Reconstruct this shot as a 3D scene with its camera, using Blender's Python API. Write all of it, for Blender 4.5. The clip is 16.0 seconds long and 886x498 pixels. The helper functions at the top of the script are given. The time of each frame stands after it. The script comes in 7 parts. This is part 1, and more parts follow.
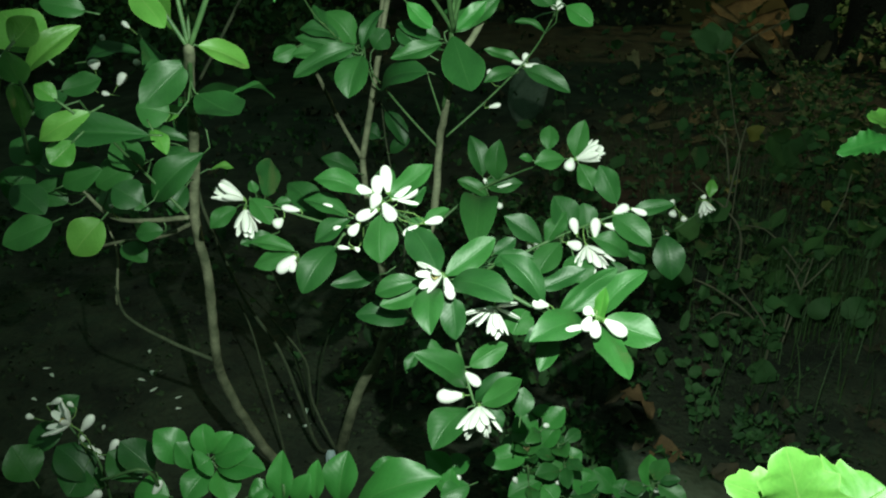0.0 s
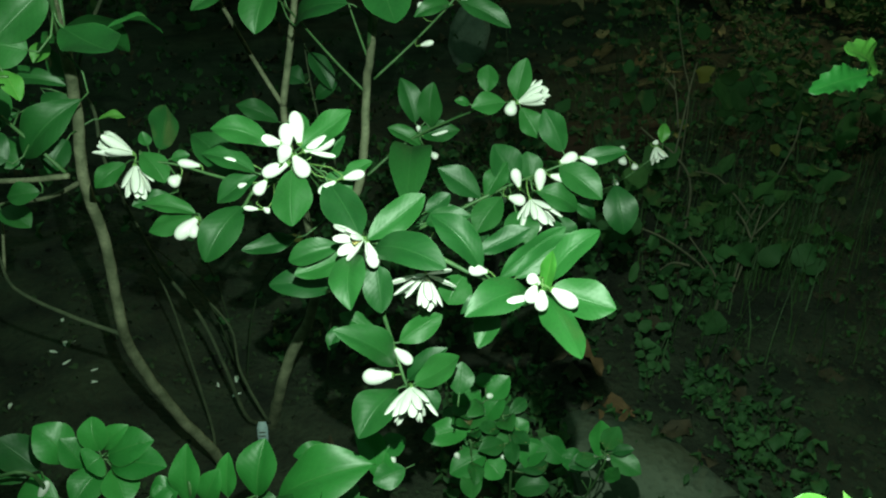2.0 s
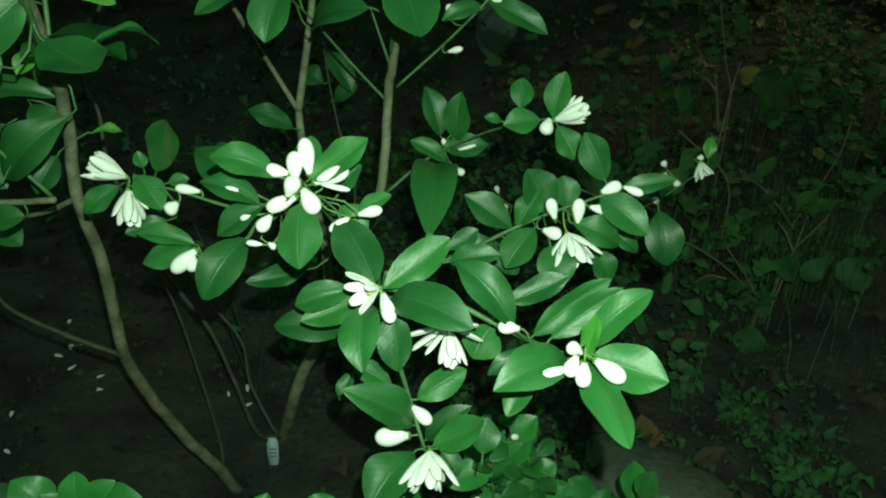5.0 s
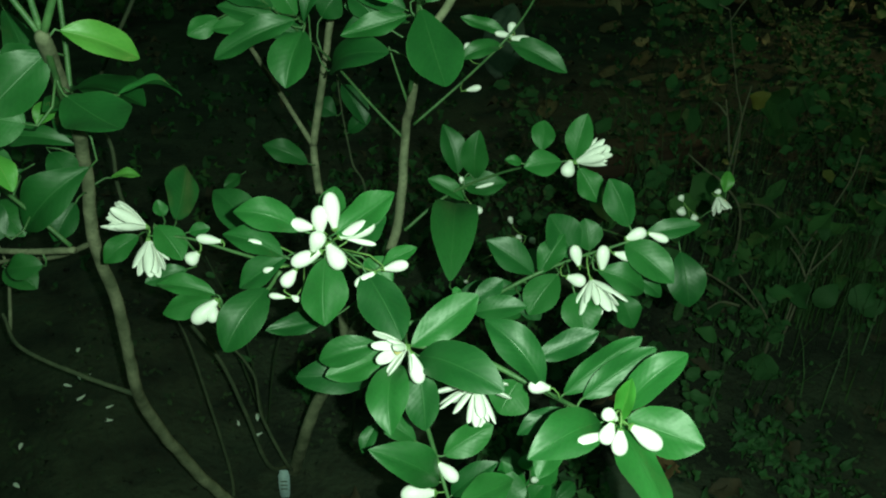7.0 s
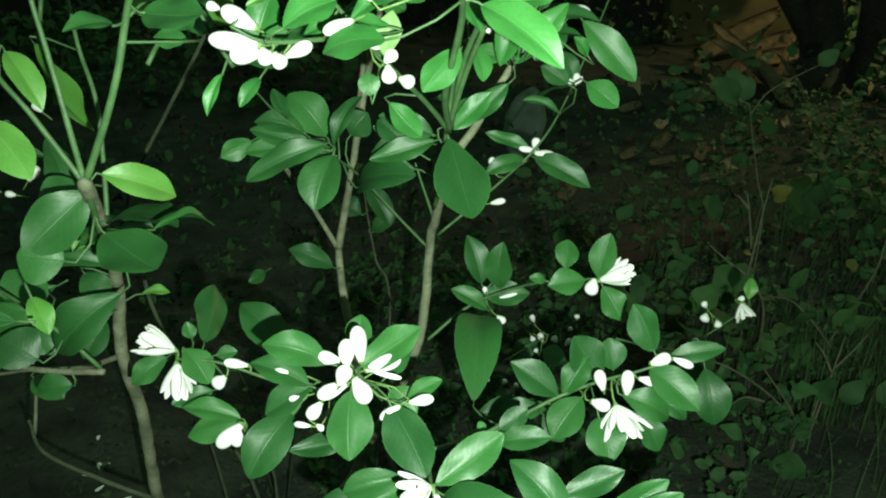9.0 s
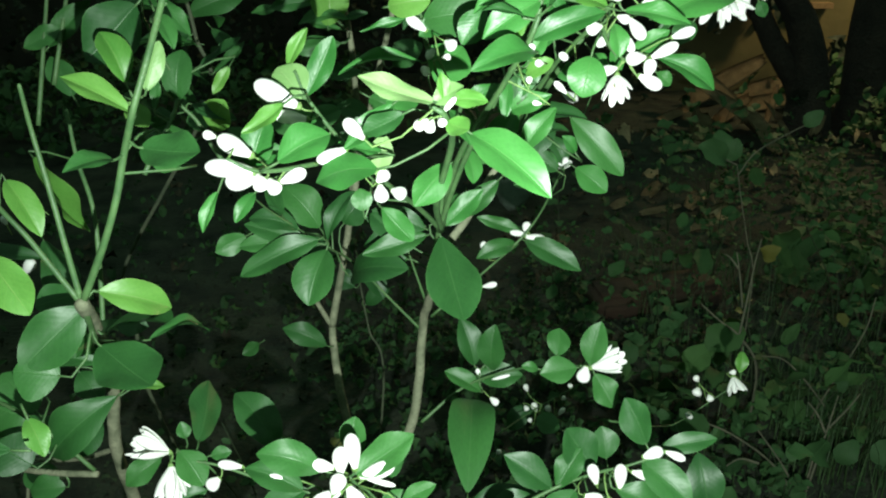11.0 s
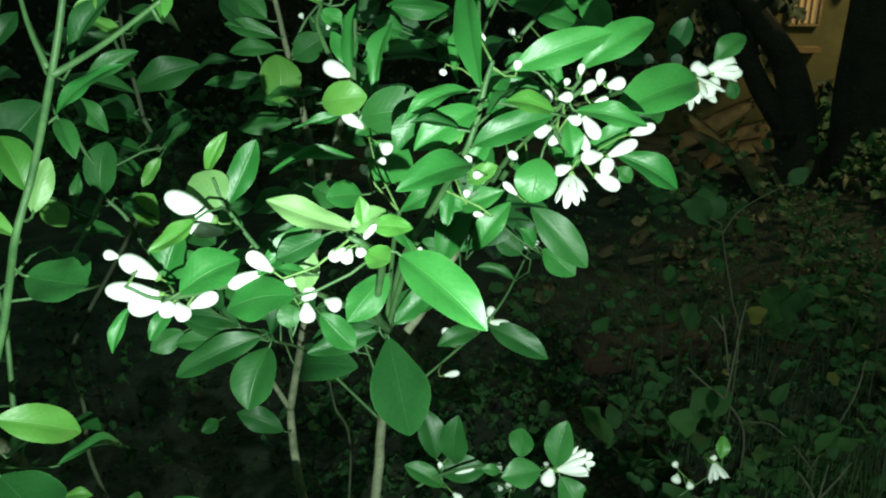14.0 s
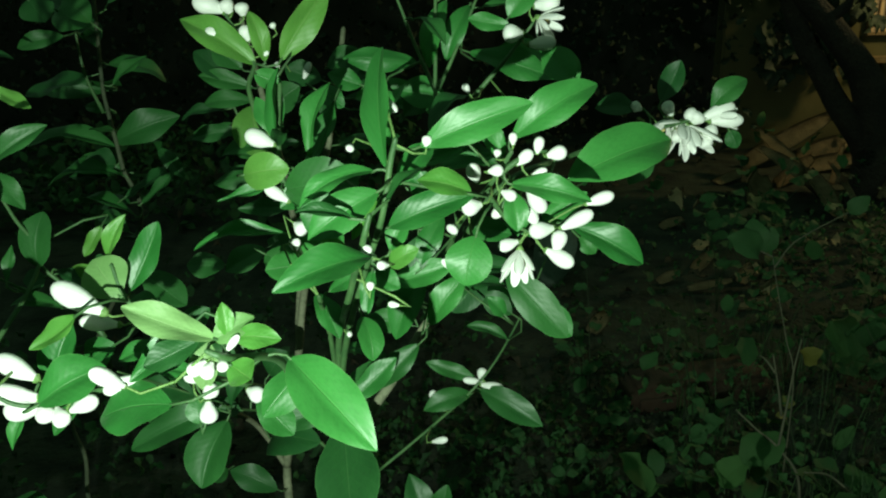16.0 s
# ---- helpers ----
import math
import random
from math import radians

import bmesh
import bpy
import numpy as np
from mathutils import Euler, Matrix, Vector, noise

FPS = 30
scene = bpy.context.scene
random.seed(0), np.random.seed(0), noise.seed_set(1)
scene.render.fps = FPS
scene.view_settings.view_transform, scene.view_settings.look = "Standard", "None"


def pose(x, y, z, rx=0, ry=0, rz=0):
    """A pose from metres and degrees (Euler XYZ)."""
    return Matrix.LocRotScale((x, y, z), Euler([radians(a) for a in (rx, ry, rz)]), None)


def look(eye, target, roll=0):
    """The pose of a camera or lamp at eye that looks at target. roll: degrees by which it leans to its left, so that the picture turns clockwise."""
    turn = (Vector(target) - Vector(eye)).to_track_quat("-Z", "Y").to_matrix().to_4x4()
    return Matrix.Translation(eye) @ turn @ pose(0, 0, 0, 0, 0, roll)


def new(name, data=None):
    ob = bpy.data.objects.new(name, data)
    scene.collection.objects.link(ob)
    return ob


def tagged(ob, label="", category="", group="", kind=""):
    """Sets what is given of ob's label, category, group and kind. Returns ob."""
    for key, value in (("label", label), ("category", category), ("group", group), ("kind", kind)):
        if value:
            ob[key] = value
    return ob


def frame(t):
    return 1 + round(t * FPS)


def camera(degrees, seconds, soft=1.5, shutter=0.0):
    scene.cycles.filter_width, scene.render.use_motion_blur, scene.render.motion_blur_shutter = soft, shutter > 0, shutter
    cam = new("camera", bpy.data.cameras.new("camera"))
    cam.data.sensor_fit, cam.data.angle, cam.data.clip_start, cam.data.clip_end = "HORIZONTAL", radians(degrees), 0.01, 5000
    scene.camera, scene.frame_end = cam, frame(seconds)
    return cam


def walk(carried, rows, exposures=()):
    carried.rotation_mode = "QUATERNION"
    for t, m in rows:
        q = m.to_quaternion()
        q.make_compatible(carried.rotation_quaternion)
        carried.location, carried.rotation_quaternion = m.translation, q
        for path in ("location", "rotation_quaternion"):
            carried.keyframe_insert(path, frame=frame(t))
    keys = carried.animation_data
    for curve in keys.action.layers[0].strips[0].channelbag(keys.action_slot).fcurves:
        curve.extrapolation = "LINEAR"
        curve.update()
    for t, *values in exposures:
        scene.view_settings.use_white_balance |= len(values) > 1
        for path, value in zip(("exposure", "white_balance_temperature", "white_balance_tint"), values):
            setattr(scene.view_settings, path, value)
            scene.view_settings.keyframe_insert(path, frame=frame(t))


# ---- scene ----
cam = camera(56.5, 16.0, soft=2.1)
METRES, EYE, TILT, LEAN, TURN = 0.75, 1.02, -25.0, 0.0, 0.0
ROWS = [
    (0.0, 0.0, 0.0, 0.0, 0.0, 0.0, -0.0),
    (0.5, -0.0068, 0.0762, 0.0063, -1.05, -0.75, 1.51),
    (1.0, 0.004, 0.1279, 0.0012, -2.78, -1.8, 1.76),
    (1.5, 0.0172, 0.17, 0.0023, -2.92, -2.61, 1.33),
    (2.0, 0.0299, 0.1569, 0.0115, -3.71, -3.58, 1.1),
    (2.5, 0.0327, 0.1669, 0.0596, -3.19, -3.4, 0.6),
    (3.0, 0.0361, 0.2107, 0.0697, -2.27, -3.14, 0.23),
    (3.5, 0.0344, 0.2314, 0.071, -2.13, -3.63, -0.27),
    (6.0, 0.0305, 0.3104, 0.085, -2.15, -5.04, -0.0),
    (6.5, 0.0124, 0.3087, 0.1058, -2.06, -4.83, -0.29),
    (7.0, 0.0051, 0.3006, 0.1241, -2.08, -4.19, -0.02),
    (7.5, 0.0012, 0.288, 0.1371, -1.16, -2.27, 0.14),
    (8.0, 0.0112, 0.2758, 0.1526, -0.79, -0.87, 0.36),
    (8.5, 0.0067, 0.2746, 0.1769, -0.71, -0.13, -0.04),
    (9.0, -0.0031, 0.2939, 0.1999, -0.74, 0.27, -0.62),
    (9.5, -0.0118, 0.3192, 0.2274, -0.81, 0.81, -1.11),
    (12.0, 0.0316, 0.2577, 0.2965, -0.85, 4.07, 0.73),
    (12.5, 0.0598, 0.2756, 0.3122, -0.08, 4.47, 0.95),
    (13.0, 0.0545, 0.2833, 0.3326, -0.81, 4.79, 0.32),
    (13.5, 0.0478, 0.3056, 0.3463, -1.45, 5.28, -0.28),
    (14.0, 0.054, 0.3456, 0.3593, -1.55, 5.29, -0.09),
    (14.5, 0.0758, 0.3633, 0.3676, -0.93, 5.27, 0.13),
    (15.0, 0.1088, 0.392, 0.3836, 1.14, 4.99, -0.04),
    (15.5, 0.156, 0.4152, 0.4036, 2.22, 5.29, -0.24),
    (16.0, 0.1861, 0.4193, 0.4301, 3.75, 6.25, -0.42),
]
EXPOSURES = [
    (0.0, -0.32, 6500, 2), (1.0, -0.18, 6800, 1), (2.0, -0.34, 6550, -14), (3.5, -0.17, 6550, -13), (6.0, -0.74, 6700, -24), (7.0, -0.64, 6700, -23), (8.0, 0.0, 6600, -7), (9.0, 0.08, 6500, 3),
    (12.0, 0.34, 6250, 19), (13.5, 0.44, 6250, 19), (14.1, -0.18, 6200, -4), (15.0, -0.40, 6550, -9), (16.0, -0.50, 6500, -5),
]
walk(cam, [(t, pose(0, 0, EYE, TILT, LEAN, TURN) @ pose(METRES * x, METRES * y, METRES * z, 90 + pitch, roll, yaw)) for t, x, y, z, yaw, pitch, roll in ROWS], EXPOSURES)

# ---- light: night, the torch beside the lens, a porch lamp far behind, a trace of sky ----
world = bpy.data.worlds.new("night_sky")
world.use_nodes = True
scene.world = world
world.node_tree.nodes["Background"].inputs[0].default_value = (0.55, 1.0, 0.66, 1)
world.node_tree.nodes["Background"].inputs[1].default_value = 0.18


def lamp(name, kind, m, energy, colour, size):
    data = bpy.data.lights.new(name, kind)
    data.energy, data.color, data.shadow_soft_size = energy, colour, size
    ob = new(name, data)
    ob.matrix_world = m
    return ob


torch = lamp("torch_light", "SPOT", look((0.045, 0.20, 1.045), (0.26, 1.1, 0.67)), 60.0, (0.87, 1.0, 0.88), 0.004)
torch.data.spot_size, torch.data.spot_blend = radians(126), 1.0
lamp("porch_light", "POINT", pose(3.3, 5.3, 1.8), 86.0, (1.0, 0.73, 0.36), 0.12)

# ---- materials ----


def material(name):
    m = bpy.data.materials.new(name)
    m.use_nodes = True
    return m, m.node_tree.nodes, m.node_tree.links, m.node_tree.nodes["Principled BSDF"]


def math_node(nodes, links, op, a, b=0.0, c=None):
    n = nodes.new("ShaderNodeMath")
    n.operation = op
    for k, v in enumerate((a, b) if c is None else (a, b, c)):
        if isinstance(v, (int, float)):
            n.inputs[k].default_value = v
        else:
            links.new(v, n.inputs[k])
    return n.outputs[0]


def mixed(nodes, links, fac, a, b):
    n = nodes.new("ShaderNodeMix")
    n.data_type = "RGBA"
    for k, v in ((0, fac), (6, a), (7, b)):
        if isinstance(v, (int, float)):
            n.inputs[k].default_value = v
        elif isinstance(v, tuple):
            n.inputs[k].default_value = (*v, 1)
        else:
            links.new(v, n.inputs[k])
    return n.outputs[2]


def noise_of(nodes, links, coord, scale, detail=3.0):
    n = nodes.new("ShaderNodeTexNoise")
    n.inputs["Scale"].default_value, n.inputs["Detail"].default_value = scale, detail
    links.new(coord, n.inputs["Vector"])
    return n.outputs["Fac"]


def ramp(nodes, links, fac, lo, hi):
    n = nodes.new("ShaderNodeMapRange")
    n.inputs[1].default_value, n.inputs[2].default_value = lo, hi
    links.new(fac, n.inputs[0])
    return n.outputs[0]


def leaf_material(name, dark, light, rib, gloss, through_light, joined=False):
    """Waxy leaf: pale midrib, faint side veins, blotches, and a shade of its own for each leaf."""
    m, nodes, links, bsdf = material(name)
    uv = nodes.new("ShaderNodeTexCoord")
    xyz = nodes.new("ShaderNodeSeparateXYZ")
    links.new(uv.outputs["UV"], xyz.inputs[0])
    info = nodes.new("ShaderNodeObjectInfo")
    across = math_node(nodes, links, "ABSOLUTE", math_node(nodes, links, "SUBTRACT", xyz.outputs[0], 0.5))
    mid = ramp(nodes, links, across, 0.020, 0.003)
    wave = math_node(nodes, links, "SINE", math_node(nodes, links, "MULTIPLY", math_node(nodes, links, "SUBTRACT", xyz.outputs[1], math_node(nodes, links, "MULTIPLY", across, 0.55)), 62.0))
    veins = ramp(nodes, links, wave, 0.90, 1.0)
    big = noise_of(nodes, links, uv.outputs["Object"], 3.1, 2.0)
    fine = noise_of(nodes, links, uv.outputs["Object"], 26.0, 4.0)
    geo = nodes.new("ShaderNodeNewGeometry")
    own = geo.outputs["Random Per Island"] if joined else info.outputs["Random"]
    shade = math_node(nodes, links, "ADD", math_node(nodes, links, "MULTIPLY", own, 0.85), math_node(nodes, links, "MULTIPLY", big, 0.45))
    body = mixed(nodes, links, shade, dark, light)
    body = mixed(nodes, links, math_node(nodes, links, "MULTIPLY", ramp(nodes, links, fine, 0.45, 0.72), 0.20), body, tuple(0.55 * v for v in dark))
    body = mixed(nodes, links, math_node(nodes, links, "MULTIPLY", veins, 0.07), body, rib)
    body = mixed(nodes, links, math_node(nodes, links, "MULTIPLY", mid, 0.26), body, rib)
    body = mixed(nodes, links, math_node(nodes, links, "MULTIPLY", ramp(nodes, links, across, 0.472, 0.497), 0.30), body, rib)
    speck = ramp(nodes, links, noise_of(nodes, links, uv.outputs["Object"], 60.0, 1.0), 0.76, 0.80)
    body = mixed(nodes, links, math_node(nodes, links, "MULTIPLY", speck, 0.22), body, (0.10, 0.09, 0.03))
    links.new(body, bsdf.inputs["Base Color"])
    links.new(math_node(nodes, links, "ADD", math_node(nodes, links, "MULTIPLY", fine, 0.10), gloss), bsdf.inputs["Roughness"])
    bsdf.inputs["Specular IOR Level"].default_value = 0.55
    bump = nodes.new("ShaderNodeBump")
    bump.inputs["Strength"].default_value, bump.inputs["Distance"].default_value = 0.3, 0.02
    height = math_node(nodes, links, "ADD", math_node(nodes, links, "MULTIPLY", wave, 0.003), math_node(nodes, links, "SUBTRACT", math_node(nodes, links, "MULTIPLY", big, 0.12), math_node(nodes, links, "MULTIPLY", mid, 0.22)))
    links.new(height, bump.inputs["Height"])
    links.new(bump.outputs[0], bsdf.inputs["Normal"])
    thin = nodes.new("ShaderNodeBsdfTranslucent")
    links.new(body, thin.inputs["Color"])
    mix = nodes.new("ShaderNodeMixShader")
    mix.inputs[0].default_value = through_light
    links.new(bsdf.outputs[0], mix.inputs[1])
    links.new(thin.outputs[0], mix.inputs[2])
    links.new(mix.outputs[0], nodes["Material Output"].inputs[0])
    return m


def grain_material(name, a, b, scale, rough, bump_strength=0.4, distance=0.004, c=None, metal=0.0):
    """Two-scale mottled surface with fine relief."""
    m, nodes, links, bsdf = material(name)
    uv = nodes.new("ShaderNodeTexCoord")
    geo = nodes.new("ShaderNodeNewGeometry")
    coarse = noise_of(nodes, links, geo.outputs["Position"], scale, 4.0)
    fine = noise_of(nodes, links, geo.outputs["Position"], scale * 7.0, 5.0)
    col = mixed(nodes, links, ramp(nodes, links, coarse, 0.32, 0.68), a, b)
    col = mixed(nodes, links, math_node(nodes, links, "MULTIPLY", ramp(nodes, links, fine, 0.5, 0.75), 0.55), col, c or tuple(v * 0.5 for v in a))
    links.new(col, bsdf.inputs["Base Color"])
    bsdf.inputs["Roughness"].default_value, bsdf.inputs["Metallic"].default_value = rough, metal
    bump = nodes.new("ShaderNodeBump")
    bump.inputs["Strength"].default_value, bump.inputs["Distance"].default_value = bump_strength, distance
    links.new(math_node(nodes, links, "ADD", fine, coarse), bump.inputs["Height"])
    links.new(bump.outputs[0], bsdf.inputs["Normal"])
    return m


LEAF = {
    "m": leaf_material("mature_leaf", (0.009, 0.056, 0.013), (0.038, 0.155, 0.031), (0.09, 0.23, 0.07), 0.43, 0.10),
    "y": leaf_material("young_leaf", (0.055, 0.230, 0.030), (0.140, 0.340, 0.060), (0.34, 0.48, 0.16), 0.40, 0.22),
    # c: lighter green leaf; torchlight on crown and low shoots put into its colour
    "c": leaf_material("brightened_leaf", (0.020, 0.122, 0.021), (0.060, 0.255, 0.050), (0.15, 0.31, 0.10), 0.38, 0.14),
    "p": leaf_material("pale_new_leaf", (0.15, 0.32, 0.09), (0.26, 0.44, 0.16), (0.36, 0.52, 0.24), 0.42, 0.25),
}
WOOD = {
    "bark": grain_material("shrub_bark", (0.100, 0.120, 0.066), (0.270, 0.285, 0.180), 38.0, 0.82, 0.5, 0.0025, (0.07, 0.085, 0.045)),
    # Darker, greener bark; the shade on these stems is put into the colour.
    "shaded": grain_material("shaded_stem", (0.045, 0.065, 0.034), (0.090, 0.110, 0.060), 60.0, 0.85, 0.5, 0.003),
    "green": grain_material("green_twig", (0.042, 0.110, 0.036), (0.085, 0.180, 0.060), 70.0, 0.5, 0.3, 0.002, (0.10, 0.14, 0.06)),
}
petal_mat = grain_material("waxy_petal", (0.80, 0.82, 0.76), (0.86, 0.87, 0.82), 90.0, 0.45, 0.15, 0.001, (0.72, 0.75, 0.64))
bud_base_mat = grain_material("green_calyx", (0.12, 0.24, 0.06), (0.20, 0.34, 0.10), 120.0, 0.5)
stamen_mat = grain_material("yellow_stamen", (0.70, 0.55, 0.18), (0.80, 0.68, 0.30), 200.0, 0.6)
soil_mat = grain_material("damp_soil", (0.007, 0.011, 0.006), (0.038, 0.050, 0.028), 9.0, 0.95, 1.0, 0.012, (0.012, 0.011, 0.007))
litter_mat = grain_material("dry_leaf_litter", (0.024, 0.024, 0.012), (0.060, 0.047, 0.024), 30.0, 0.8, 0.5, 0.003, (0.045, 0.024, 0.011))
weed_mat = leaf_material("weed_leaf", (0.010, 0.040, 0.012), (0.045, 0.130, 0.032), (0.06, 0.13, 0.04), 0.70, 0.15, True)
broad_mat = leaf_material("broad_weed_leaf", (0.016, 0.058, 0.014), (0.062, 0.155, 0.036), (0.07, 0.15, 0.05), 0.75, 0.18, True)
moss_mat = leaf_material("mossy_leaflet", (0.014, 0.026, 0.011), (0.040, 0.070, 0.026), (0.03, 0.05, 0.02), 0.85, 0.05, True)
tag_mat = grain_material("plastic_tag", (0.42, 0.56, 0.60), (0.55, 0.68, 0.70), 40.0, 0.4, 0.1)
wall_mat = grain_material("ochre_plaster", (0.062, 0.060, 0.022), (0.125, 0.112, 0.045), 2.2, 0.9, 0.4, 0.01, (0.10, 0.10, 0.035))
trunk_mat = grain_material("dark_tree_bark", (0.018, 0.017, 0.013), (0.040, 0.034, 0.024), 9.0, 0.95, 0.9, 0.03)
fruit_mat = grain_material("ripening_fruit", (0.12, 0.11, 0.04), (0.18, 0.16, 0.07), 60.0, 0.45)

# ---- builders ----


def smooth(me):
    me.polygons.foreach_set("use_smooth", [True] * len(me.polygons))
    return me


def part(name, bm, mat, parent, label="", sharp=False):
    """One bmesh, in the world's coordinates, as one mesh under its thing."""
    me = bpy.data.meshes.new(name)
    bm.to_mesh(me)
    bm.free()
    me.materials.append(mat)
    ob = new(name, me if sharp else smooth(me))
    if parent is not None:
        ob.parent = parent
        ob.matrix_parent_inverse = parent.matrix_world.inverted()
    return tagged(ob, label)


def thing(name, at, label, category, group="", kind=""):
    ob = new(name)
    ob.empty_display_size = 0.05
    ob.matrix_world = Matrix.Translation(at)
    bpy.context.view_layer.update()
    return tagged(ob, label, category, group, kind)


def spline(points, per=6):
    """Catmull-Rom through the points."""
    p = [Vector(q) for q in points]
    p = [2 * p[0] - p[1], *p, 2 * p[-1] - p[-2]]
    out = []
    for a, b, c, d in zip(p, p[1:], p[2:], p[3:]):
        for k in range(per):
            s = k / per
            out.append(0.5 * ((2 * b) + (c - a) * s + (2 * a - 5 * b + 4 * c - d) * s * s + (3 * b - a - 3 * c + d) * s ** 3))
    return out + [p[-2]]


def tube(bm, path, r0, r1, sides=8, knots=0.0, round_end=False):
    """A tapered, closed tube along a path, with swollen knots and, if asked, a drawn-out round end."""
    rings, side = [], None
    n = len(path)
    last = n - 1
    if round_end:
        d = (path[-1] - path[-2]).normalized()
        path = [*path, path[-1] + d * r1 * 0.7, path[-1] + d * r1 * 1.1, path[-1] + d * r1 * 1.25]
        n += 3
    for k, q in enumerate(path):
        ahead = (path[min(k + 1, n - 1)] - path[max(k - 1, 0)]).normalized()
        side = (side - ahead * side.dot(ahead)).normalized() if side is not None else ahead.orthogonal().normalized()
        up = ahead.cross(side)
        r = r0 + (r1 - r0) * min(1.0, k / last)
        r *= (1.0, 0.74, 0.42, 0.12)[max(0, k - last)]
        r *= 1 + knots * (noise.noise(q * 34) + (0.5 if k % 17 == 3 else 0))
        rings.append([bm.verts.new(q + r * (math.cos(a) * side + math.sin(a) * up)) for a in (2 * math.pi * j / sides for j in range(sides))])
    for a, b in zip(rings, rings[1:]):
        for j in range(sides):
            bm.faces.new((a[j], a[(j + 1) % sides], b[(j + 1) % sides], b[j]))
    bm.faces.new(rings[0][::-1])
    bm.faces.new(rings[-1])


def leaf_mesh(name, fat, arch, fold, wave, seed, tip=0.0, rows=33, cols=4, teeth=0.0):
    """Unit leaf along +y, facing +z: oval blade, folded on its midrib, arched and wavy; tip > 0 puts its widest part beyond the middle, teeth notch its margin."""
    rnd = random.Random(seed)
    bm = bmesh.new()
    layer = bm.loops.layers.uv.new("UVMap")
    grid, where = [], {}
    a, b = rnd.uniform(0, 6), rnd.uniform(0, 6)
    for i in range(rows):
        v = 0.5 - 0.5 * math.cos(math.pi * i / (rows - 1))
        half = 0.5 * math.sin(math.pi * v ** (1 + tip)) ** fat * (1 - 0.22 * v ** 9) if 0 < i < rows - 1 else 0.010
        line = []
        for j in range(-cols, cols + 1):
            u = j / cols
            z = arch * 4 * v * (1 - v) + fold * abs(u) * (1.25 - 0.55 * abs(u)) * half + wave * u * u * half * math.sin(9 * v + a + (2 if u > 0 else 0))
            x = u * half * (1 + (0.022 * math.sin(9 * v + b) + 0.010 * math.sin(53 * v + a)) * abs(u)) * (1 + teeth * (abs(((v + 0.04 * u) * 7.5) % 1.0 - 0.25) - 0.25))
            q = bm.verts.new((x + 0.05 * wave * math.sin(3 * v + a), v, z))
            where[q] = (0.5 + 0.5 * u, v)
            line.append(q)
        grid.append(line)
    for r, s in zip(grid, grid[1:]):
        for j in range(2 * cols):
            f = bm.faces.new((r[j], r[j + 1], s[j + 1], s[j]))
            for loop in f.loops:
                loop[layer].uv = where[loop.vert]
    me = bpy.data.meshes.new(name)
    bm.to_mesh(me)
    bm.free()
    return smooth(me)


SHAPES = [
    (0.66, 0.07, 0.14, 0.05), (0.72, 0.10, 0.22, 0.06), (0.64, -0.05, 0.16, 0.08), (0.70, 0.13, 0.10, 0.09),
    (0.76, 0.05, 0.26, 0.05), (0.62, 0.08, 0.16, 0.09), (0.72, 0.15, 0.22, 0.08), (0.64, 0.06, -0.13, 0.07),
    (0.68, 0.18, 0.18, 0.08), (0.74, -0.09, 0.24, 0.09), (0.62, 0.11, 0.30, 0.06), (0.70, 0.03, 0.12, 0.11),
    (0.58, 0.15, 0.13, 0.05), (0.66, -0.04, 0.18, 0.09), (0.60, -0.02, 0.10, 0.04), (0.50, 0.06, 0.12, 0.16),
]
BLADES = {}
for kind in LEAF:
    BLADES[kind] = []
    for k, (fat, arch, fold, wave) in enumerate(SHAPES):
        me = leaf_mesh("leaf_blade", fat, arch, fold, wave, 31 * k, 0.36 if k == 14 else (0.10, -0.04, 0.18, 0.04)[k % 4], 61 if k == 15 else 33, 4, 0.42 if k == 15 else 0.0)
        me.materials.append(LEAF[kind])
        BLADES[kind].append(me)
dice = random.Random(11)
NODES = {}


def frame_of(base, tip, facing):
    """Axes of a leaf or petal: y along it, z out of its face."""
    base, tip = Vector(base), Vector(tip)
    y = (tip - base).normalized()
    z = Vector(facing)
    z = (z - y * z.dot(y)).normalized()
    return Matrix((y.cross(z), y, z)).transposed(), (tip - base).length


def put(name, me, m, parent):
    ob = new(name, me)
    ob.parent = parent
    ob.matrix_parent_inverse = parent.matrix_world.inverted()
    ob.matrix_basis = m
    return ob


def stem(plant, points, r0, r1, wood, name="branch"):
    path = spline(points, 6 if wood == "green" else 11)
    NODES.setdefault(plant.name, []).extend(path[::1 if wood == "green" else 2])
    r0, r1 = (0.70 * r0, 0.70 * r1) if wood == "green" else (0.88 * r0, 0.88 * r1) if wood == "bark" else (1.05 * r0, 1.05 * r1)
    kink = r0 * (0.12 if wood == "green" else 0.16)
    path = [q + kink * noise.noise_vector(q * 38) for q in path]
    bm = bmesh.new()
    tube(bm, path, r0, r1 if wood == "bark" else r1 * 0.75, 10, 0.065 if wood != "green" else 0.05, True)
    return part(name, bm, WOOD[wood], plant, "grey-brown bark" if wood != "green" else "smooth green twig")


def stalk(bm, plant, base, ahead, r, reach=0.05):
    """A bent stalk from the nearest twig to the base of a leaf or bud."""
    base = Vector(base)
    near = min(NODES[plant.name], key=lambda q: (q - base).length_squared)
    gap = (near - base).length
    if gap > reach:
        near = base - ahead * min(0.012, reach)
        gap = 0.012
    bend = base - ahead * gap * 0.4
    tube(bm, [near, near.lerp(bend, 0.6), bend.lerp(base, 0.5), base + ahead * 0.002], r * 1.15, r, 5)


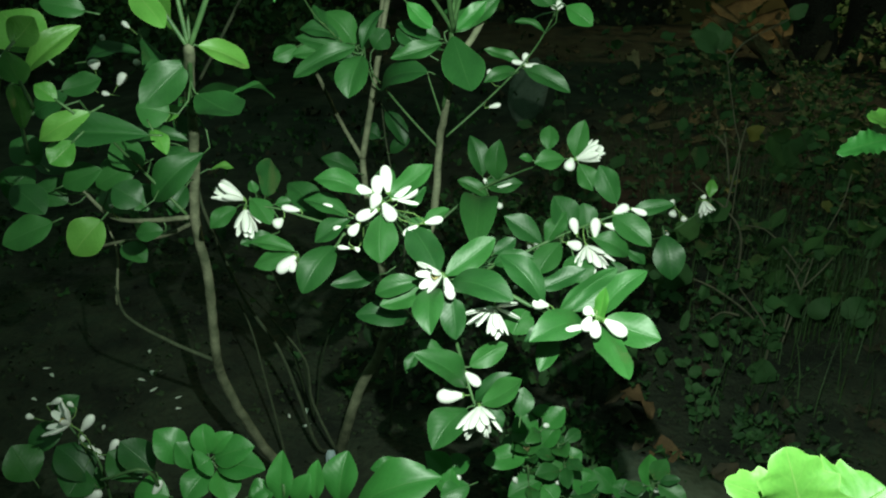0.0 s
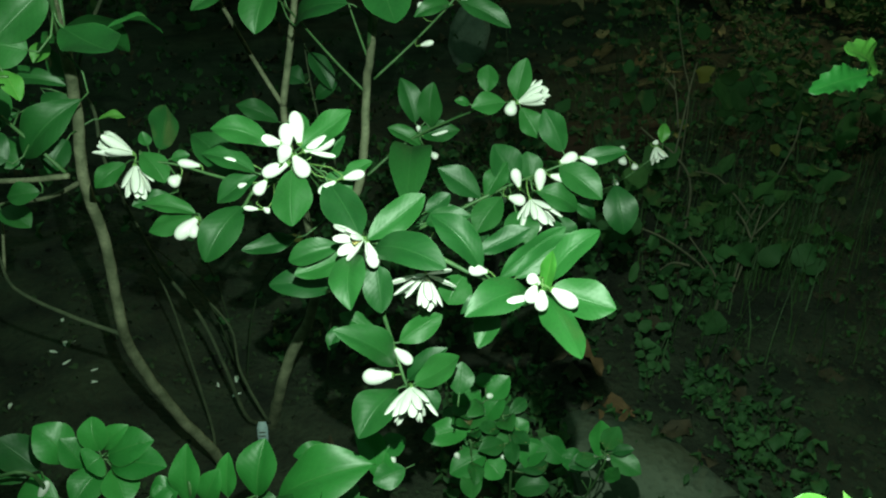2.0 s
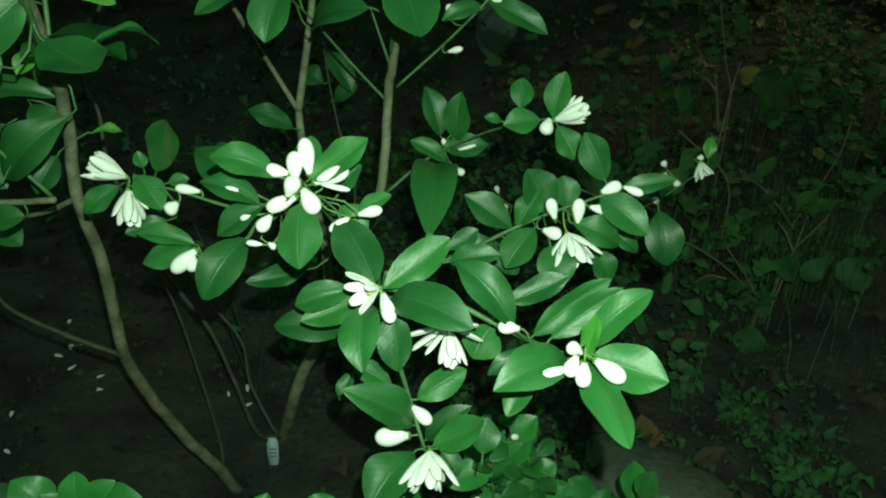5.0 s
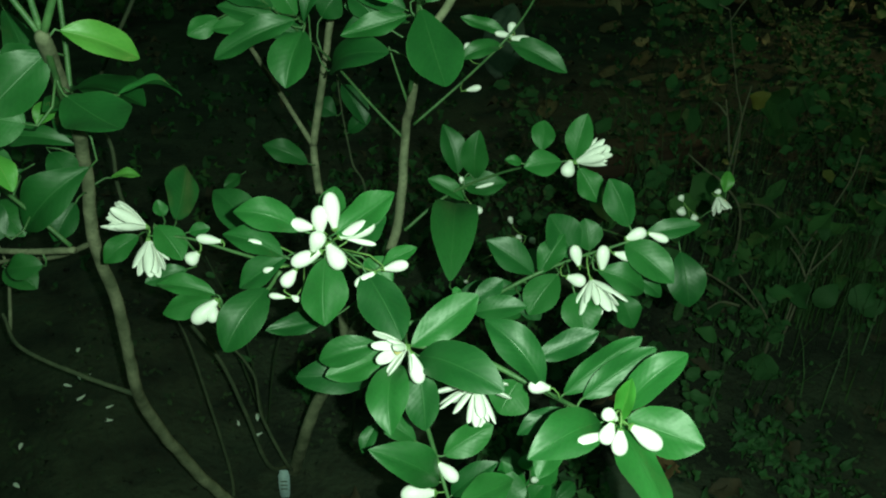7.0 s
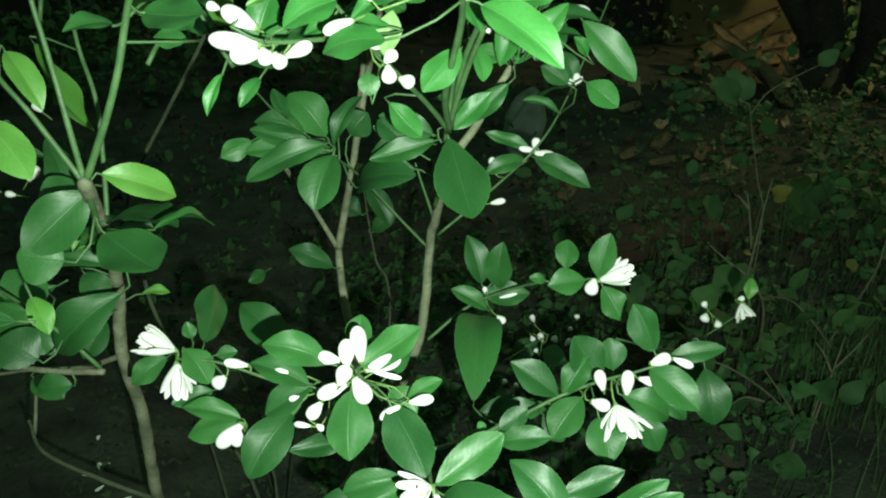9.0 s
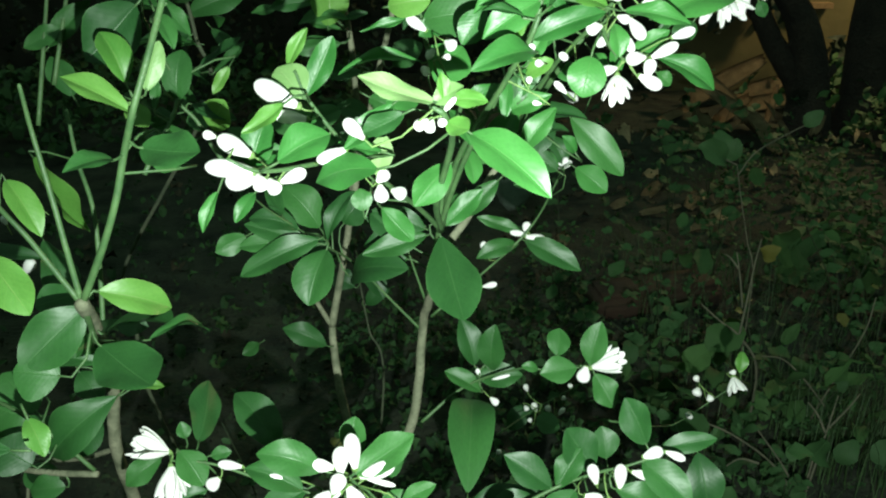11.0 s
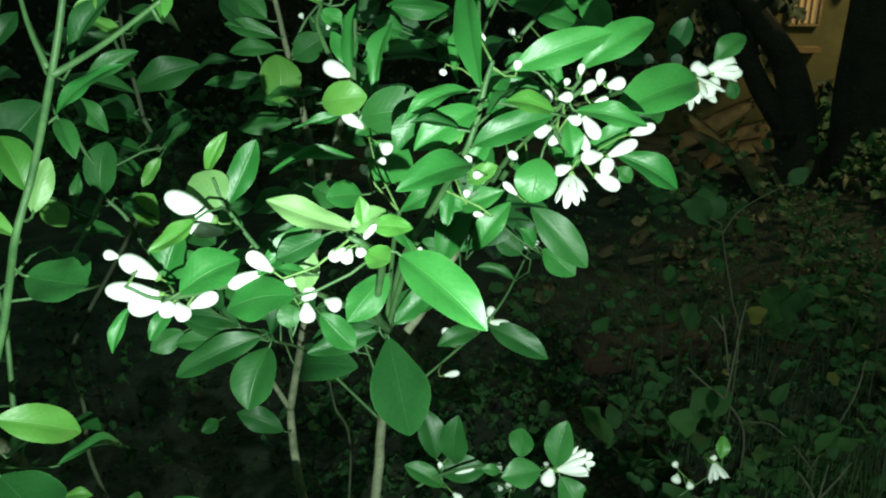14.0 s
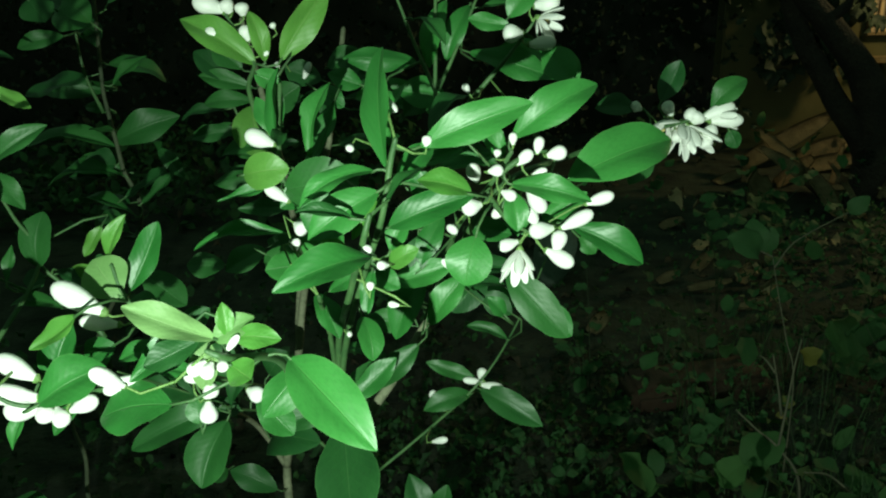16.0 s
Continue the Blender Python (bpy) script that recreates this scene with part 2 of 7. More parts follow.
def leaf(plant, base, tip, width, facing, kind="m", shape=None):
    turn, length = frame_of(base, tip, facing)
    chosen = dice.randrange(14)
    me = BLADES[kind][chosen if shape is None else shape]
    m = Matrix.Translation(base) @ turn.to_4x4() @ Matrix.Diagonal((width, length, length, 1))
    ob = put("leaf", me, m, plant)
    bm = bmesh.new()
    stalk(bm, plant, base, turn.col[1], 0.0009, 0.07)
    bm.transform(m.inverted())
    st = bpy.data.meshes.new("petiole")
    bm.to_mesh(st)
    bm.free()
    st.materials.append(WOOD["green"])
    p = new("petiole", smooth(st))
    p.parent = ob
    return ob


def pod_mesh(name, rows, sides, narrow, widest, flat=0.0):
    """Unit closed form along +y, narrow at its foot and blunt at its tip: a bud, or, flattened and cupped, a thick strap-shaped petal."""
    bm = bmesh.new()
    rings = []
    for i in range(rows + 1):
        v = 0.5 - 0.5 * math.cos(math.pi * i / rows)
        if v < widest:
            r = narrow + (1 - narrow) * math.sin(0.5 * math.pi * v / widest) ** 1.3
        else:
            r = math.sqrt(max(0.0, 1 - ((v - widest) / (1 - widest)) ** 2.4))
        r = 0.5 * max(r, 0.06)
        lift = flat * (0.22 * math.sin(math.pi * v) + 0.10 * v)
        rings.append([bm.verts.new((r * math.cos(a), v, (1 - flat) * r * math.sin(a) + flat * 0.7 * r * math.cos(a) ** 2 - lift)) for a in (2 * math.pi * j / sides for j in range(sides))])
    for a, b in zip(rings, rings[1:]):
        for j in range(sides):
            bm.faces.new((a[j], a[(j + 1) % sides], b[(j + 1) % sides], b[j]))
    bm.faces.new(rings[0][::-1])
    bm.faces.new(rings[-1])
    bmesh.ops.recalc_face_normals(bm, faces=bm.faces)
    me = bpy.data.meshes.new(name)
    bm.to_mesh(me)
    bm.free()
    me.materials.append(petal_mat)
    return smooth(me)


BUD_MESH = pod_mesh("bud_form", 11, 10, 0.30, 0.62)
PETAL_MESH = [pod_mesh("petal_form", 10, 10, n, w, 0.72) for n, w in ((0.38, 0.55), (0.30, 0.64), (0.45, 0.60))]


def cup_mesh():
    """Unit calyx: a small five-toothed cup."""
    bm = bmesh.new()
    rings = [[bm.verts.new((r * math.cos(a), y - (0.12 if j % 2 and k == 3 else 0), r * math.sin(a))) for j in range(10) for a in (2 * math.pi * j / 10,)] for k, (r, y) in enumerate(((0.12, -0.5), (0.35, -0.2), (0.5, 0.1), (0.55, 0.5)))]
    for a, b in zip(rings, rings[1:]):
        for j in range(10):
            bm.faces.new((a[j], a[(j + 1) % 10], b[(j + 1) % 10], b[j]))
    bm.faces.new(rings[0][::-1])
    me = bpy.data.meshes.new("calyx")
    bm.to_mesh(me)
    bm.free()
    me.materials.append(bud_base_mat)
    return smooth(me)


CUP = cup_mesh()


def bud(plant, base, tip, width):
    """A closed white bud or single petal on its stalk, with a green cup."""
    turn, length = frame_of(base, tip, (0.1, -1, 0.3))
    m = Matrix.Translation(base) @ turn.to_4x4() @ Matrix.Diagonal((width, length, width * 0.85, 1))
    ob = put("bud", BUD_MESH, m, plant)
    cup = new("calyx", CUP)
    cup.parent = ob
    cup.matrix_basis = Matrix.Diagonal((0.45, 0.12, 0.45, 1))
    bm = bmesh.new()
    stalk(bm, plant, base, turn.col[1], 0.0007, 0.05)
    bm.transform(m.inverted())
    st = bpy.data.meshes.new("stalk")
    bm.to_mesh(st)
    bm.free()
    st.materials.append(bud_base_mat)
    p = new("stalk", smooth(st))
    p.parent = ob
    return ob


def flower(plant, base, ahead, size, petals, spread):
    """An open flower: thick narrow petals round a cone of stamens, on a green cup."""
    ahead = Vector(ahead).normalized()
    side = ahead.orthogonal().normalized()
    up = ahead.cross(side)
    bm = bmesh.new()
    stalk(bm, plant, base, ahead, 0.0009, 0.05)
    b = Vector(base)
    tube(bm, [b - 0.002 * ahead, b + 0.003 * ahead], 0.0012, 0.0032, 8)
    heart = part("flower", bm, bud_base_mat, plant, "open white blossom with waxy petals")
    bm = bmesh.new()
    for k in range(9):
        a = 2 * math.pi * k / 9
        d = (ahead + 0.22 * (math.cos(a) * side + math.sin(a) * up)).normalized()
        tube(bm, [b, b + d * size * 0.25, b + d * size * 0.45], 0.0005, 0.0009, 4)
    part("stamens", bm, stamen_mat, heart, "yellow-tipped stamens")
    for k in range(petals):
        a = 2 * math.pi * (k + dice.uniform(-0.2, 0.2)) / petals
        lean = radians(spread * dice.uniform(0.55 if petals < 11 else 0.15, 1.15))
        out = math.cos(a) * side + math.sin(a) * up
        d = math.cos(lean) * ahead + math.sin(lean) * out
        length = size * dice.uniform(0.82, 1.08)
        turn, _ = frame_of(b, b + d, ahead - out * 0.6)
        m = Matrix.Translation(b + d * 0.002) @ turn.to_4x4() @ Matrix.Diagonal((length * dice.uniform(0.27, 0.36) * (0.9 if petals > 10 else 1.0), length, length * 0.28, 1))
        put("petal", PETAL_MESH[k % 3], m, heart)
    return heart


def filler(plant, count, size, lo, hi, seed, kind="m", wide=0.42):
    """More leaves on the twigs between two corners of a box, hanging outwards."""
    rnd = random.Random(seed)
    spots = [q for q in NODES[plant.name] if all(a <= c <= b for a, c, b in zip(lo, q, hi))]
    for _ in range(count if spots else 0):
        q = rnd.choice(spots)
        a = rnd.uniform(0, 6.283)
        out = Vector((math.cos(a), math.sin(a) * 0.7, rnd.uniform(-0.35, 0.55))).normalized()
        n = rnd.uniform(*size)
        b = q + out * rnd.uniform(0.006, 0.018)
        leaf(plant, b, b + out * n, n * wide * rnd.uniform(0.86, 1.14), (rnd.uniform(-0.5, 0.5), -0.45, 0.85), kind)


def fruit(plant, at, radius):
    bm = bmesh.new()
    bmesh.ops.create_uvsphere(bm, u_segments=14, v_segments=10, radius=radius)
    for v in bm.verts:
        v.co *= 1 + 0.05 * noise.noise(v.co * 120)
        v.co.z *= 0.92
    bmesh.ops.translate(bm, verts=bm.verts, vec=at)
    return part("fruit", bm, fruit_mat, plant, "small ripening fruit")


# ---- ground ----
GROUND_Z = -0.03


def ground_height(x, y):
    far = max(0.0, math.hypot(x, y - 2) - 8) * 0.01
    bank = min(1.0, max(0.0, (y - 1.45) / 1.1))
    side = min(1.0, max(0.0, (-x - 0.35) / 0.25))
    dip = -0.09 * (1 - bank * bank * (3 - 2 * bank)) * (1 - side)
    return GROUND_Z + dip + 0.028 * noise.noise(Vector((x * 1.3, y * 1.3, 0))) + 0.012 * noise.noise(Vector((x * 6, y * 6, 3))) + far


def ground_sheet():
    """One sheet: fine near the shrubs, widening in steps out to the horizon."""
    bm = bmesh.new()
    def steps(lo, hi, fine, reach):
        out, q = [lo + fine * k for k in range(int((hi - lo) / fine) + 1)], fine
        a, b = [], []
        left, right = lo, hi
        while left > -reach:
            q *= 1.5
            left -= q
            right += q
            a.append(left)
            b.append(right)
        return a[::-1] + out + b
    xs, ys = steps(-2.0, 3.0, 0.045, 300), steps(0.0, 5.0, 0.045, 300)
    rows = [[bm.verts.new((x, y, ground_height(x, y))) for x in xs] for y in ys]
    for a, b in zip(rows, rows[1:]):
        for j in range(len(xs) - 1):
            bm.faces.new((a[j], a[j + 1], b[j + 1], b[j]))
    return part("ground", bm, soil_mat, None, "dark damp garden soil")


tagged(ground_sheet(), "dark damp garden soil scattered with litter", "ground", kind="structure")

# ---- the shrubs ----
shrub = thing("citrus_shrub", (-0.205, 1.33, -0.12), "flowering citrus shrub with glossy green leaves and white blossoms", "shrub", "shrubs in the bed")
left_shrub = thing("citrus_shrub", (-0.27, 1.20, -0.12), "tall citrus shrub with pale young leaves and bare lower stem", "shrub", "shrubs in the bed")
back_shrub = thing("citrus_shrub", (-0.225, 1.42, -0.12), "thin-stemmed citrus shrub standing in shadow behind others", "shrub", "shrubs in the bed")
low_shoot = thing("low_shrub", (-0.10, 0.90, -0.12), "low leafy shoots with rounded leaves growing from soil", "shrub")
near_shoot = thing("leafy_shoot", (0.56, 0.62, -0.12), "bright green leafy shoot rising from garden soil", "plant")
# trunk and limbs of the flowering shrub
stem(shrub, [(-0.224, 1.407, -0.130), (-0.185, 1.327, 0.028), (-0.156, 1.305, 0.123), (-0.120, 1.287, 0.202), (-0.099, 1.273, 0.266)], 0.0125, 0.0095, 'bark', 'trunk')
stem(shrub, [(-0.099, 1.273, 0.266), (-0.105, 1.273, 0.385), (-0.130, 1.317, 0.503), (-0.138, 1.345, 0.563)], 0.008, 0.006, 'bark', 'branch')
stem(shrub, [(-0.138, 1.345, 0.563), (-0.116, 1.338, 0.675), (-0.094, 1.317, 0.791), (-0.071, 1.303, 0.900), (-0.049, 1.302, 0.985), (-0.034, 1.307, 1.058), (-0.022, 1.309, 1.122)], 0.0062, 0.003, 'bark', 'branch')
stem(shrub, [(-0.103, 1.325, 0.756), (-0.090, 1.313, 0.868), (-0.094, 1.283, 0.988), (-0.109, 1.294, 1.046), (-0.118, 1.299, 1.091), (-0.129, 1.305, 1.134)], 0.0048, 0.0028, 'bark', 'branch')
stem(shrub, [(-0.138, 1.345, 0.563), (-0.171, 1.334, 0.633), (-0.185, 1.216, 0.735), (-0.202, 1.185, 0.787)], 0.0042, 0.0026, 'bark', 'branch')
stem(shrub, [(-0.099, 1.277, 0.263), (-0.045, 1.197, 0.422), (-0.015, 1.199, 0.520), (-0.006, 1.218, 0.627), (0.003, 1.171, 0.693), (0.013, 1.117, 0.765), (0.041, 1.108, 0.816), (0.080, 1.136, 0.876)], 0.008, 0.0046, 'bark', 'branch')
stem(shrub, [(0.000, 1.172, 0.693), (0.008, 1.065, 0.796), (0.010, 1.016, 0.837), (0.014, 0.995, 0.883), (0.019, 0.955, 0.940), (0.025, 0.908, 0.982)], 0.004, 0.0032, 'green', 'branch')
stem(shrub, [(-0.008, 1.217, 0.625), (-0.047, 1.216, 0.669), (-0.080, 1.205, 0.713), (-0.096, 1.175, 0.743), (-0.112, 1.116, 0.780), (-0.133, 1.077, 0.815), (-0.155, 1.039, 0.849), (-0.164, 0.998, 0.880)], 0.0026, 0.0016, 'green', 'branch')
stem(shrub, [(0.005, 1.225, 0.640), (0.067, 1.228, 0.697), (0.123, 1.222, 0.759), (0.165, 1.277, 0.808), (0.209, 1.346, 0.887), (0.234, 1.388, 0.931)], 0.0026, 0.0016, 'green', 'branch')
stem(shrub, [(0.001, 1.185, 0.673), (-0.010, 1.179, 0.708), (-0.023, 1.177, 0.751)], 0.0028, 0.002, 'green', 'branch')
stem(shrub, [(0.080, 1.136, 0.876), (0.079, 1.110, 0.914), (0.076, 1.050, 0.986)], 0.0045, 0.0035, 'green', 'branch')
stem(shrub, [(0.010, 1.016, 0.837), (0.029, 0.960, 0.919), (0.054, 0.903, 0.994), (0.073, 0.873, 1.044), (0.080, 0.867, 1.078), (0.084, 0.864, 1.092)], 0.0038, 0.0028, 'green', 'branch')
stem(shrub, [(0.080, 1.136, 0.876), (0.106, 1.010, 0.989), (0.132, 0.936, 1.044), (0.148, 0.915, 1.074)], 0.0038, 0.0026, 'green', 'branch')
stem(shrub, [(0.132, 0.936, 1.044), (0.147, 0.950, 1.020), (0.164, 0.958, 1.008)], 0.003, 0.0018, 'green', 'branch')
stem(shrub, [(0.140, 0.920, 1.059), (0.160, 0.926, 1.071), (0.177, 0.937, 1.069)], 0.003, 0.0018, 'green', 'branch')
stem(shrub, [(0.080, 1.136, 0.876), (0.134, 1.013, 1.019), (0.199, 1.102, 1.030), (0.265, 1.147, 1.040), (0.314, 1.170, 1.048)], 0.004, 0.003, 'green', 'branch')
stem(shrub, [(0.013, 1.019, 0.837), (0.007, 0.927, 0.896), (0.016, 0.838, 0.971), (0.010, 0.775, 1.004), (0.003, 0.767, 1.011)], 0.0045, 0.003, 'green', 'branch')
stem(shrub, [(0.013, 1.019, 0.837), (-0.010, 0.964, 0.880), (-0.039, 0.897, 0.927), (-0.055, 0.865, 0.955), (-0.071, 0.871, 0.971), (-0.090, 0.880, 0.994), (-0.098, 0.886, 1.011)], 0.0035, 0.0022, 'green', 'branch')
stem(shrub, [(-0.055, 0.865, 0.955), (-0.081, 0.834, 0.956), (-0.112, 0.803, 0.960), (-0.131, 0.797, 0.970)], 0.003, 0.002, 'green', 'branch')
stem(shrub, [(0.013, 1.019, 0.837), (0.025, 0.959, 0.924), (0.052, 0.880, 1.000), (0.067, 0.841, 1.041), (0.072, 0.836, 1.057)], 0.004, 0.003, 'green', 'branch')
stem(shrub, [(0.080, 1.136, 0.876), (0.010, 1.005, 0.991), (-0.006, 0.969, 1.037), (-0.010, 0.970, 1.069), (-0.009, 0.984, 1.107)], 0.004, 0.003, 'green', 'branch')
stem(shrub, [(0.085, 1.050, 0.986), (0.090, 1.072, 1.050), (0.090, 1.091, 1.106), (0.090, 1.112, 1.165)], 0.0035, 0.0025, 'green', 'branch')
stem(shrub, [(0.090, 1.085, 1.088), (0.074, 1.096, 1.123), (0.058, 1.108, 1.162)], 0.0025, 0.002, 'green', 'branch')
stem(shrub, [(0.092, 1.086, 1.088), (0.108, 1.098, 1.122), (0.126, 1.114, 1.165)], 0.0025, 0.002, 'green', 'branch')
stem(shrub, [(0.117, 1.084, 1.079), (0.148, 1.077, 1.115), (0.167, 1.077, 1.140)], 0.003, 0.002, 'green', 'branch')
stem(shrub, [(-0.019, 0.984, 1.060), (-0.041, 1.017, 1.099), (-0.040, 1.033, 1.117), (-0.052, 1.039, 1.138), (-0.063, 1.044, 1.154)], 0.003, 0.002, 'green', 'branch')
# lower sprays
stem(shrub, [(-0.070, 1.078, 0.445), (-0.032, 1.004, 0.516), (-0.009, 0.876, 0.597), (-0.001, 0.759, 0.634)], 0.004, 0.0028, 'green', 'branch')
stem(shrub, [(0.002, 0.777, 0.625), (0.050, 0.771, 0.618), (0.098, 0.758, 0.598), (0.129, 0.708, 0.613), (0.148, 0.689, 0.621)], 0.004, 0.0025, 'green', 'branch')
stem(shrub, [(-0.000, 0.775, 0.621), (0.012, 0.766, 0.563), (0.022, 0.757, 0.527), (0.031, 0.742, 0.500), (0.036, 0.735, 0.487)], 0.0035, 0.0022, 'green', 'branch')
stem(shrub, [(-0.032, 1.004, 0.516), (-0.045, 0.890, 0.620), (-0.059, 0.842, 0.676), (-0.065, 0.838, 0.689)], 0.0035, 0.002, 'green', 'branch')
stem(shrub, [(-0.061, 0.856, 0.661), (-0.107, 0.880, 0.637), (-0.152, 0.895, 0.641), (-0.196, 0.903, 0.652), (-0.234, 0.905, 0.654)], 0.003, 0.0018, 'green', 'branch')
stem(shrub, [(-0.115, 0.886, 0.628), (-0.138, 0.883, 0.599), (-0.171, 0.880, 0.591)], 0.003, 0.0018, 'green', 'branch')
stem(shrub, [(-0.001, 0.868, 0.582), (0.056, 0.923, 0.563), (0.123, 0.953, 0.581), (0.163, 0.951, 0.602), (0.201, 0.939, 0.624), (0.236, 0.944, 0.635)], 0.0035, 0.002, 'green', 'branch')
stem(shrub, [(-0.007, 1.156, 0.526), (0.048, 1.176, 0.566), (0.111, 1.141, 0.612), (0.157, 1.081, 0.650), (0.184, 1.067, 0.659)], 0.003, 0.0018, 'green', 'branch')
stem(shrub, [(0.066, 1.168, 0.573), (0.067, 1.184, 0.583), (0.078, 1.190, 0.594)], 0.002, 0.0015, 'green', 'branch')
stem(shrub, [(0.221, 1.124, 0.549), (0.334, 1.246, 0.458), (0.390, 1.296, 0.448), (0.455, 1.305, 0.495)], 0.002, 0.0012, 'green', 'branch')
stem(shrub, [(0.111, 1.369, 0.359), (0.186, 1.470, 0.341), (0.252, 1.501, 0.363)], 0.002, 0.0012, 'green', 'branch')
leaf(shrub, (0.147, 0.688, 0.620), (0.163, 0.604, 0.613), 0.029, (0.00, -0.08, 1.00), 'm')
leaf(shrub, (0.155, 0.689, 0.623), (0.206, 0.670, 0.613), 0.037, (-0.06, -0.60, 0.80), 'm')
leaf(shrub, (0.136, 0.688, 0.620), (0.079, 0.648, 0.624), 0.034, (0.29, -0.32, 0.90), 'm')
leaf(shrub, (0.148, 0.688, 0.620), (0.153, 0.687, 0.660), 0.014, (-0.58, -0.82, 0.05), 'y')
leaf(shrub, (0.151, 0.692, 0.627), (0.194, 0.701, 0.670), 0.026, (-0.55, -0.51, 0.66), 'm')
leaf(shrub, (0.130, 0.721, 0.615), (0.184, 0.737, 0.649), 0.024, (-0.30, -0.59, 0.75), 'm')
leaf(shrub, (0.119, 0.738, 0.605), (0.178, 0.754, 0.647), 0.025, (-0.41, -0.50, 0.76), 'm')
leaf(shrub, (0.102, 0.733, 0.616), (0.058, 0.763, 0.657), 0.032, (0.25, -0.65, 0.72), 'm')
leaf(shrub, (0.104, 0.777, 0.611), (0.152, 0.781, 0.633), 0.023, (-0.29, -0.60, 0.75), 'm')
leaf(shrub, (0.111, 0.710, 0.595), (0.096, 0.693, 0.562), 0.024, (-0.42, -0.71, 0.56), 'm')
leaf(shrub, (0.119, 0.733, 0.595), (0.083, 0.723, 0.578), 0.016, (-0.22, -0.56, 0.80), 'm')
bud(shrub, (0.136, 0.662, 0.643), (0.129, 0.652, 0.633), 0.0114)
bud(shrub, (0.140, 0.655, 0.643), (0.138, 0.644, 0.630), 0.0113)
bud(shrub, (0.149, 0.664, 0.638), (0.169, 0.653, 0.628), 0.0132)
bud(shrub, (0.131, 0.662, 0.633), (0.110, 0.655, 0.627), 0.0107)
bud(shrub, (0.140, 0.666, 0.642), (0.130, 0.666, 0.649), 0.0099)
bud(shrub, (0.107, 0.733, 0.615), (0.090, 0.731, 0.619), 0.0110)
leaf(shrub, (0.002, 0.760, 0.635), (0.054, 0.780, 0.669), 0.030, (-0.16, -0.71, 0.69), 'm')
leaf(shrub, (0.008, 0.756, 0.629), (0.068, 0.701, 0.638), 0.037, (-0.39, -0.28, 0.88), 'm')
leaf(shrub, (-0.009, 0.754, 0.624), (-0.012, 0.697, 0.602), 0.034, (-0.33, -0.32, 0.89), 'm')
leaf(shrub, (0.008, 0.751, 0.620), (0.013, 0.731, 0.576), 0.029, (0.32, -0.85, 0.43), 'm')
leaf(shrub, (-0.025, 0.802, 0.607), (-0.074, 0.798, 0.594), 0.026, (-0.13, -0.70, 0.71), 'm')
leaf(shrub, (-0.019, 0.799, 0.600), (-0.069, 0.789, 0.584), 0.029, (-0.12, -0.63, 0.77), 'm')
leaf(shrub, (-0.037, 0.843, 0.534), (-0.102, 0.841, 0.543), 0.033, (0.12, -0.58, 0.80), 'm')
leaf(shrub, (0.058, 0.859, 0.613), (0.084, 0.869, 0.628), 0.020, (-0.18, -0.67, 0.73), 'm')
leaf(shrub, (0.058, 0.854, 0.603), (0.104, 0.847, 0.614), 0.023, (-0.27, -0.59, 0.76), 'm')
leaf(shrub, (0.091, 0.784, 0.582), (0.075, 0.768, 0.560), 0.038, (-0.40, -0.58, 0.71), 'm')
flower(shrub, (-0.000, 0.752, 0.641), (-0.81, -0.59, 0.06), 0.0267, 8, 50)
bud(shrub, (0.002, 0.741, 0.643), (0.009, 0.727, 0.625), 0.0118)
flower(shrub, (0.054, 0.760, 0.598), (-0.04, -0.74, -0.67), 0.0325, 18, 74)
leaf(shrub, (0.025, 0.746, 0.507), (-0.031, 0.723, 0.565), 0.033, (0.70, -0.53, 0.48), 'm')
leaf(shrub, (0.029, 0.756, 0.527), (0.070, 0.769, 0.548), 0.027, (-0.25, -0.55, 0.80), 'm')
leaf(shrub, (0.042, 0.737, 0.492), (0.083, 0.723, 0.532), 0.029, (-0.68, -0.53, 0.51), 'm')
leaf(shrub, (0.036, 0.755, 0.482), (0.075, 0.758, 0.517), 0.022, (-0.54, -0.52, 0.66), 'm')
leaf(shrub, (0.026, 0.735, 0.487), (-0.011, 0.691, 0.467), 0.043, (-0.14, -0.32, 0.94), 'm')
leaf(shrub, (0.006, 0.793, 0.509), (-0.030, 0.801, 0.531), 0.023, (0.37, -0.51, 0.78), 'm')
leaf(shrub, (-0.029, 0.817, 0.508), (-0.042, 0.801, 0.488), 0.016, (-0.32, -0.63, 0.71), 'm')
leaf(shrub, (0.049, 0.734, 0.488), (0.063, 0.722, 0.471), 0.021, (0.29, -0.64, 0.71), 'm')
flower(shrub, (0.039, 0.728, 0.496), (-0.00, -0.74, -0.67), 0.0365, 18, 48)
bud(shrub, (0.022, 0.742, 0.499), (-0.007, 0.739, 0.500), 0.0170)
bud(shrub, (0.024, 0.754, 0.521), (0.040, 0.743, 0.511), 0.0120)
leaf(shrub, (-0.067, 0.824, 0.677), (-0.066, 0.784, 0.638), 0.040, (-0.30, -0.67, 0.68), 'm')
leaf(shrub, (-0.035, 0.819, 0.667), (-0.005, 0.770, 0.634), 0.040, (0.21, -0.46, 0.86), 'm')
leaf(shrub, (-0.059, 0.832, 0.695), (-0.011, 0.839, 0.728), 0.030, (-0.35, -0.66, 0.67), 'm')
leaf(shrub, (-0.086, 0.833, 0.697), (-0.138, 0.831, 0.715), 0.030, (0.24, -0.57, 0.79), 'm')
leaf(shrub, (-0.106, 0.851, 0.663), (-0.156, 0.859, 0.680), 0.029, (-0.02, -0.34, 0.94), 'm')
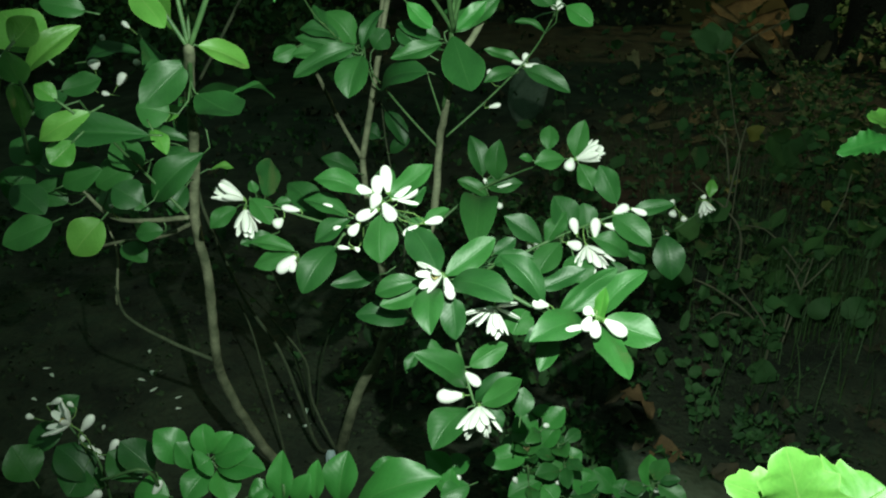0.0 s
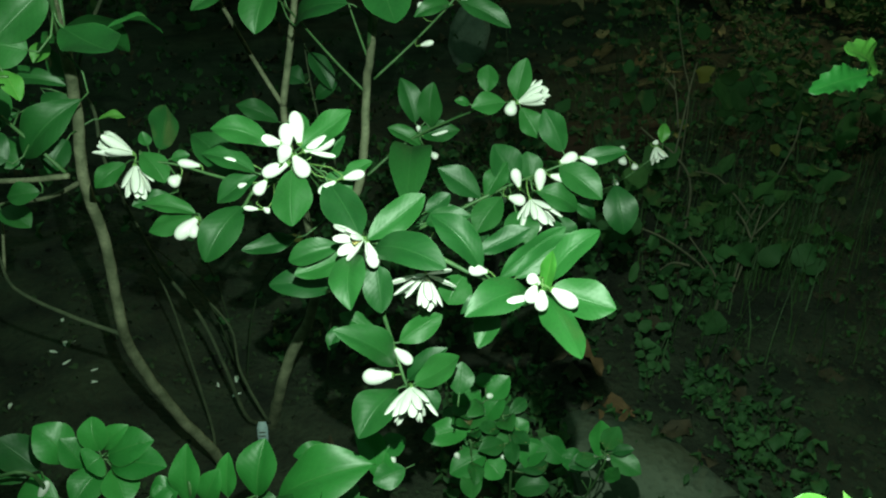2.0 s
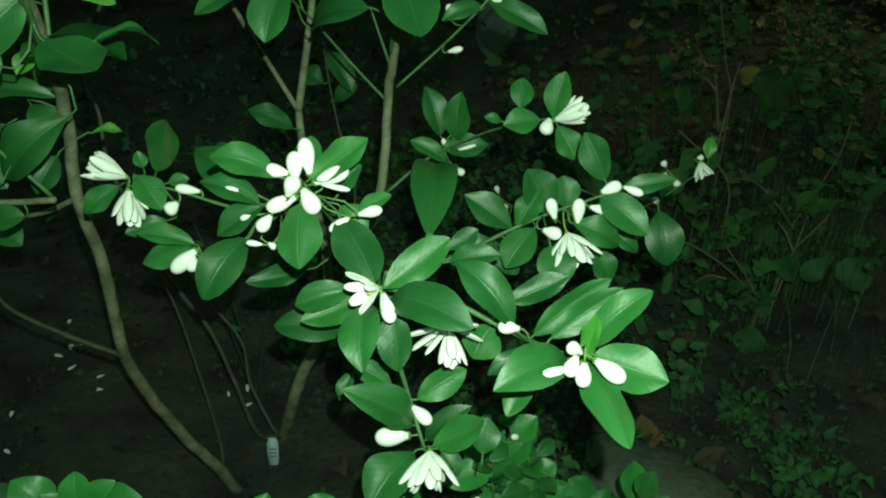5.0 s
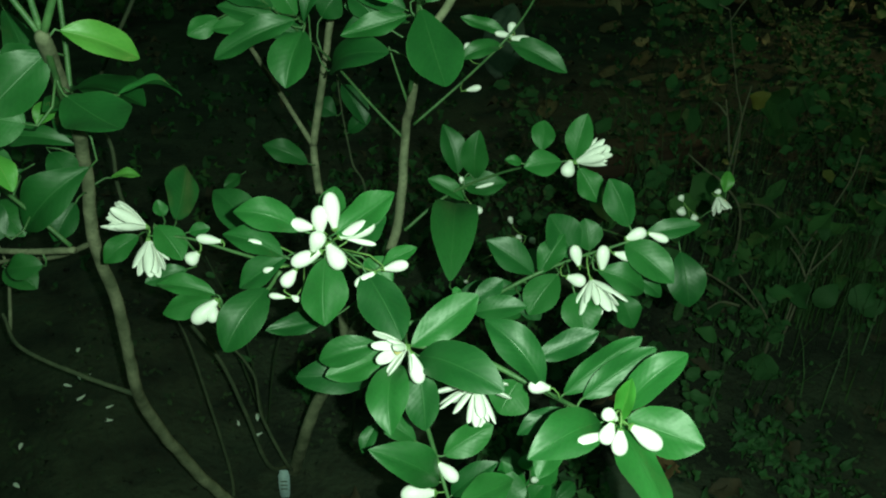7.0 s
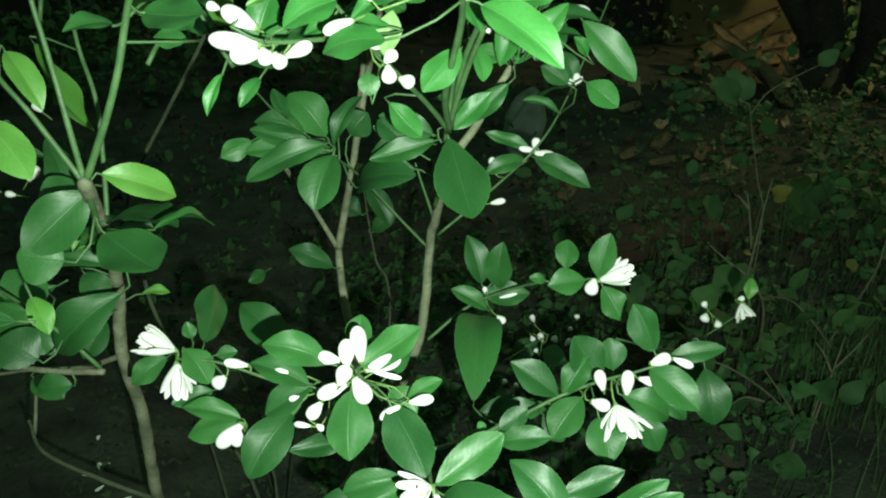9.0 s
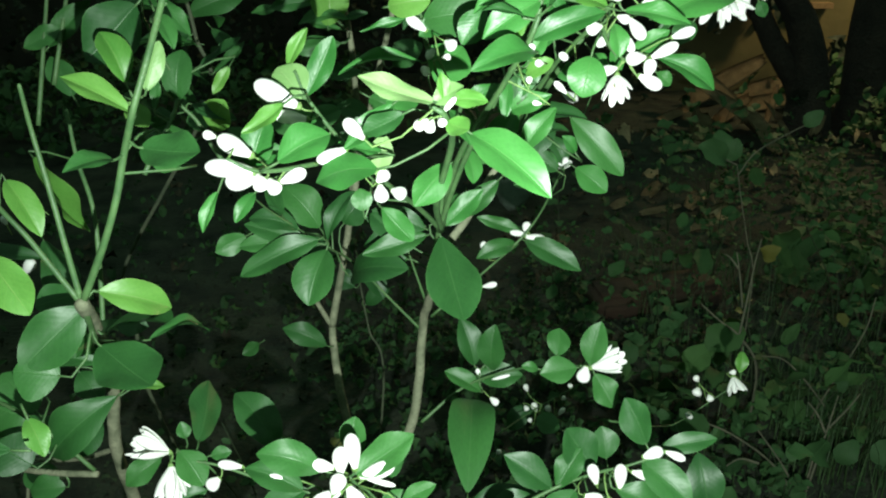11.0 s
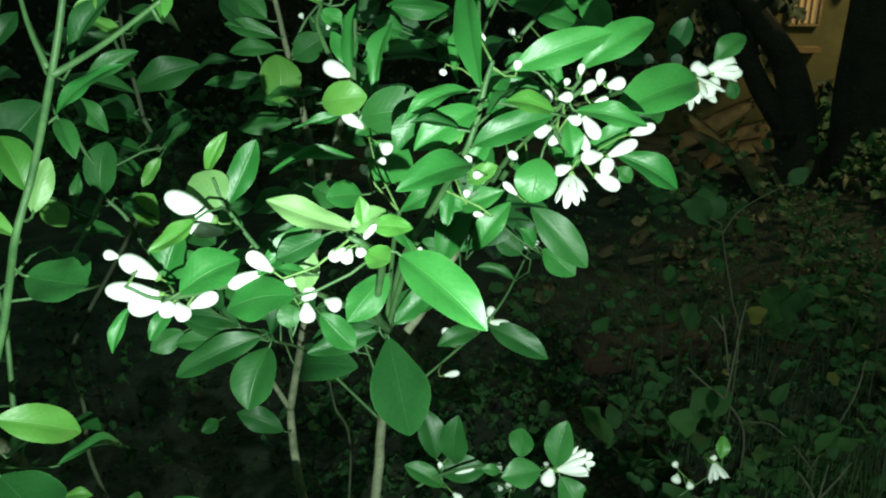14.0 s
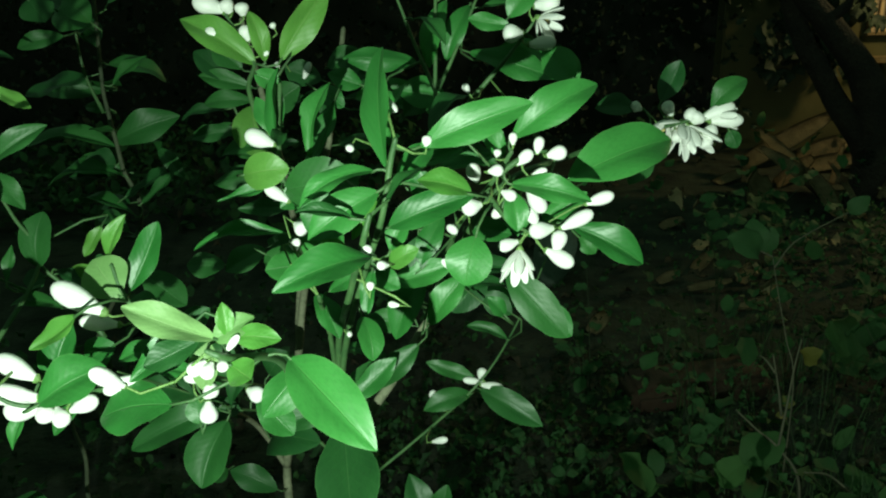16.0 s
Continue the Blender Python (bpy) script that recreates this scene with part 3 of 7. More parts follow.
leaf(shrub, (-0.163, 1.039, 0.567), (-0.215, 1.074, 0.620), 0.044, (0.50, -0.72, 0.48), 'm')
leaf(shrub, (-0.064, 0.889, 0.674), (-0.064, 0.898, 0.706), 0.027, (-0.33, -0.91, 0.27), 'm')
leaf(shrub, (-0.039, 0.863, 0.667), (-0.019, 0.868, 0.692), 0.022, (-0.44, -0.74, 0.51), 'm')
leaf(shrub, (-0.022, 0.837, 0.661), (0.007, 0.842, 0.676), 0.017, (-0.29, -0.57, 0.77), 'm')
leaf(shrub, (-0.103, 0.860, 0.658), (-0.146, 0.854, 0.630), 0.027, (-0.34, -0.68, 0.65), 'm')
leaf(shrub, (-0.037, 0.849, 0.661), (-0.014, 0.842, 0.640), 0.030, (0.35, -0.69, 0.63), 'm')
leaf(shrub, (0.036, 0.810, 0.650), (0.043, 0.812, 0.653), 0.010, (-0.21, -0.49, 0.85), 'm')
bud(shrub, (-0.059, 0.833, 0.698), (-0.063, 0.842, 0.727), 0.0138)
bud(shrub, (-0.071, 0.832, 0.693), (-0.071, 0.838, 0.717), 0.0138)
bud(shrub, (-0.076, 0.834, 0.699), (-0.096, 0.833, 0.704), 0.0117)
bud(shrub, (-0.076, 0.818, 0.686), (-0.069, 0.820, 0.703), 0.0136)
bud(shrub, (-0.056, 0.831, 0.692), (-0.027, 0.831, 0.704), 0.0141)
bud(shrub, (-0.050, 0.830, 0.691), (-0.026, 0.824, 0.689), 0.0049)
bud(shrub, (-0.064, 0.820, 0.692), (-0.052, 0.808, 0.676), 0.0154)
bud(shrub, (-0.070, 0.826, 0.682), (-0.094, 0.819, 0.674), 0.0129)
bud(shrub, (-0.091, 0.820, 0.668), (-0.101, 0.811, 0.658), 0.0117)
bud(shrub, (-0.027, 0.818, 0.667), (-0.043, 0.811, 0.658), 0.0088)
bud(shrub, (-0.020, 0.819, 0.669), (0.000, 0.817, 0.675), 0.0098)
bud(shrub, (-0.050, 0.850, 0.686), (-0.056, 0.851, 0.698), 0.0113)
bud(shrub, (-0.119, 0.855, 0.672), (-0.136, 0.853, 0.675), 0.0086)
leaf(shrub, (-0.215, 0.930, 0.657), (-0.220, 1.000, 0.681), 0.034, (0.61, -0.69, 0.39), 'm')
leaf(shrub, (-0.227, 0.908, 0.663), (-0.203, 0.892, 0.636), 0.031, (0.50, -0.46, 0.73), 'm')
leaf(shrub, (-0.249, 0.922, 0.645), (-0.279, 0.906, 0.625), 0.024, (-0.05, -0.75, 0.66), 'm')
leaf(shrub, (-0.208, 0.917, 0.612), (-0.244, 0.902, 0.606), 0.020, (0.12, -0.59, 0.80), 'm')
leaf(shrub, (-0.175, 0.881, 0.606), (-0.228, 0.885, 0.615), 0.022, (0.11, -0.44, 0.89), 'm')
leaf(shrub, (-0.178, 0.880, 0.603), (-0.224, 0.878, 0.588), 0.025, (-0.22, -0.63, 0.74), 'm')
leaf(shrub, (-0.128, 0.882, 0.612), (-0.163, 0.842, 0.571), 0.041, (-0.05, -0.66, 0.75), 'm')
leaf(shrub, (-0.226, 0.929, 0.661), (-0.232, 0.938, 0.674), 0.014, (0.48, -0.59, 0.65), 'm')
flower(shrub, (-0.234, 0.907, 0.661), (-0.82, -0.05, 0.57), 0.0357, 13, 42)
flower(shrub, (-0.234, 0.903, 0.652), (0.21, -0.68, -0.71), 0.0322, 13, 36)
bud(shrub, (-0.173, 0.879, 0.602), (-0.195, 0.867, 0.585), 0.0154)
bud(shrub, (-0.178, 0.878, 0.600), (-0.177, 0.867, 0.585), 0.0123)
bud(shrub, (-0.189, 0.897, 0.641), (-0.199, 0.890, 0.634), 0.0134)
bud(shrub, (-0.168, 0.901, 0.650), (-0.190, 0.899, 0.655), 0.0093)
leaf(shrub, (0.126, 0.954, 0.583), (0.077, 0.965, 0.616), 0.033, (0.25, -0.75, 0.61), 'm')
leaf(shrub, (0.131, 0.954, 0.583), (0.157, 0.974, 0.618), 0.028, (-0.48, -0.57, 0.67), 'm')
leaf(shrub, (0.170, 0.970, 0.595), (0.141, 0.980, 0.637), 0.042, (0.32, -0.85, 0.41), 'm')
leaf(shrub, (0.148, 0.945, 0.588), (0.118, 0.922, 0.555), 0.038, (-0.39, -0.55, 0.74), 'm')
leaf(shrub, (0.161, 0.920, 0.582), (0.168, 0.886, 0.555), 0.039, (0.05, -0.61, 0.79), 'm')
leaf(shrub, (0.183, 0.929, 0.602), (0.230, 0.923, 0.581), 0.032, (0.20, -0.70, 0.68), 'm')
leaf(shrub, (0.210, 0.940, 0.626), (0.252, 0.906, 0.601), 0.036, (-0.11, -0.67, 0.73), 'm')
leaf(shrub, (0.238, 0.978, 0.613), (0.294, 0.973, 0.629), 0.022, (-0.19, -0.62, 0.76), 'm')
leaf(shrub, (0.214, 0.947, 0.641), (0.192, 0.961, 0.685), 0.034, (0.26, -0.87, 0.41), 'm')
leaf(shrub, (0.215, 0.953, 0.558), (0.232, 0.942, 0.525), 0.028, (0.23, -0.88, 0.41), 'm')
leaf(shrub, (0.235, 0.977, 0.565), (0.263, 0.965, 0.548), 0.021, (0.13, -0.69, 0.71), 'm')
leaf(shrub, (0.119, 0.973, 0.553), (0.063, 0.972, 0.541), 0.027, (-0.17, -0.56, 0.81), 'm')
leaf(shrub, (0.068, 0.941, 0.553), (0.113, 0.938, 0.543), 0.024, (0.14, -0.57, 0.81), 'm')
leaf(shrub, (0.132, 1.024, 0.520), (0.044, 1.018, 0.507), 0.030, (-0.13, -0.21, 0.97), 'm')
leaf(shrub, (0.114, 0.963, 0.553), (0.135, 0.949, 0.531), 0.025, (0.26, -0.69, 0.67), 'm')
leaf(shrub, (0.192, 1.007, 0.580), (0.187, 1.022, 0.611), 0.033, (0.08, -0.89, 0.44), 'm')
flower(shrub, (0.177, 0.926, 0.594), (0.34, -0.64, -0.69), 0.0368, 15, 50)
bud(shrub, (0.188, 0.929, 0.602), (0.188, 0.936, 0.626), 0.0132)
bud(shrub, (0.153, 0.927, 0.596), (0.171, 0.921, 0.593), 0.0132)
bud(shrub, (0.165, 0.931, 0.606), (0.159, 0.936, 0.626), 0.0121)
bud(shrub, (0.210, 0.941, 0.630), (0.229, 0.941, 0.639), 0.0132)
bud(shrub, (0.232, 0.944, 0.635), (0.251, 0.937, 0.630), 0.0088)
bud(shrub, (0.199, 0.936, 0.617), (0.217, 0.930, 0.615), 0.0099)
leaf(shrub, (0.179, 1.066, 0.660), (0.190, 1.076, 0.709), 0.031, (-0.52, -0.80, 0.29), 'm')
leaf(shrub, (0.165, 1.065, 0.658), (0.123, 1.056, 0.655), 0.031, (0.11, -0.67, 0.74), 'm')
leaf(shrub, (0.143, 1.071, 0.669), (0.144, 1.074, 0.702), 0.028, (-0.48, -0.87, 0.11), 'm')
leaf(shrub, (0.184, 1.062, 0.652), (0.205, 1.045, 0.619), 0.031, (0.22, -0.81, 0.55), 'm')
leaf(shrub, (0.122, 1.065, 0.656), (0.103, 1.062, 0.662), 0.012, (0.32, -0.71, 0.63), 'm')
flower(shrub, (0.179, 1.065, 0.657), (0.91, -0.10, 0.41), 0.0387, 12, 32)
bud(shrub, (0.175, 1.066, 0.659), (0.169, 1.055, 0.645), 0.0160)
leaf(shrub, (0.060, 1.189, 0.589), (0.041, 1.211, 0.646), 0.034, (0.35, -0.83, 0.43), 'm')
leaf(shrub, (0.083, 1.186, 0.583), (0.085, 1.193, 0.645), 0.038, (-0.52, -0.85, 0.11), 'm')
leaf(shrub, (0.063, 1.184, 0.577), (0.121, 1.179, 0.581), 0.034, (-0.10, -0.63, 0.77), 'm')
leaf(shrub, (0.068, 1.175, 0.559), (0.022, 1.181, 0.585), 0.025, (0.29, -0.67, 0.68), 'm')
bud(shrub, (0.080, 1.172, 0.552), (0.090, 1.165, 0.546), 0.0100)
bud(shrub, (0.067, 1.183, 0.576), (0.063, 1.184, 0.587), 0.0064)
bud(shrub, (0.080, 1.181, 0.572), (0.105, 1.180, 0.580), 0.0050)
leaf(shrub, (0.042, 0.971, 0.564), (0.055, 1.128, 0.577), 0.053, (-0.05, -0.77, 0.63), 'm', 12)
leaf(shrub, (0.012, 1.016, 0.832), (0.032, 0.928, 0.786), 0.050, (0.02, -0.57, 0.82), 'm', 14)
leaf(shrub, (-0.003, 1.075, 0.817), (-0.058, 1.080, 0.835), 0.026, (0.08, -0.84, 0.53), 'm')
# bud twig beside the right stem
leaf(shrub, (0.121, 1.227, 0.744), (0.188, 1.200, 0.715), 0.031, (-0.03, -0.77, 0.64), 'm')
leaf(shrub, (0.116, 1.232, 0.754), (0.061, 1.238, 0.771), 0.018, (0.14, -0.79, 0.60), 'm')
leaf(shrub, (0.112, 1.225, 0.740), (0.060, 1.207, 0.728), 0.024, (0.12, -0.66, 0.74), 'm')
leaf(shrub, (0.151, 1.249, 0.794), (0.106, 1.253, 0.808), 0.016, (0.21, -0.53, 0.82), 'm')
leaf(shrub, (0.177, 1.293, 0.819), (0.155, 1.309, 0.857), 0.025, (0.12, -0.89, 0.44), 'm')
bud(shrub, (0.121, 1.229, 0.749), (0.147, 1.223, 0.746), 0.0125)
bud(shrub, (0.121, 1.231, 0.753), (0.124, 1.233, 0.767), 0.0111)
bud(shrub, (0.124, 1.230, 0.751), (0.102, 1.228, 0.755), 0.0083)
bud(shrub, (0.068, 1.203, 0.692), (0.086, 1.201, 0.697), 0.0083)
bud(shrub, (0.071, 1.220, 0.730), (0.069, 1.222, 0.745), 0.0098)
bud(shrub, (0.173, 1.284, 0.822), (0.176, 1.286, 0.835), 0.0086)
bud(shrub, (0.173, 1.283, 0.821), (0.182, 1.283, 0.831), 0.0072)
bud(shrub, (0.173, 1.283, 0.821), (0.164, 1.282, 0.827), 0.0072)
bud(shrub, (0.167, 1.304, 0.914), (0.187, 1.295, 0.905), 0.0125)
# middle shoots
leaf(shrub, (-0.112, 1.067, 0.808), (-0.192, 1.053, 0.772), 0.030, (-0.17, -0.73, 0.66), 'm')
leaf(shrub, (-0.132, 1.071, 0.817), (-0.182, 1.067, 0.830), 0.027, (0.24, -0.62, 0.75), 'm')
leaf(shrub, (-0.104, 1.064, 0.798), (-0.120, 1.026, 0.752), 0.046, (-0.20, -0.72, 0.66), 'm')
leaf(shrub, (-0.001, 1.067, 0.813), (-0.067, 1.055, 0.796), 0.025, (-0.04, -0.72, 0.69), 'm')
leaf(shrub, (-0.143, 1.313, 0.549), (-0.204, 1.316, 0.575), 0.034, (0.32, -0.67, 0.67), 'm')
leaf(shrub, (-0.085, 1.131, 0.738), (-0.020, 1.063, 0.777), 0.043, (-0.22, -0.69, 0.69), 'm')
leaf(shrub, (-0.032, 1.086, 0.804), (-0.061, 1.098, 0.825), 0.031, (0.17, -0.73, 0.66), 'm')
leaf(shrub, (0.005, 1.053, 0.831), (0.051, 1.062, 0.858), 0.029, (-0.18, -0.78, 0.59), 'm')
leaf(shrub, (-0.107, 1.111, 0.781), (-0.154, 1.102, 0.788), 0.025, (0.23, -0.71, 0.66), 'm')
leaf(shrub, (-0.123, 1.079, 0.798), (-0.192, 1.088, 0.816), 0.024, (0.07, -0.74, 0.67), 'm')
leaf(shrub, (-0.132, 1.080, 0.800), (-0.198, 1.076, 0.795), 0.023, (-0.01, -0.72, 0.70), 'm')
leaf(shrub, (-0.120, 1.133, 0.796), (-0.160, 1.146, 0.839), 0.044, (0.35, -0.76, 0.55), 'm')
leaf(shrub, (-0.105, 1.080, 0.801), (-0.077, 1.106, 0.848), 0.021, (-0.34, -0.72, 0.61), 'm')
leaf(shrub, (-0.022, 1.135, 0.804), (-0.069, 1.138, 0.806), 0.030, (-0.03, -0.82, 0.58), 'm')
leaf(shrub, (-0.001, 1.109, 0.796), (-0.069, 1.097, 0.787), 0.024, (0.00, -0.60, 0.80), 'm')
leaf(shrub, (-0.022, 1.117, 0.765), (-0.061, 1.110, 0.773), 0.019, (0.26, -0.70, 0.66), 'm')
leaf(shrub, (-0.190, 1.083, 0.805), (-0.220, 1.071, 0.791), 0.024, (0.07, -0.83, 0.55), 'm')
leaf(shrub, (-0.135, 1.173, 0.811), (-0.158, 1.164, 0.820), 0.040, (0.45, -0.78, 0.44), 'm')
leaf(shrub, (-0.098, 1.181, 0.783), (-0.078, 1.184, 0.809), 0.038, (-0.30, -0.90, 0.32), 'm')
# upper left spray with open petals
# p: this leaf's paleness is the torch facing it, put into the colour
leaf(shrub, (0.004, 0.778, 1.012), (-0.044, 0.783, 1.027), 0.017, (0.16, -0.65, 0.74), 'p')
leaf(shrub, (0.002, 0.778, 1.011), (0.021, 0.786, 1.021), 0.014, (0.02, -0.81, 0.59), 'p')
leaf(shrub, (0.012, 0.779, 1.013), (0.036, 0.777, 1.013), 0.013, (-0.04, -0.74, 0.67), 'y')
leaf(shrub, (0.010, 0.774, 1.001), (0.024, 0.763, 0.999), 0.016, (-0.35, -0.52, 0.78), 'y')
leaf(shrub, (-0.023, 0.818, 1.003), (-0.056, 0.803, 0.975), 0.016, (-0.13, -0.80, 0.58), 'c')
leaf(shrub, (-0.016, 0.806, 0.999), (-0.043, 0.795, 0.988), 0.017, (0.03, -0.77, 0.64), 'm')
leaf(shrub, (0.009, 0.779, 1.013), (0.007, 0.782, 1.030), 0.009, (0.36, -0.91, 0.21), 'y')
bud(shrub, (-0.001, 0.775, 1.002), (-0.009, 0.769, 0.998), 0.0075)
bud(shrub, (0.002, 0.774, 1.002), (-0.001, 0.768, 0.996), 0.0075)
bud(shrub, (0.006, 0.775, 1.003), (0.009, 0.769, 1.000), 0.0062)
bud(shrub, (0.008, 0.776, 1.006), (0.016, 0.775, 1.016), 0.0041)
leaf(shrub, (-0.096, 0.783, 0.972), (-0.064, 0.797, 0.987), 0.028, (-0.47, -0.78, 0.42), 'c')
leaf(shrub, (-0.128, 0.852, 0.947), (-0.116, 0.862, 0.983), 0.026, (-0.10, -0.95, 0.29), 'c')
leaf(shrub, (-0.099, 0.839, 0.998), (-0.130, 0.837, 0.977), 0.013, (-0.28, -0.83, 0.48), 'y')
leaf(shrub, (-0.092, 0.879, 0.993), (-0.112, 0.891, 1.013), 0.031, (0.22, -0.90, 0.37), 'p')
leaf(shrub, (-0.091, 0.890, 0.992), (-0.071, 0.900, 1.035), 0.020, (-0.15, -0.95, 0.29), 'c')
leaf(shrub, (-0.105, 0.897, 1.012), (-0.089, 0.896, 1.041), 0.011, (-0.22, -0.97, 0.08), 'y')
leaf(shrub, (0.017, 0.900, 0.938), (-0.011, 0.881, 0.909), 0.026, (-0.13, -0.80, 0.58), 'c')
leaf(shrub, (-0.160, 0.876, 0.922), (-0.171, 0.863, 0.893), 0.011, (-0.23, -0.85, 0.47), 'c')
leaf(shrub, (-0.136, 0.894, 0.915), (-0.149, 0.875, 0.897), 0.012, (0.12, -0.73, 0.67), 'c')
leaf(shrub, (-0.114, 0.906, 0.948), (-0.137, 0.906, 0.934), 0.023, (-0.23, -0.89, 0.38), 'c')
leaf(shrub, (-0.114, 0.934, 0.967), (-0.090, 0.927, 0.964), 0.019, (-0.12, -0.68, 0.73), 'c')
leaf(shrub, (-0.038, 0.858, 0.940), (-0.032, 0.861, 0.972), 0.018, (0.05, -0.92, 0.39), 'p')
bud(shrub, (-0.092, 0.858, 0.991), (-0.123, 0.860, 1.008), 0.0153)
bud(shrub, (-0.121, 0.826, 0.964), (-0.144, 0.827, 0.977), 0.0130)
bud(shrub, (-0.119, 0.823, 0.954), (-0.153, 0.821, 0.958), 0.0130)
bud(shrub, (-0.118, 0.821, 0.949), (-0.139, 0.817, 0.948), 0.0138)
bud(shrub, (-0.118, 0.822, 0.952), (-0.113, 0.814, 0.943), 0.0115)
bud(shrub, (-0.110, 0.821, 0.949), (-0.103, 0.814, 0.941), 0.0107)
bud(shrub, (-0.102, 0.820, 0.947), (-0.084, 0.819, 0.956), 0.0100)
bud(shrub, (-0.087, 0.864, 0.981), (-0.111, 0.862, 0.984), 0.0102)
bud(shrub, (-0.040, 0.767, 0.992), (-0.050, 0.756, 1.006), 0.0091)
bud(shrub, (-0.038, 0.861, 0.946), (-0.050, 0.859, 0.951), 0.0090)
bud(shrub, (-0.038, 0.857, 0.936), (-0.030, 0.856, 0.945), 0.0100)
bud(shrub, (-0.036, 0.857, 0.934), (-0.034, 0.849, 0.923), 0.0115)
bud(shrub, (-0.030, 0.912, 0.912), (-0.018, 0.907, 0.909), 0.0118)
bud(shrub, (-0.146, 0.831, 0.976), (-0.154, 0.828, 0.979), 0.0069)
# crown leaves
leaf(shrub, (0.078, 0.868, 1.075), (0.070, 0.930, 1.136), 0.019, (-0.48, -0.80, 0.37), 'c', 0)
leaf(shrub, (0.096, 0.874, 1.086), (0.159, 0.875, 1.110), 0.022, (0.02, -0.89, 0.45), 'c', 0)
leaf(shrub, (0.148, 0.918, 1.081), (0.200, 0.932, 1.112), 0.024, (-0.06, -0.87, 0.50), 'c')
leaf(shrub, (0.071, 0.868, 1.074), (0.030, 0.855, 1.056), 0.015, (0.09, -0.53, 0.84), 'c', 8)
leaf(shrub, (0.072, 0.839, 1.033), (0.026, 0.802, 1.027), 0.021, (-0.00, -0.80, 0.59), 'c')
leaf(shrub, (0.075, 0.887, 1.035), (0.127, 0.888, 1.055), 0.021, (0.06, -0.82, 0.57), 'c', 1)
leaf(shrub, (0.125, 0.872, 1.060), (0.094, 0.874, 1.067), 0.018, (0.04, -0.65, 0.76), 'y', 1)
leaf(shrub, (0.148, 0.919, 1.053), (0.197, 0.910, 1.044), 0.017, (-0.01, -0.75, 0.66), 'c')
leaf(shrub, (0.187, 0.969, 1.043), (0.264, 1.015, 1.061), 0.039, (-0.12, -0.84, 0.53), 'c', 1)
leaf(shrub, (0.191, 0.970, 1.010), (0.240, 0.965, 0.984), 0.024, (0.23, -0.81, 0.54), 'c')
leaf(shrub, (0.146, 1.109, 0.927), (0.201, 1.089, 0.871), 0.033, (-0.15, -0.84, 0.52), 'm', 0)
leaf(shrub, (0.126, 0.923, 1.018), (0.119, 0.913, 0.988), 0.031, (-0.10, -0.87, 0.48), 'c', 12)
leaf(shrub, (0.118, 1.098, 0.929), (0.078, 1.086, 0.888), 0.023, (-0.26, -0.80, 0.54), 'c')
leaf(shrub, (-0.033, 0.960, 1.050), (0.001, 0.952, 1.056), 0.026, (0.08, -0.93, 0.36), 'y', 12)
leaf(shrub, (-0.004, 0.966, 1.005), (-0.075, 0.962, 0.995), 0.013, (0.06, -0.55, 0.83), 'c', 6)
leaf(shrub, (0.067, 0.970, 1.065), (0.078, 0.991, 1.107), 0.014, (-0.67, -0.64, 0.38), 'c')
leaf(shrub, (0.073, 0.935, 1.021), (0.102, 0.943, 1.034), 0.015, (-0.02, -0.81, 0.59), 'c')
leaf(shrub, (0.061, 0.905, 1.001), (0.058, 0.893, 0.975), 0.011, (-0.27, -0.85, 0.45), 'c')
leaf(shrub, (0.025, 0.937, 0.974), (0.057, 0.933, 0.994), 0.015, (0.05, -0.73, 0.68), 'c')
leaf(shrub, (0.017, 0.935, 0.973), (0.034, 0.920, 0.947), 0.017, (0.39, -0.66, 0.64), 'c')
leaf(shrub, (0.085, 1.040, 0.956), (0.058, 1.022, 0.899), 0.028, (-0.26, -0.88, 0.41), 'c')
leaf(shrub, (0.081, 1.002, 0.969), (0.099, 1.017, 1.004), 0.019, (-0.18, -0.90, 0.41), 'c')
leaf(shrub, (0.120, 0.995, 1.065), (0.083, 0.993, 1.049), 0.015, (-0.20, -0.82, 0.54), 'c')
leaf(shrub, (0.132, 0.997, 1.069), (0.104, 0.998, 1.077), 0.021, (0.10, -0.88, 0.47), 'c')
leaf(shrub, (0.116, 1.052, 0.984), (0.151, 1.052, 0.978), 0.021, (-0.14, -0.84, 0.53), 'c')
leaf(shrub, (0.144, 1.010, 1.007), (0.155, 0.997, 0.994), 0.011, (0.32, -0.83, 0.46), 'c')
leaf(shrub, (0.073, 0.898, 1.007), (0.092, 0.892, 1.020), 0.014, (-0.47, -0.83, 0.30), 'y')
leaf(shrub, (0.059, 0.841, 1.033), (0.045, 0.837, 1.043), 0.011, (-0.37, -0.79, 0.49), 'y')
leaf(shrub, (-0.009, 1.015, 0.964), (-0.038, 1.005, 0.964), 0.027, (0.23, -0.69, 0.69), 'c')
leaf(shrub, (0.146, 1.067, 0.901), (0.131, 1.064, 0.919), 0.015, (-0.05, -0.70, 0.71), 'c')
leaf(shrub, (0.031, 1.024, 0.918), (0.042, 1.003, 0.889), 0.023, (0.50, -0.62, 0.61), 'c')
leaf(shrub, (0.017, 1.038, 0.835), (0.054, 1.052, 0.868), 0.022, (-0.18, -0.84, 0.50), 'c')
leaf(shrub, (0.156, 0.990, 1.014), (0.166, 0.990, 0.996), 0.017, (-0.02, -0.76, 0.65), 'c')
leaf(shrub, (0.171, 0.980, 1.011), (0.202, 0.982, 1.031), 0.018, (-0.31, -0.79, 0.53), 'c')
bud(shrub, (0.127, 0.918, 1.055), (0.124, 0.902, 1.069), 0.0092)
bud(shrub, (0.130, 0.913, 1.042), (0.118, 0.908, 1.040), 0.0111)
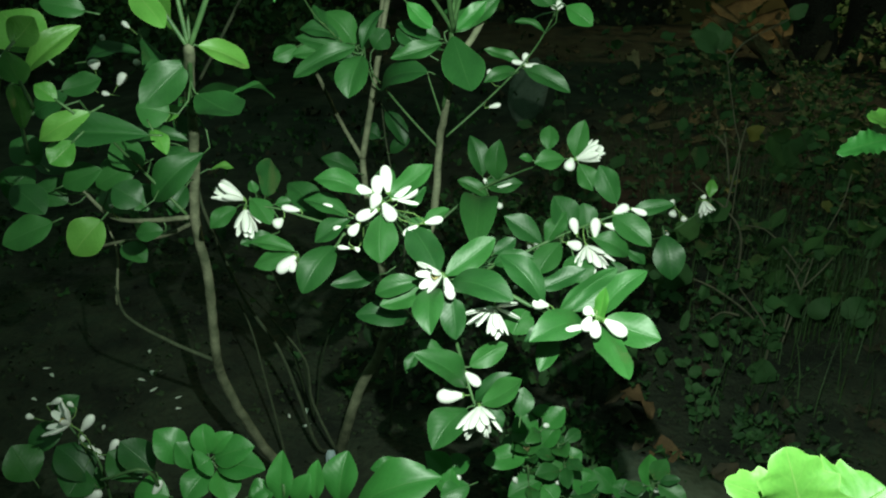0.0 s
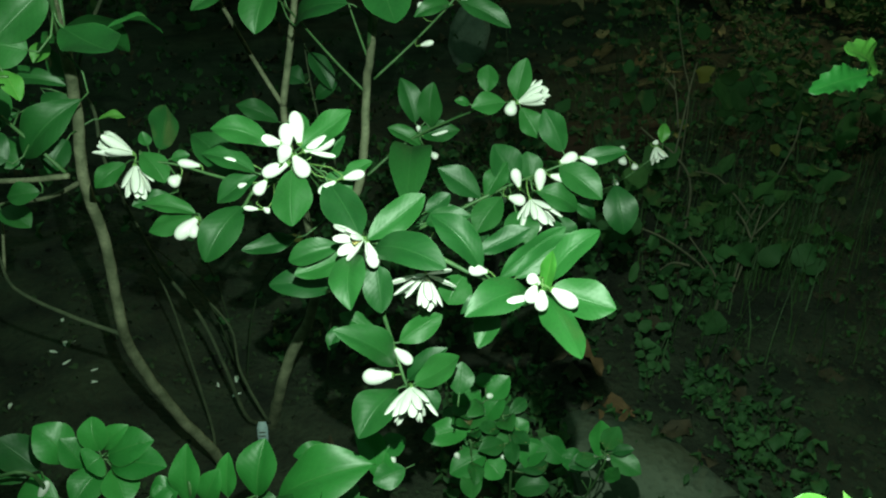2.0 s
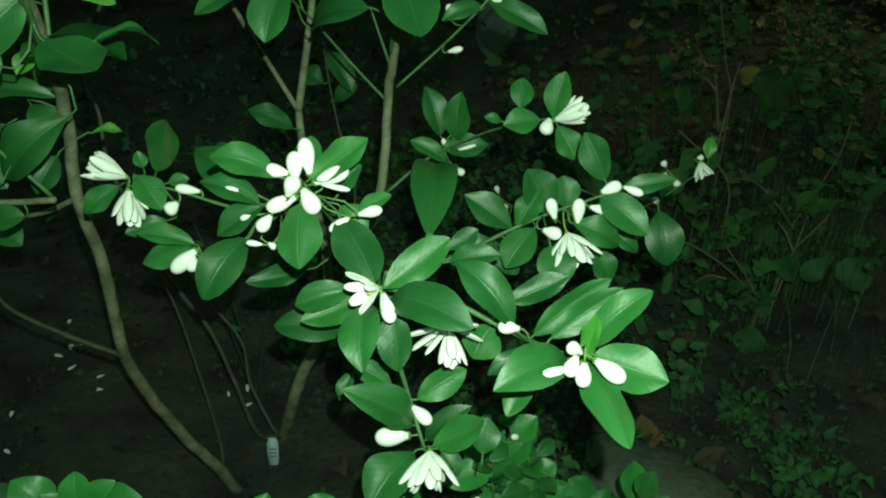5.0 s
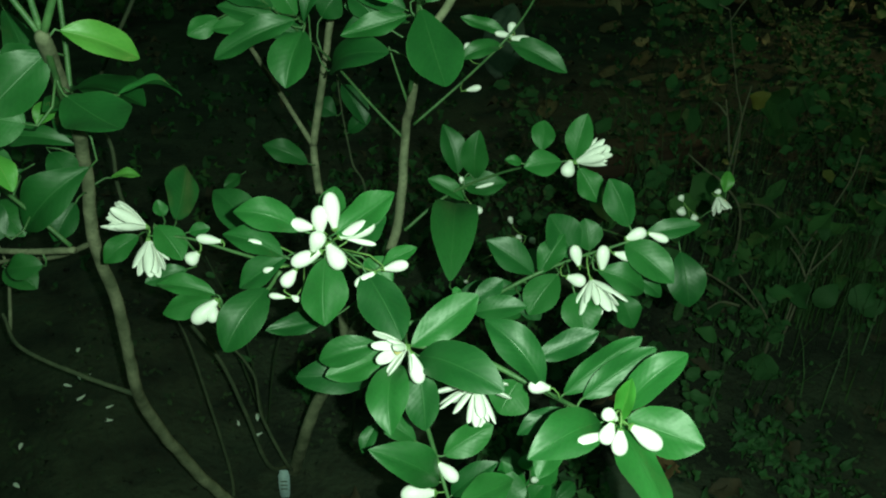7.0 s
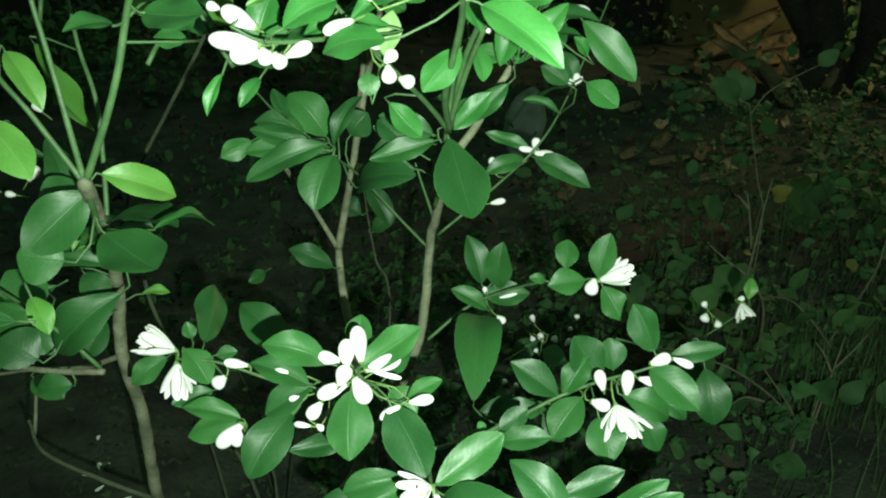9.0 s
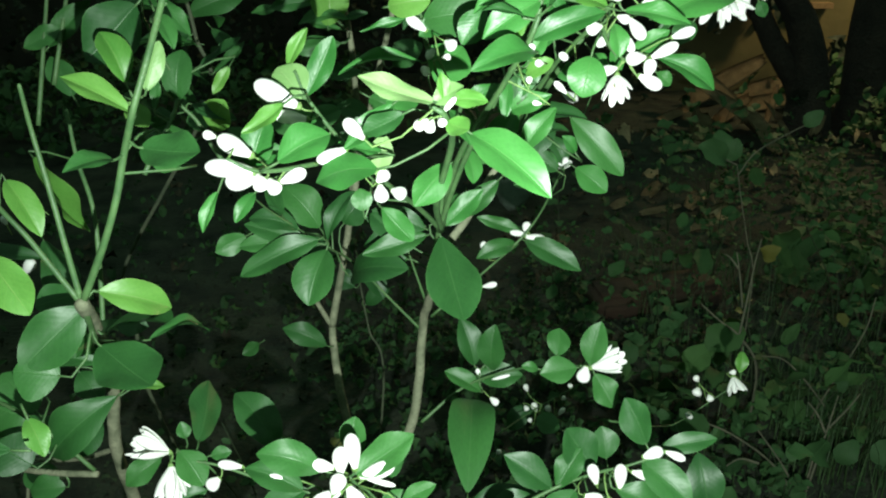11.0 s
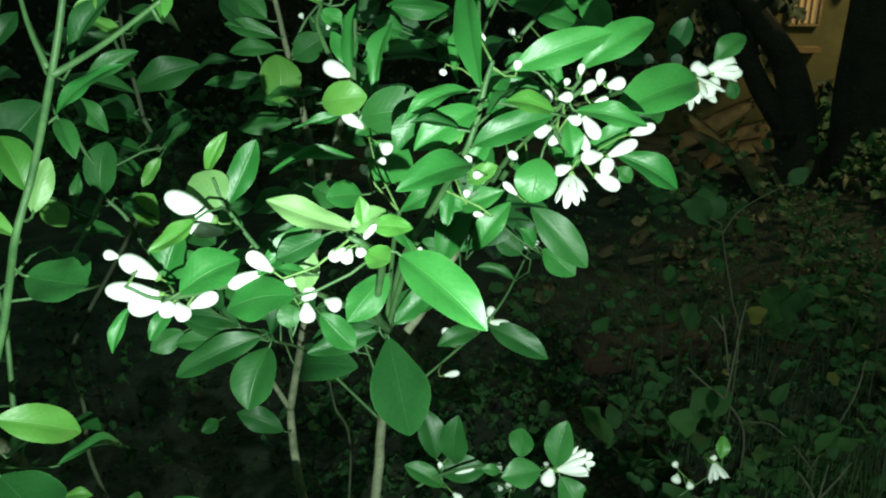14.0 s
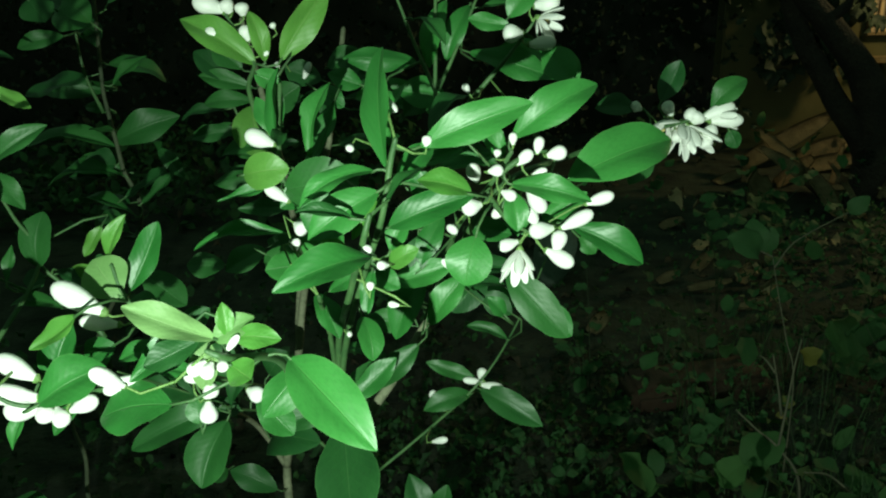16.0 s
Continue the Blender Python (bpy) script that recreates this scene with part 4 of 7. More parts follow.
bud(shrub, (0.170, 0.926, 1.069), (0.182, 0.923, 1.073), 0.0094)
bud(shrub, (0.164, 0.927, 1.070), (0.166, 0.927, 1.081), 0.0069)
bud(shrub, (0.161, 0.922, 1.058), (0.170, 0.919, 1.062), 0.0051)
bud(shrub, (0.151, 0.924, 1.064), (0.161, 0.923, 1.073), 0.0081)
bud(shrub, (0.159, 0.948, 1.044), (0.170, 0.939, 1.029), 0.0112)
bud(shrub, (0.182, 0.960, 1.011), (0.204, 0.960, 1.023), 0.0102)
bud(shrub, (0.199, 0.966, 1.027), (0.218, 0.965, 1.034), 0.0093)
bud(shrub, (0.178, 0.960, 1.012), (0.161, 0.954, 1.011), 0.0120)
bud(shrub, (0.179, 0.954, 0.996), (0.183, 0.957, 1.011), 0.0111)
bud(shrub, (0.172, 0.955, 0.998), (0.191, 0.949, 0.989), 0.0116)
bud(shrub, (0.154, 0.955, 1.004), (0.140, 0.950, 1.001), 0.0092)
bud(shrub, (0.113, 0.947, 0.984), (0.102, 0.946, 0.994), 0.0060)
bud(shrub, (0.111, 0.956, 1.015), (0.108, 0.951, 1.012), 0.0092)
bud(shrub, (0.068, 0.843, 1.032), (0.069, 0.842, 1.039), 0.0065)
bud(shrub, (0.079, 0.852, 1.024), (0.073, 0.848, 1.025), 0.0055)
bud(shrub, (0.077, 0.901, 1.108), (0.081, 0.895, 1.102), 0.0046)
bud(shrub, (0.100, 0.873, 1.086), (0.101, 0.871, 1.093), 0.0058)
bud(shrub, (0.055, 0.891, 1.084), (0.054, 0.886, 1.082), 0.0053)
bud(shrub, (0.134, 0.911, 1.063), (0.143, 0.907, 1.065), 0.0075)
bud(shrub, (0.139, 0.915, 1.071), (0.140, 0.913, 1.076), 0.0050)
bud(shrub, (0.149, 0.916, 1.078), (0.149, 0.915, 1.086), 0.0054)
bud(shrub, (0.142, 0.917, 1.049), (0.151, 0.912, 1.046), 0.0077)
bud(shrub, (0.042, 0.908, 1.043), (0.036, 0.903, 1.043), 0.0091)
bud(shrub, (0.012, 0.912, 1.030), (0.020, 0.907, 1.026), 0.0100)
bud(shrub, (0.010, 0.908, 1.018), (0.016, 0.905, 1.020), 0.0057)
bud(shrub, (0.074, 1.031, 0.932), (0.077, 1.029, 0.936), 0.0054)
bud(shrub, (0.038, 0.928, 0.947), (0.041, 0.924, 0.948), 0.0042)
flower(shrub, (0.155, 0.957, 0.999), (-0.05, -0.63, -0.78), 0.0267, 8, 32)
leaf(shrub, (0.286, 1.175, 1.063), (0.302, 1.180, 1.099), 0.024, (-0.54, -0.77, 0.34), 'm')
leaf(shrub, (0.331, 1.176, 1.057), (0.361, 1.181, 1.082), 0.024, (-0.32, -0.78, 0.53), 'm')
leaf(shrub, (0.277, 1.159, 1.018), (0.257, 1.148, 0.994), 0.025, (-0.26, -0.77, 0.59), 'm')
leaf(shrub, (0.265, 1.172, 1.058), (0.227, 1.171, 1.059), 0.022, (0.03, -0.82, 0.57), 'm')
leaf(shrub, (0.283, 1.207, 1.032), (0.251, 1.193, 1.003), 0.022, (-0.17, -0.81, 0.56), 'm')
leaf(shrub, (0.347, 1.171, 1.038), (0.355, 1.169, 1.022), 0.016, (0.16, -0.96, 0.21), 'm')
flower(shrub, (0.304, 1.171, 1.046), (-0.26, -0.52, -0.81), 0.0330, 8, 62)
flower(shrub, (0.309, 1.170, 1.044), (0.24, -0.51, -0.82), 0.0318, 7, 36)
flower(shrub, (0.291, 1.171, 1.049), (-0.44, -0.55, -0.71), 0.0295, 3, 34)
flower(shrub, (0.332, 1.174, 1.051), (0.95, -0.30, 0.04), 0.0250, 3, 30)
bud(shrub, (0.322, 1.173, 1.048), (0.351, 1.174, 1.060), 0.0142)
bud(shrub, (0.329, 1.172, 1.046), (0.359, 1.171, 1.047), 0.0132)
bud(shrub, (0.314, 1.171, 1.044), (0.321, 1.170, 1.054), 0.0152)
bud(shrub, (0.319, 1.172, 1.046), (0.308, 1.170, 1.056), 0.0132)
bud(shrub, (0.322, 1.169, 1.036), (0.336, 1.165, 1.037), 0.0152)
bud(shrub, (0.296, 1.172, 1.051), (0.289, 1.171, 1.064), 0.0122)
bud(shrub, (0.269, 1.172, 1.057), (0.259, 1.169, 1.062), 0.0101)
bud(shrub, (0.299, 1.168, 1.039), (0.303, 1.161, 1.030), 0.0142)
bud(shrub, (0.322, 1.168, 1.034), (0.328, 1.161, 1.024), 0.0132)
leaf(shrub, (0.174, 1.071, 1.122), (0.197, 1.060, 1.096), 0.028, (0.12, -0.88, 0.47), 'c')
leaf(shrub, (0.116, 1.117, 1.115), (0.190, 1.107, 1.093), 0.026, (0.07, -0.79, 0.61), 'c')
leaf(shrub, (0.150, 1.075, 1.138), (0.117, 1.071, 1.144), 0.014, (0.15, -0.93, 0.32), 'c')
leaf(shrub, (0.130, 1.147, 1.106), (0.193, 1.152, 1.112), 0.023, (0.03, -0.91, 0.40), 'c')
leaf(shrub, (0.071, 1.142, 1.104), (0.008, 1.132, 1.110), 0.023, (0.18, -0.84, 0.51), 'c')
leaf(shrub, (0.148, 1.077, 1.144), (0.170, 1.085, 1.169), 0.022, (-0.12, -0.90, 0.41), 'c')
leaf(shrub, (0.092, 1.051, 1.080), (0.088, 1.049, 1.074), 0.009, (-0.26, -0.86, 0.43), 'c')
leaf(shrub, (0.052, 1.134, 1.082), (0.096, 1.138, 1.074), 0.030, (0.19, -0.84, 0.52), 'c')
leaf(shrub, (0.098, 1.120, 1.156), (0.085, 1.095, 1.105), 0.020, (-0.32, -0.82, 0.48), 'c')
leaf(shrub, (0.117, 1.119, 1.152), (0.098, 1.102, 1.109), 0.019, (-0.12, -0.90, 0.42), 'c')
flower(shrub, (0.170, 1.078, 1.144), (0.72, -0.52, -0.46), 0.0213, 8, 50)
bud(shrub, (0.159, 1.073, 1.132), (0.144, 1.068, 1.133), 0.0147)
bud(shrub, (0.163, 1.071, 1.124), (0.184, 1.069, 1.126), 0.0121)
bud(shrub, (0.167, 1.081, 1.152), (0.187, 1.079, 1.156), 0.0147)
bud(shrub, (0.118, 1.056, 1.090), (0.114, 1.054, 1.097), 0.0060)
bud(shrub, (0.152, 1.055, 1.080), (0.150, 1.052, 1.083), 0.0060)
leaf(shrub, (-0.039, 1.033, 1.116), (-0.095, 1.041, 1.149), 0.025, (0.21, -0.81, 0.54), 'y')
leaf(shrub, (-0.020, 1.035, 1.119), (0.014, 1.052, 1.168), 0.025, (-0.06, -0.93, 0.35), 'y')
leaf(shrub, (-0.032, 1.034, 1.118), (-0.041, 1.034, 1.154), 0.015, (0.55, -0.82, 0.15), 'y')
leaf(shrub, (-0.040, 1.031, 1.110), (-0.021, 1.035, 1.101), 0.017, (0.38, -0.84, 0.40), 'c')
leaf(shrub, (0.003, 1.107, 1.077), (-0.019, 1.080, 1.025), 0.021, (-0.38, -0.74, 0.55), 'c')
leaf(shrub, (0.023, 1.133, 1.087), (-0.005, 1.128, 1.098), 0.020, (0.32, -0.84, 0.44), 'c')
leaf(shrub, (-0.016, 1.129, 1.084), (0.010, 1.115, 1.071), 0.020, (-0.10, -0.75, 0.66), 'c')
bud(shrub, (-0.061, 1.044, 1.154), (-0.084, 1.041, 1.163), 0.0151)
bud(shrub, (-0.057, 1.044, 1.152), (-0.062, 1.043, 1.162), 0.0117)
bud(shrub, (-0.059, 1.040, 1.140), (-0.075, 1.034, 1.139), 0.0117)
bud(shrub, (-0.048, 1.044, 1.150), (-0.049, 1.043, 1.160), 0.0109)
bud(shrub, (-0.044, 1.038, 1.132), (-0.047, 1.038, 1.144), 0.0100)
bud(shrub, (-0.038, 1.040, 1.138), (-0.039, 1.039, 1.146), 0.0059)
bud(shrub, (-0.025, 1.042, 1.141), (-0.026, 1.039, 1.145), 0.0050)
bud(shrub, (-0.036, 1.035, 1.122), (-0.028, 1.032, 1.125), 0.0042)
leaf(shrub, (-0.005, 0.958, 1.040), (0.047, 0.954, 1.046), 0.038, (0.03, -0.93, 0.37), 'm', 12)
leaf(shrub, (0.041, 0.899, 1.056), (0.024, 0.895, 1.030), 0.022, (0.16, -0.77, 0.62), 'c', 0)
leaf(shrub, (0.075, 0.853, 1.066), (0.036, 0.845, 1.041), 0.023, (0.15, -0.80, 0.58), 'c', 1)
leaf(shrub, (0.007, 0.961, 0.987), (0.028, 0.969, 1.018), 0.040, (-0.25, -0.88, 0.40), 'c')
leaf(shrub, (-0.013, 0.973, 1.075), (-0.027, 0.985, 1.099), 0.013, (0.09, -0.95, 0.31), 'c')
leaf(shrub, (-0.009, 0.969, 1.065), (-0.008, 0.981, 1.120), 0.019, (-0.80, -0.58, 0.15), 'c')
leaf(shrub, (0.004, 1.004, 1.049), (0.017, 1.029, 1.103), 0.017, (-0.43, -0.77, 0.47), 'c')
leaf(shrub, (-0.002, 1.243, 1.060), (0.063, 1.237, 1.068), 0.024, (-0.15, -0.88, 0.46), 'c')
leaf(shrub, (0.028, 0.960, 1.053), (-0.008, 0.954, 1.028), 0.020, (0.19, -0.81, 0.55), 'c')
leaf(shrub, (0.099, 0.919, 1.079), (0.081, 0.899, 1.058), 0.017, (-0.04, -0.72, 0.70), 'c')
leaf(shrub, (0.107, 0.907, 1.048), (0.086, 0.907, 1.061), 0.017, (0.22, -0.89, 0.40), 'c')
leaf(shrub, (0.149, 0.957, 1.039), (0.153, 0.945, 1.014), 0.017, (0.12, -0.89, 0.45), 'c')
leaf(shrub, (0.049, 0.959, 0.983), (0.072, 0.953, 0.970), 0.017, (0.13, -0.81, 0.57), 'c')
leaf(shrub, (0.060, 0.992, 0.959), (0.109, 1.002, 0.972), 0.021, (0.01, -0.82, 0.57), 'c')
leaf(shrub, (0.086, 1.018, 0.914), (0.117, 1.022, 0.956), 0.022, (-0.40, -0.83, 0.38), 'c')
leaf(shrub, (0.074, 0.896, 1.017), (0.086, 0.899, 1.041), 0.016, (-0.40, -0.87, 0.28), 'c')
leaf(shrub, (0.182, 1.252, 0.831), (0.219, 1.233, 0.806), 0.035, (-0.13, -0.75, 0.65), 'c', 0)
leaf(shrub, (0.161, 1.253, 0.832), (0.126, 1.262, 0.847), 0.022, (-0.00, -0.84, 0.55), 'c')
bud(shrub, (-0.012, 0.970, 1.068), (-0.032, 0.969, 1.077), 0.0127)
bud(shrub, (-0.002, 0.956, 1.032), (-0.018, 0.956, 1.043), 0.0091)
bud(shrub, (0.007, 0.969, 1.009), (-0.001, 0.967, 1.015), 0.0130)
bud(shrub, (0.000, 0.966, 1.000), (-0.005, 0.961, 0.998), 0.0093)
# second shrub, its trunk and shoots
stem(left_shrub, [(-0.283, 1.277, -0.120), (-0.299, 1.235, -0.021), (-0.327, 1.204, 0.067), (-0.351, 1.164, 0.179), (-0.362, 1.132, 0.266), (-0.355, 1.100, 0.332), (-0.345, 1.076, 0.415), (-0.336, 1.051, 0.496), (-0.333, 1.020, 0.585), (-0.309, 0.983, 0.704), (-0.278, 0.894, 0.798), (-0.249, 0.815, 0.856)], 0.0104, 0.0062, 'bark', 'trunk')
stem(left_shrub, [(-0.249, 0.815, 0.856), (-0.215, 0.803, 0.924), (-0.198, 0.799, 0.973), (-0.185, 0.788, 1.003), (-0.172, 0.791, 1.038), (-0.148, 0.779, 1.094), (-0.139, 0.781, 1.128), (-0.133, 0.779, 1.151)], 0.0038, 0.0031, 'green', 'branch')
stem(left_shrub, [(-0.249, 0.815, 0.856), (-0.255, 0.815, 0.915), (-0.262, 0.821, 0.952), (-0.267, 0.824, 0.981), (-0.266, 0.816, 1.013)], 0.0033, 0.0027, 'green', 'branch')
stem(left_shrub, [(-0.249, 0.815, 0.856), (-0.274, 0.811, 0.905), (-0.287, 0.802, 0.934), (-0.286, 0.774, 0.968)], 0.0032, 0.0026, 'green', 'branch')
stem(left_shrub, [(-0.249, 0.815, 0.856), (-0.286, 0.921, 0.762), (-0.287, 0.949, 0.870), (-0.304, 0.972, 0.918), (-0.314, 0.990, 0.957)], 0.0036, 0.003, 'green', 'branch')
stem(left_shrub, [(-0.148, 0.779, 1.094), (-0.140, 0.780, 1.098), (-0.114, 0.775, 1.113), (-0.087, 0.770, 1.131)], 0.003, 0.002, 'green', 'branch')
stem(left_shrub, [(-0.150, 0.780, 1.097), (-0.159, 0.787, 1.115), (-0.165, 0.794, 1.133)], 0.0025, 0.002, 'green', 'branch')
stem(left_shrub, [(-0.360, 1.116, 0.302), (-0.370, 1.106, 0.315), (-0.425, 1.100, 0.349), (-0.475, 1.081, 0.404), (-0.481, 1.073, 0.458)], 0.0036, 0.0024, 'shaded', 'branch')
stem(left_shrub, [(-0.333, 1.020, 0.585), (-0.389, 1.046, 0.552), (-0.460, 1.071, 0.532), (-0.528, 1.094, 0.508)], 0.0035, 0.002, 'bark', 'branch')
stem(left_shrub, [(-0.302, 0.904, 0.640), (-0.352, 0.921, 0.629), (-0.408, 0.941, 0.624), (-0.435, 0.936, 0.660)], 0.0035, 0.0025, 'bark', 'branch')
stem(left_shrub, [(-0.305, 0.906, 0.643), (-0.341, 0.897, 0.696), (-0.360, 0.865, 0.746), (-0.353, 0.786, 0.812)], 0.003, 0.002, 'green', 'branch')
stem(left_shrub, [(-0.243, 0.958, 0.910), (-0.226, 1.020, 0.963), (-0.236, 1.014, 1.005), (-0.243, 1.004, 1.036)], 0.003, 0.002, 'green', 'branch')
stem(left_shrub, [(-0.190, 1.036, 0.892), (-0.203, 1.034, 0.915), (-0.215, 1.032, 0.940), (-0.230, 1.029, 0.960), (-0.236, 1.030, 0.991)], 0.0035, 0.002, 'green', 'branch')
leaf(left_shrub, (-0.248, 0.842, 0.854), (-0.205, 0.873, 0.825), 0.028, (0.17, -0.70, 0.69), 'y', 1)
leaf(left_shrub, (-0.269, 0.887, 0.794), (-0.255, 1.016, 0.736), 0.043, (-0.15, -0.84, 0.52), 'm', 0)
leaf(left_shrub, (-0.258, 0.853, 0.802), (-0.204, 0.808, 0.793), 0.050, (0.18, -0.41, 0.89), 'm')
leaf(left_shrub, (-0.277, 0.914, 0.717), (-0.340, 0.903, 0.661), 0.044, (-0.15, -0.85, 0.51), 'm')
leaf(left_shrub, (-0.227, 0.873, 0.796), (-0.191, 0.921, 0.779), 0.016, (0.04, -0.18, 0.98), 'm', 6)
leaf(left_shrub, (-0.302, 1.018, 0.660), (-0.274, 1.024, 0.659), 0.013, (0.11, -0.38, 0.92), 'y', 6)
leaf(left_shrub, (-0.326, 0.940, 0.930), (-0.326, 1.026, 0.831), 0.024, (0.55, -0.58, 0.60), 'y')
leaf(left_shrub, (-0.289, 0.820, 0.948), (-0.264, 0.805, 0.912), 0.020, (0.52, -0.60, 0.60), 'y')
leaf(left_shrub, (-0.302, 0.923, 0.813), (-0.332, 0.909, 0.808), 0.032, (0.23, -0.72, 0.66), 'm')
leaf(left_shrub, (-0.450, 1.006, 0.629), (-0.402, 0.987, 0.610), 0.045, (0.24, -0.34, 0.91), 'm')
leaf(left_shrub, (-0.451, 1.051, 0.535), (-0.415, 1.039, 0.515), 0.037, (0.34, -0.41, 0.85), 'm')
leaf(left_shrub, (-0.316, 0.985, 0.709), (-0.393, 0.991, 0.709), 0.026, (-0.04, -0.61, 0.79), 'm')
leaf(left_shrub, (-0.314, 0.955, 0.762), (-0.324, 0.935, 0.747), 0.019, (0.23, -0.67, 0.71), 'y')
leaf(left_shrub, (-0.388, 1.022, 0.667), (-0.444, 1.006, 0.639), 0.027, (-0.02, -0.84, 0.53), 'm')
leaf(left_shrub, (-0.318, 0.988, 0.714), (-0.331, 0.995, 0.746), 0.023, (0.68, -0.59, 0.43), 'm')
leaf(left_shrub, (-0.183, 0.832, 0.977), (-0.162, 0.818, 0.965), 0.023, (-0.00, -0.64, 0.77), 'm')
leaf(left_shrub, (-0.174, 0.843, 0.953), (-0.199, 0.850, 0.953), 0.015, (-0.22, -0.84, 0.50), 'm')
leaf(left_shrub, (-0.221, 0.925, 1.053), (-0.260, 0.914, 1.013), 0.046, (-0.04, -0.95, 0.30), 'm')
leaf(left_shrub, (-0.222, 0.885, 1.002), (-0.240, 0.896, 1.037), 0.025, (0.59, -0.62, 0.51), 'y')
leaf(left_shrub, (-0.180, 0.802, 1.013), (-0.171, 0.812, 1.043), 0.015, (0.08, -0.97, 0.24), 'p')
leaf(left_shrub, (-0.189, 0.798, 1.000), (-0.234, 0.805, 1.021), 0.018, (0.28, -0.60, 0.75), 'y')
leaf(left_shrub, (-0.184, 0.791, 0.979), (-0.141, 0.770, 0.982), 0.030, (-0.26, -0.56, 0.78), 'm')
leaf(left_shrub, (-0.226, 1.019, 0.961), (-0.221, 1.031, 1.004), 0.030, (-0.09, -0.96, 0.25), 'm')
leaf(left_shrub, (-0.200, 1.029, 0.931), (-0.186, 1.027, 0.960), 0.035, (-0.32, -0.89, 0.33), 'y')
leaf(left_shrub, (-0.202, 0.790, 0.971), (-0.220, 0.755, 0.973), 0.015, (-0.21, -0.89, 0.41), 'm')
leaf(left_shrub, (-0.369, 1.098, 0.995), (-0.323, 1.101, 1.039), 0.024, (-0.08, -0.98, 0.16), 'm')
leaf(left_shrub, (-0.168, 0.821, 1.064), (-0.129, 0.831, 1.093), 0.011, (-0.25, -0.75, 0.61), 'c')
leaf(left_shrub, (-0.159, 0.832, 1.092), (-0.132, 0.842, 1.132), 0.017, (-0.39, -0.79, 0.48), 'm')
leaf(left_shrub, (-0.161, 0.836, 1.104), (-0.141, 0.835, 1.135), 0.012, (-0.26, -0.95, 0.15), 'y')
leaf(left_shrub, (-0.193, 0.881, 1.052), (-0.177, 0.862, 1.030), 0.014, (0.28, -0.50, 0.82), 'm')
leaf(left_shrub, (-0.240, 0.996, 0.957), (-0.239, 1.010, 0.983), 0.009, (0.06, -0.89, 0.46), 'm')
leaf(left_shrub, (-0.089, 0.778, 1.122), (-0.091, 0.786, 1.137), 0.010, (0.51, -0.70, 0.50), 'y')
leaf(left_shrub, (-0.354, 1.101, 0.947), (-0.375, 1.113, 0.984), 0.029, (0.62, -0.57, 0.53), 'm')
leaf(left_shrub, (-0.362, 1.005, 0.831), (-0.331, 0.970, 0.767), 0.033, (0.65, -0.49, 0.58), 'm')
leaf(left_shrub, (-0.216, 1.026, 0.923), (-0.264, 1.031, 0.923), 0.016, (-0.04, -0.38, 0.93), 'm')
leaf(left_shrub, (-0.184, 1.049, 0.987), (-0.200, 1.043, 0.962), 0.012, (-0.08, -0.95, 0.30), 'y')
leaf(left_shrub, (-0.325, 1.051, 1.102), (-0.307, 1.065, 1.125), 0.021, (0.23, -0.91, 0.36), 'm')
leaf(left_shrub, (-0.267, 0.723, 0.797), (-0.363, 0.727, 0.798), 0.033, (-0.02, -0.79, 0.62), 'm')
leaf(left_shrub, (-0.305, 0.654, 0.813), (-0.321, 0.640, 0.798), 0.024, (0.22, -0.83, 0.51), 'y')
leaf(left_shrub, (-0.278, 0.634, 0.843), (-0.316, 0.621, 0.824), 0.021, (0.09, -0.87, 0.48), 'y')
leaf(left_shrub, (-0.282, 0.830, 0.788), (-0.314, 0.825, 0.795), 0.042, (0.25, -0.77, 0.58), 'm')
leaf(left_shrub, (-0.228, 0.448, 0.917), (-0.198, 0.460, 0.940), 0.014, (0.04, -0.93, 0.37), 'y')
leaf(left_shrub, (-0.426, 0.828, 0.666), (-0.477, 0.811, 0.647), 0.041, (0.25, -0.58, 0.77), 'm')
leaf(left_shrub, (-0.373, 0.829, 0.668), (-0.404, 0.814, 0.634), 0.045, (-0.03, -0.90, 0.43), 'y')
leaf(left_shrub, (-0.348, 0.883, 0.666), (-0.379, 0.888, 0.685), 0.041, (0.31, -0.68, 0.67), 'm')
leaf(left_shrub, (-0.339, 0.915, 0.617), (-0.374, 0.917, 0.612), 0.026, (-0.11, -0.75, 0.65), 'm')
leaf(left_shrub, (-0.282, 0.774, 0.787), (-0.266, 0.757, 0.767), 0.017, (0.44, -0.49, 0.75), 'y')
leaf(left_shrub, (-0.264, 0.852, 0.836), (-0.309, 0.826, 0.795), 0.042, (0.11, -0.88, 0.45), 'm')
leaf(left_shrub, (-0.245, 0.504, 0.918), (-0.266, 0.509, 0.940), 0.035, (0.47, -0.66, 0.59), 'y')
leaf(left_shrub, (-0.209, 0.404, 0.941), (-0.198, 0.409, 0.953), 0.017, (0.09, -0.95, 0.28), 'y')
leaf(left_shrub, (-0.194, 0.376, 0.928), (-0.202, 0.383, 0.942), 0.014, (0.52, -0.61, 0.60), 'y')
leaf(left_shrub, (-0.194, 0.368, 0.909), (-0.201, 0.381, 0.927), 0.011, (0.63, -0.46, 0.62), 'y')
leaf(left_shrub, (-0.234, 0.491, 0.890), (-0.246, 0.491, 0.900), 0.013, (0.47, -0.67, 0.57), 'y')
leaf(left_shrub, (-0.273, 0.749, 0.922), (-0.241, 0.727, 0.892), 0.026, (0.28, -0.61, 0.74), 'y')
leaf(left_shrub, (-0.435, 1.002, 0.803), (-0.365, 1.003, 0.813), 0.024, (-0.12, -0.55, 0.83), 'm')
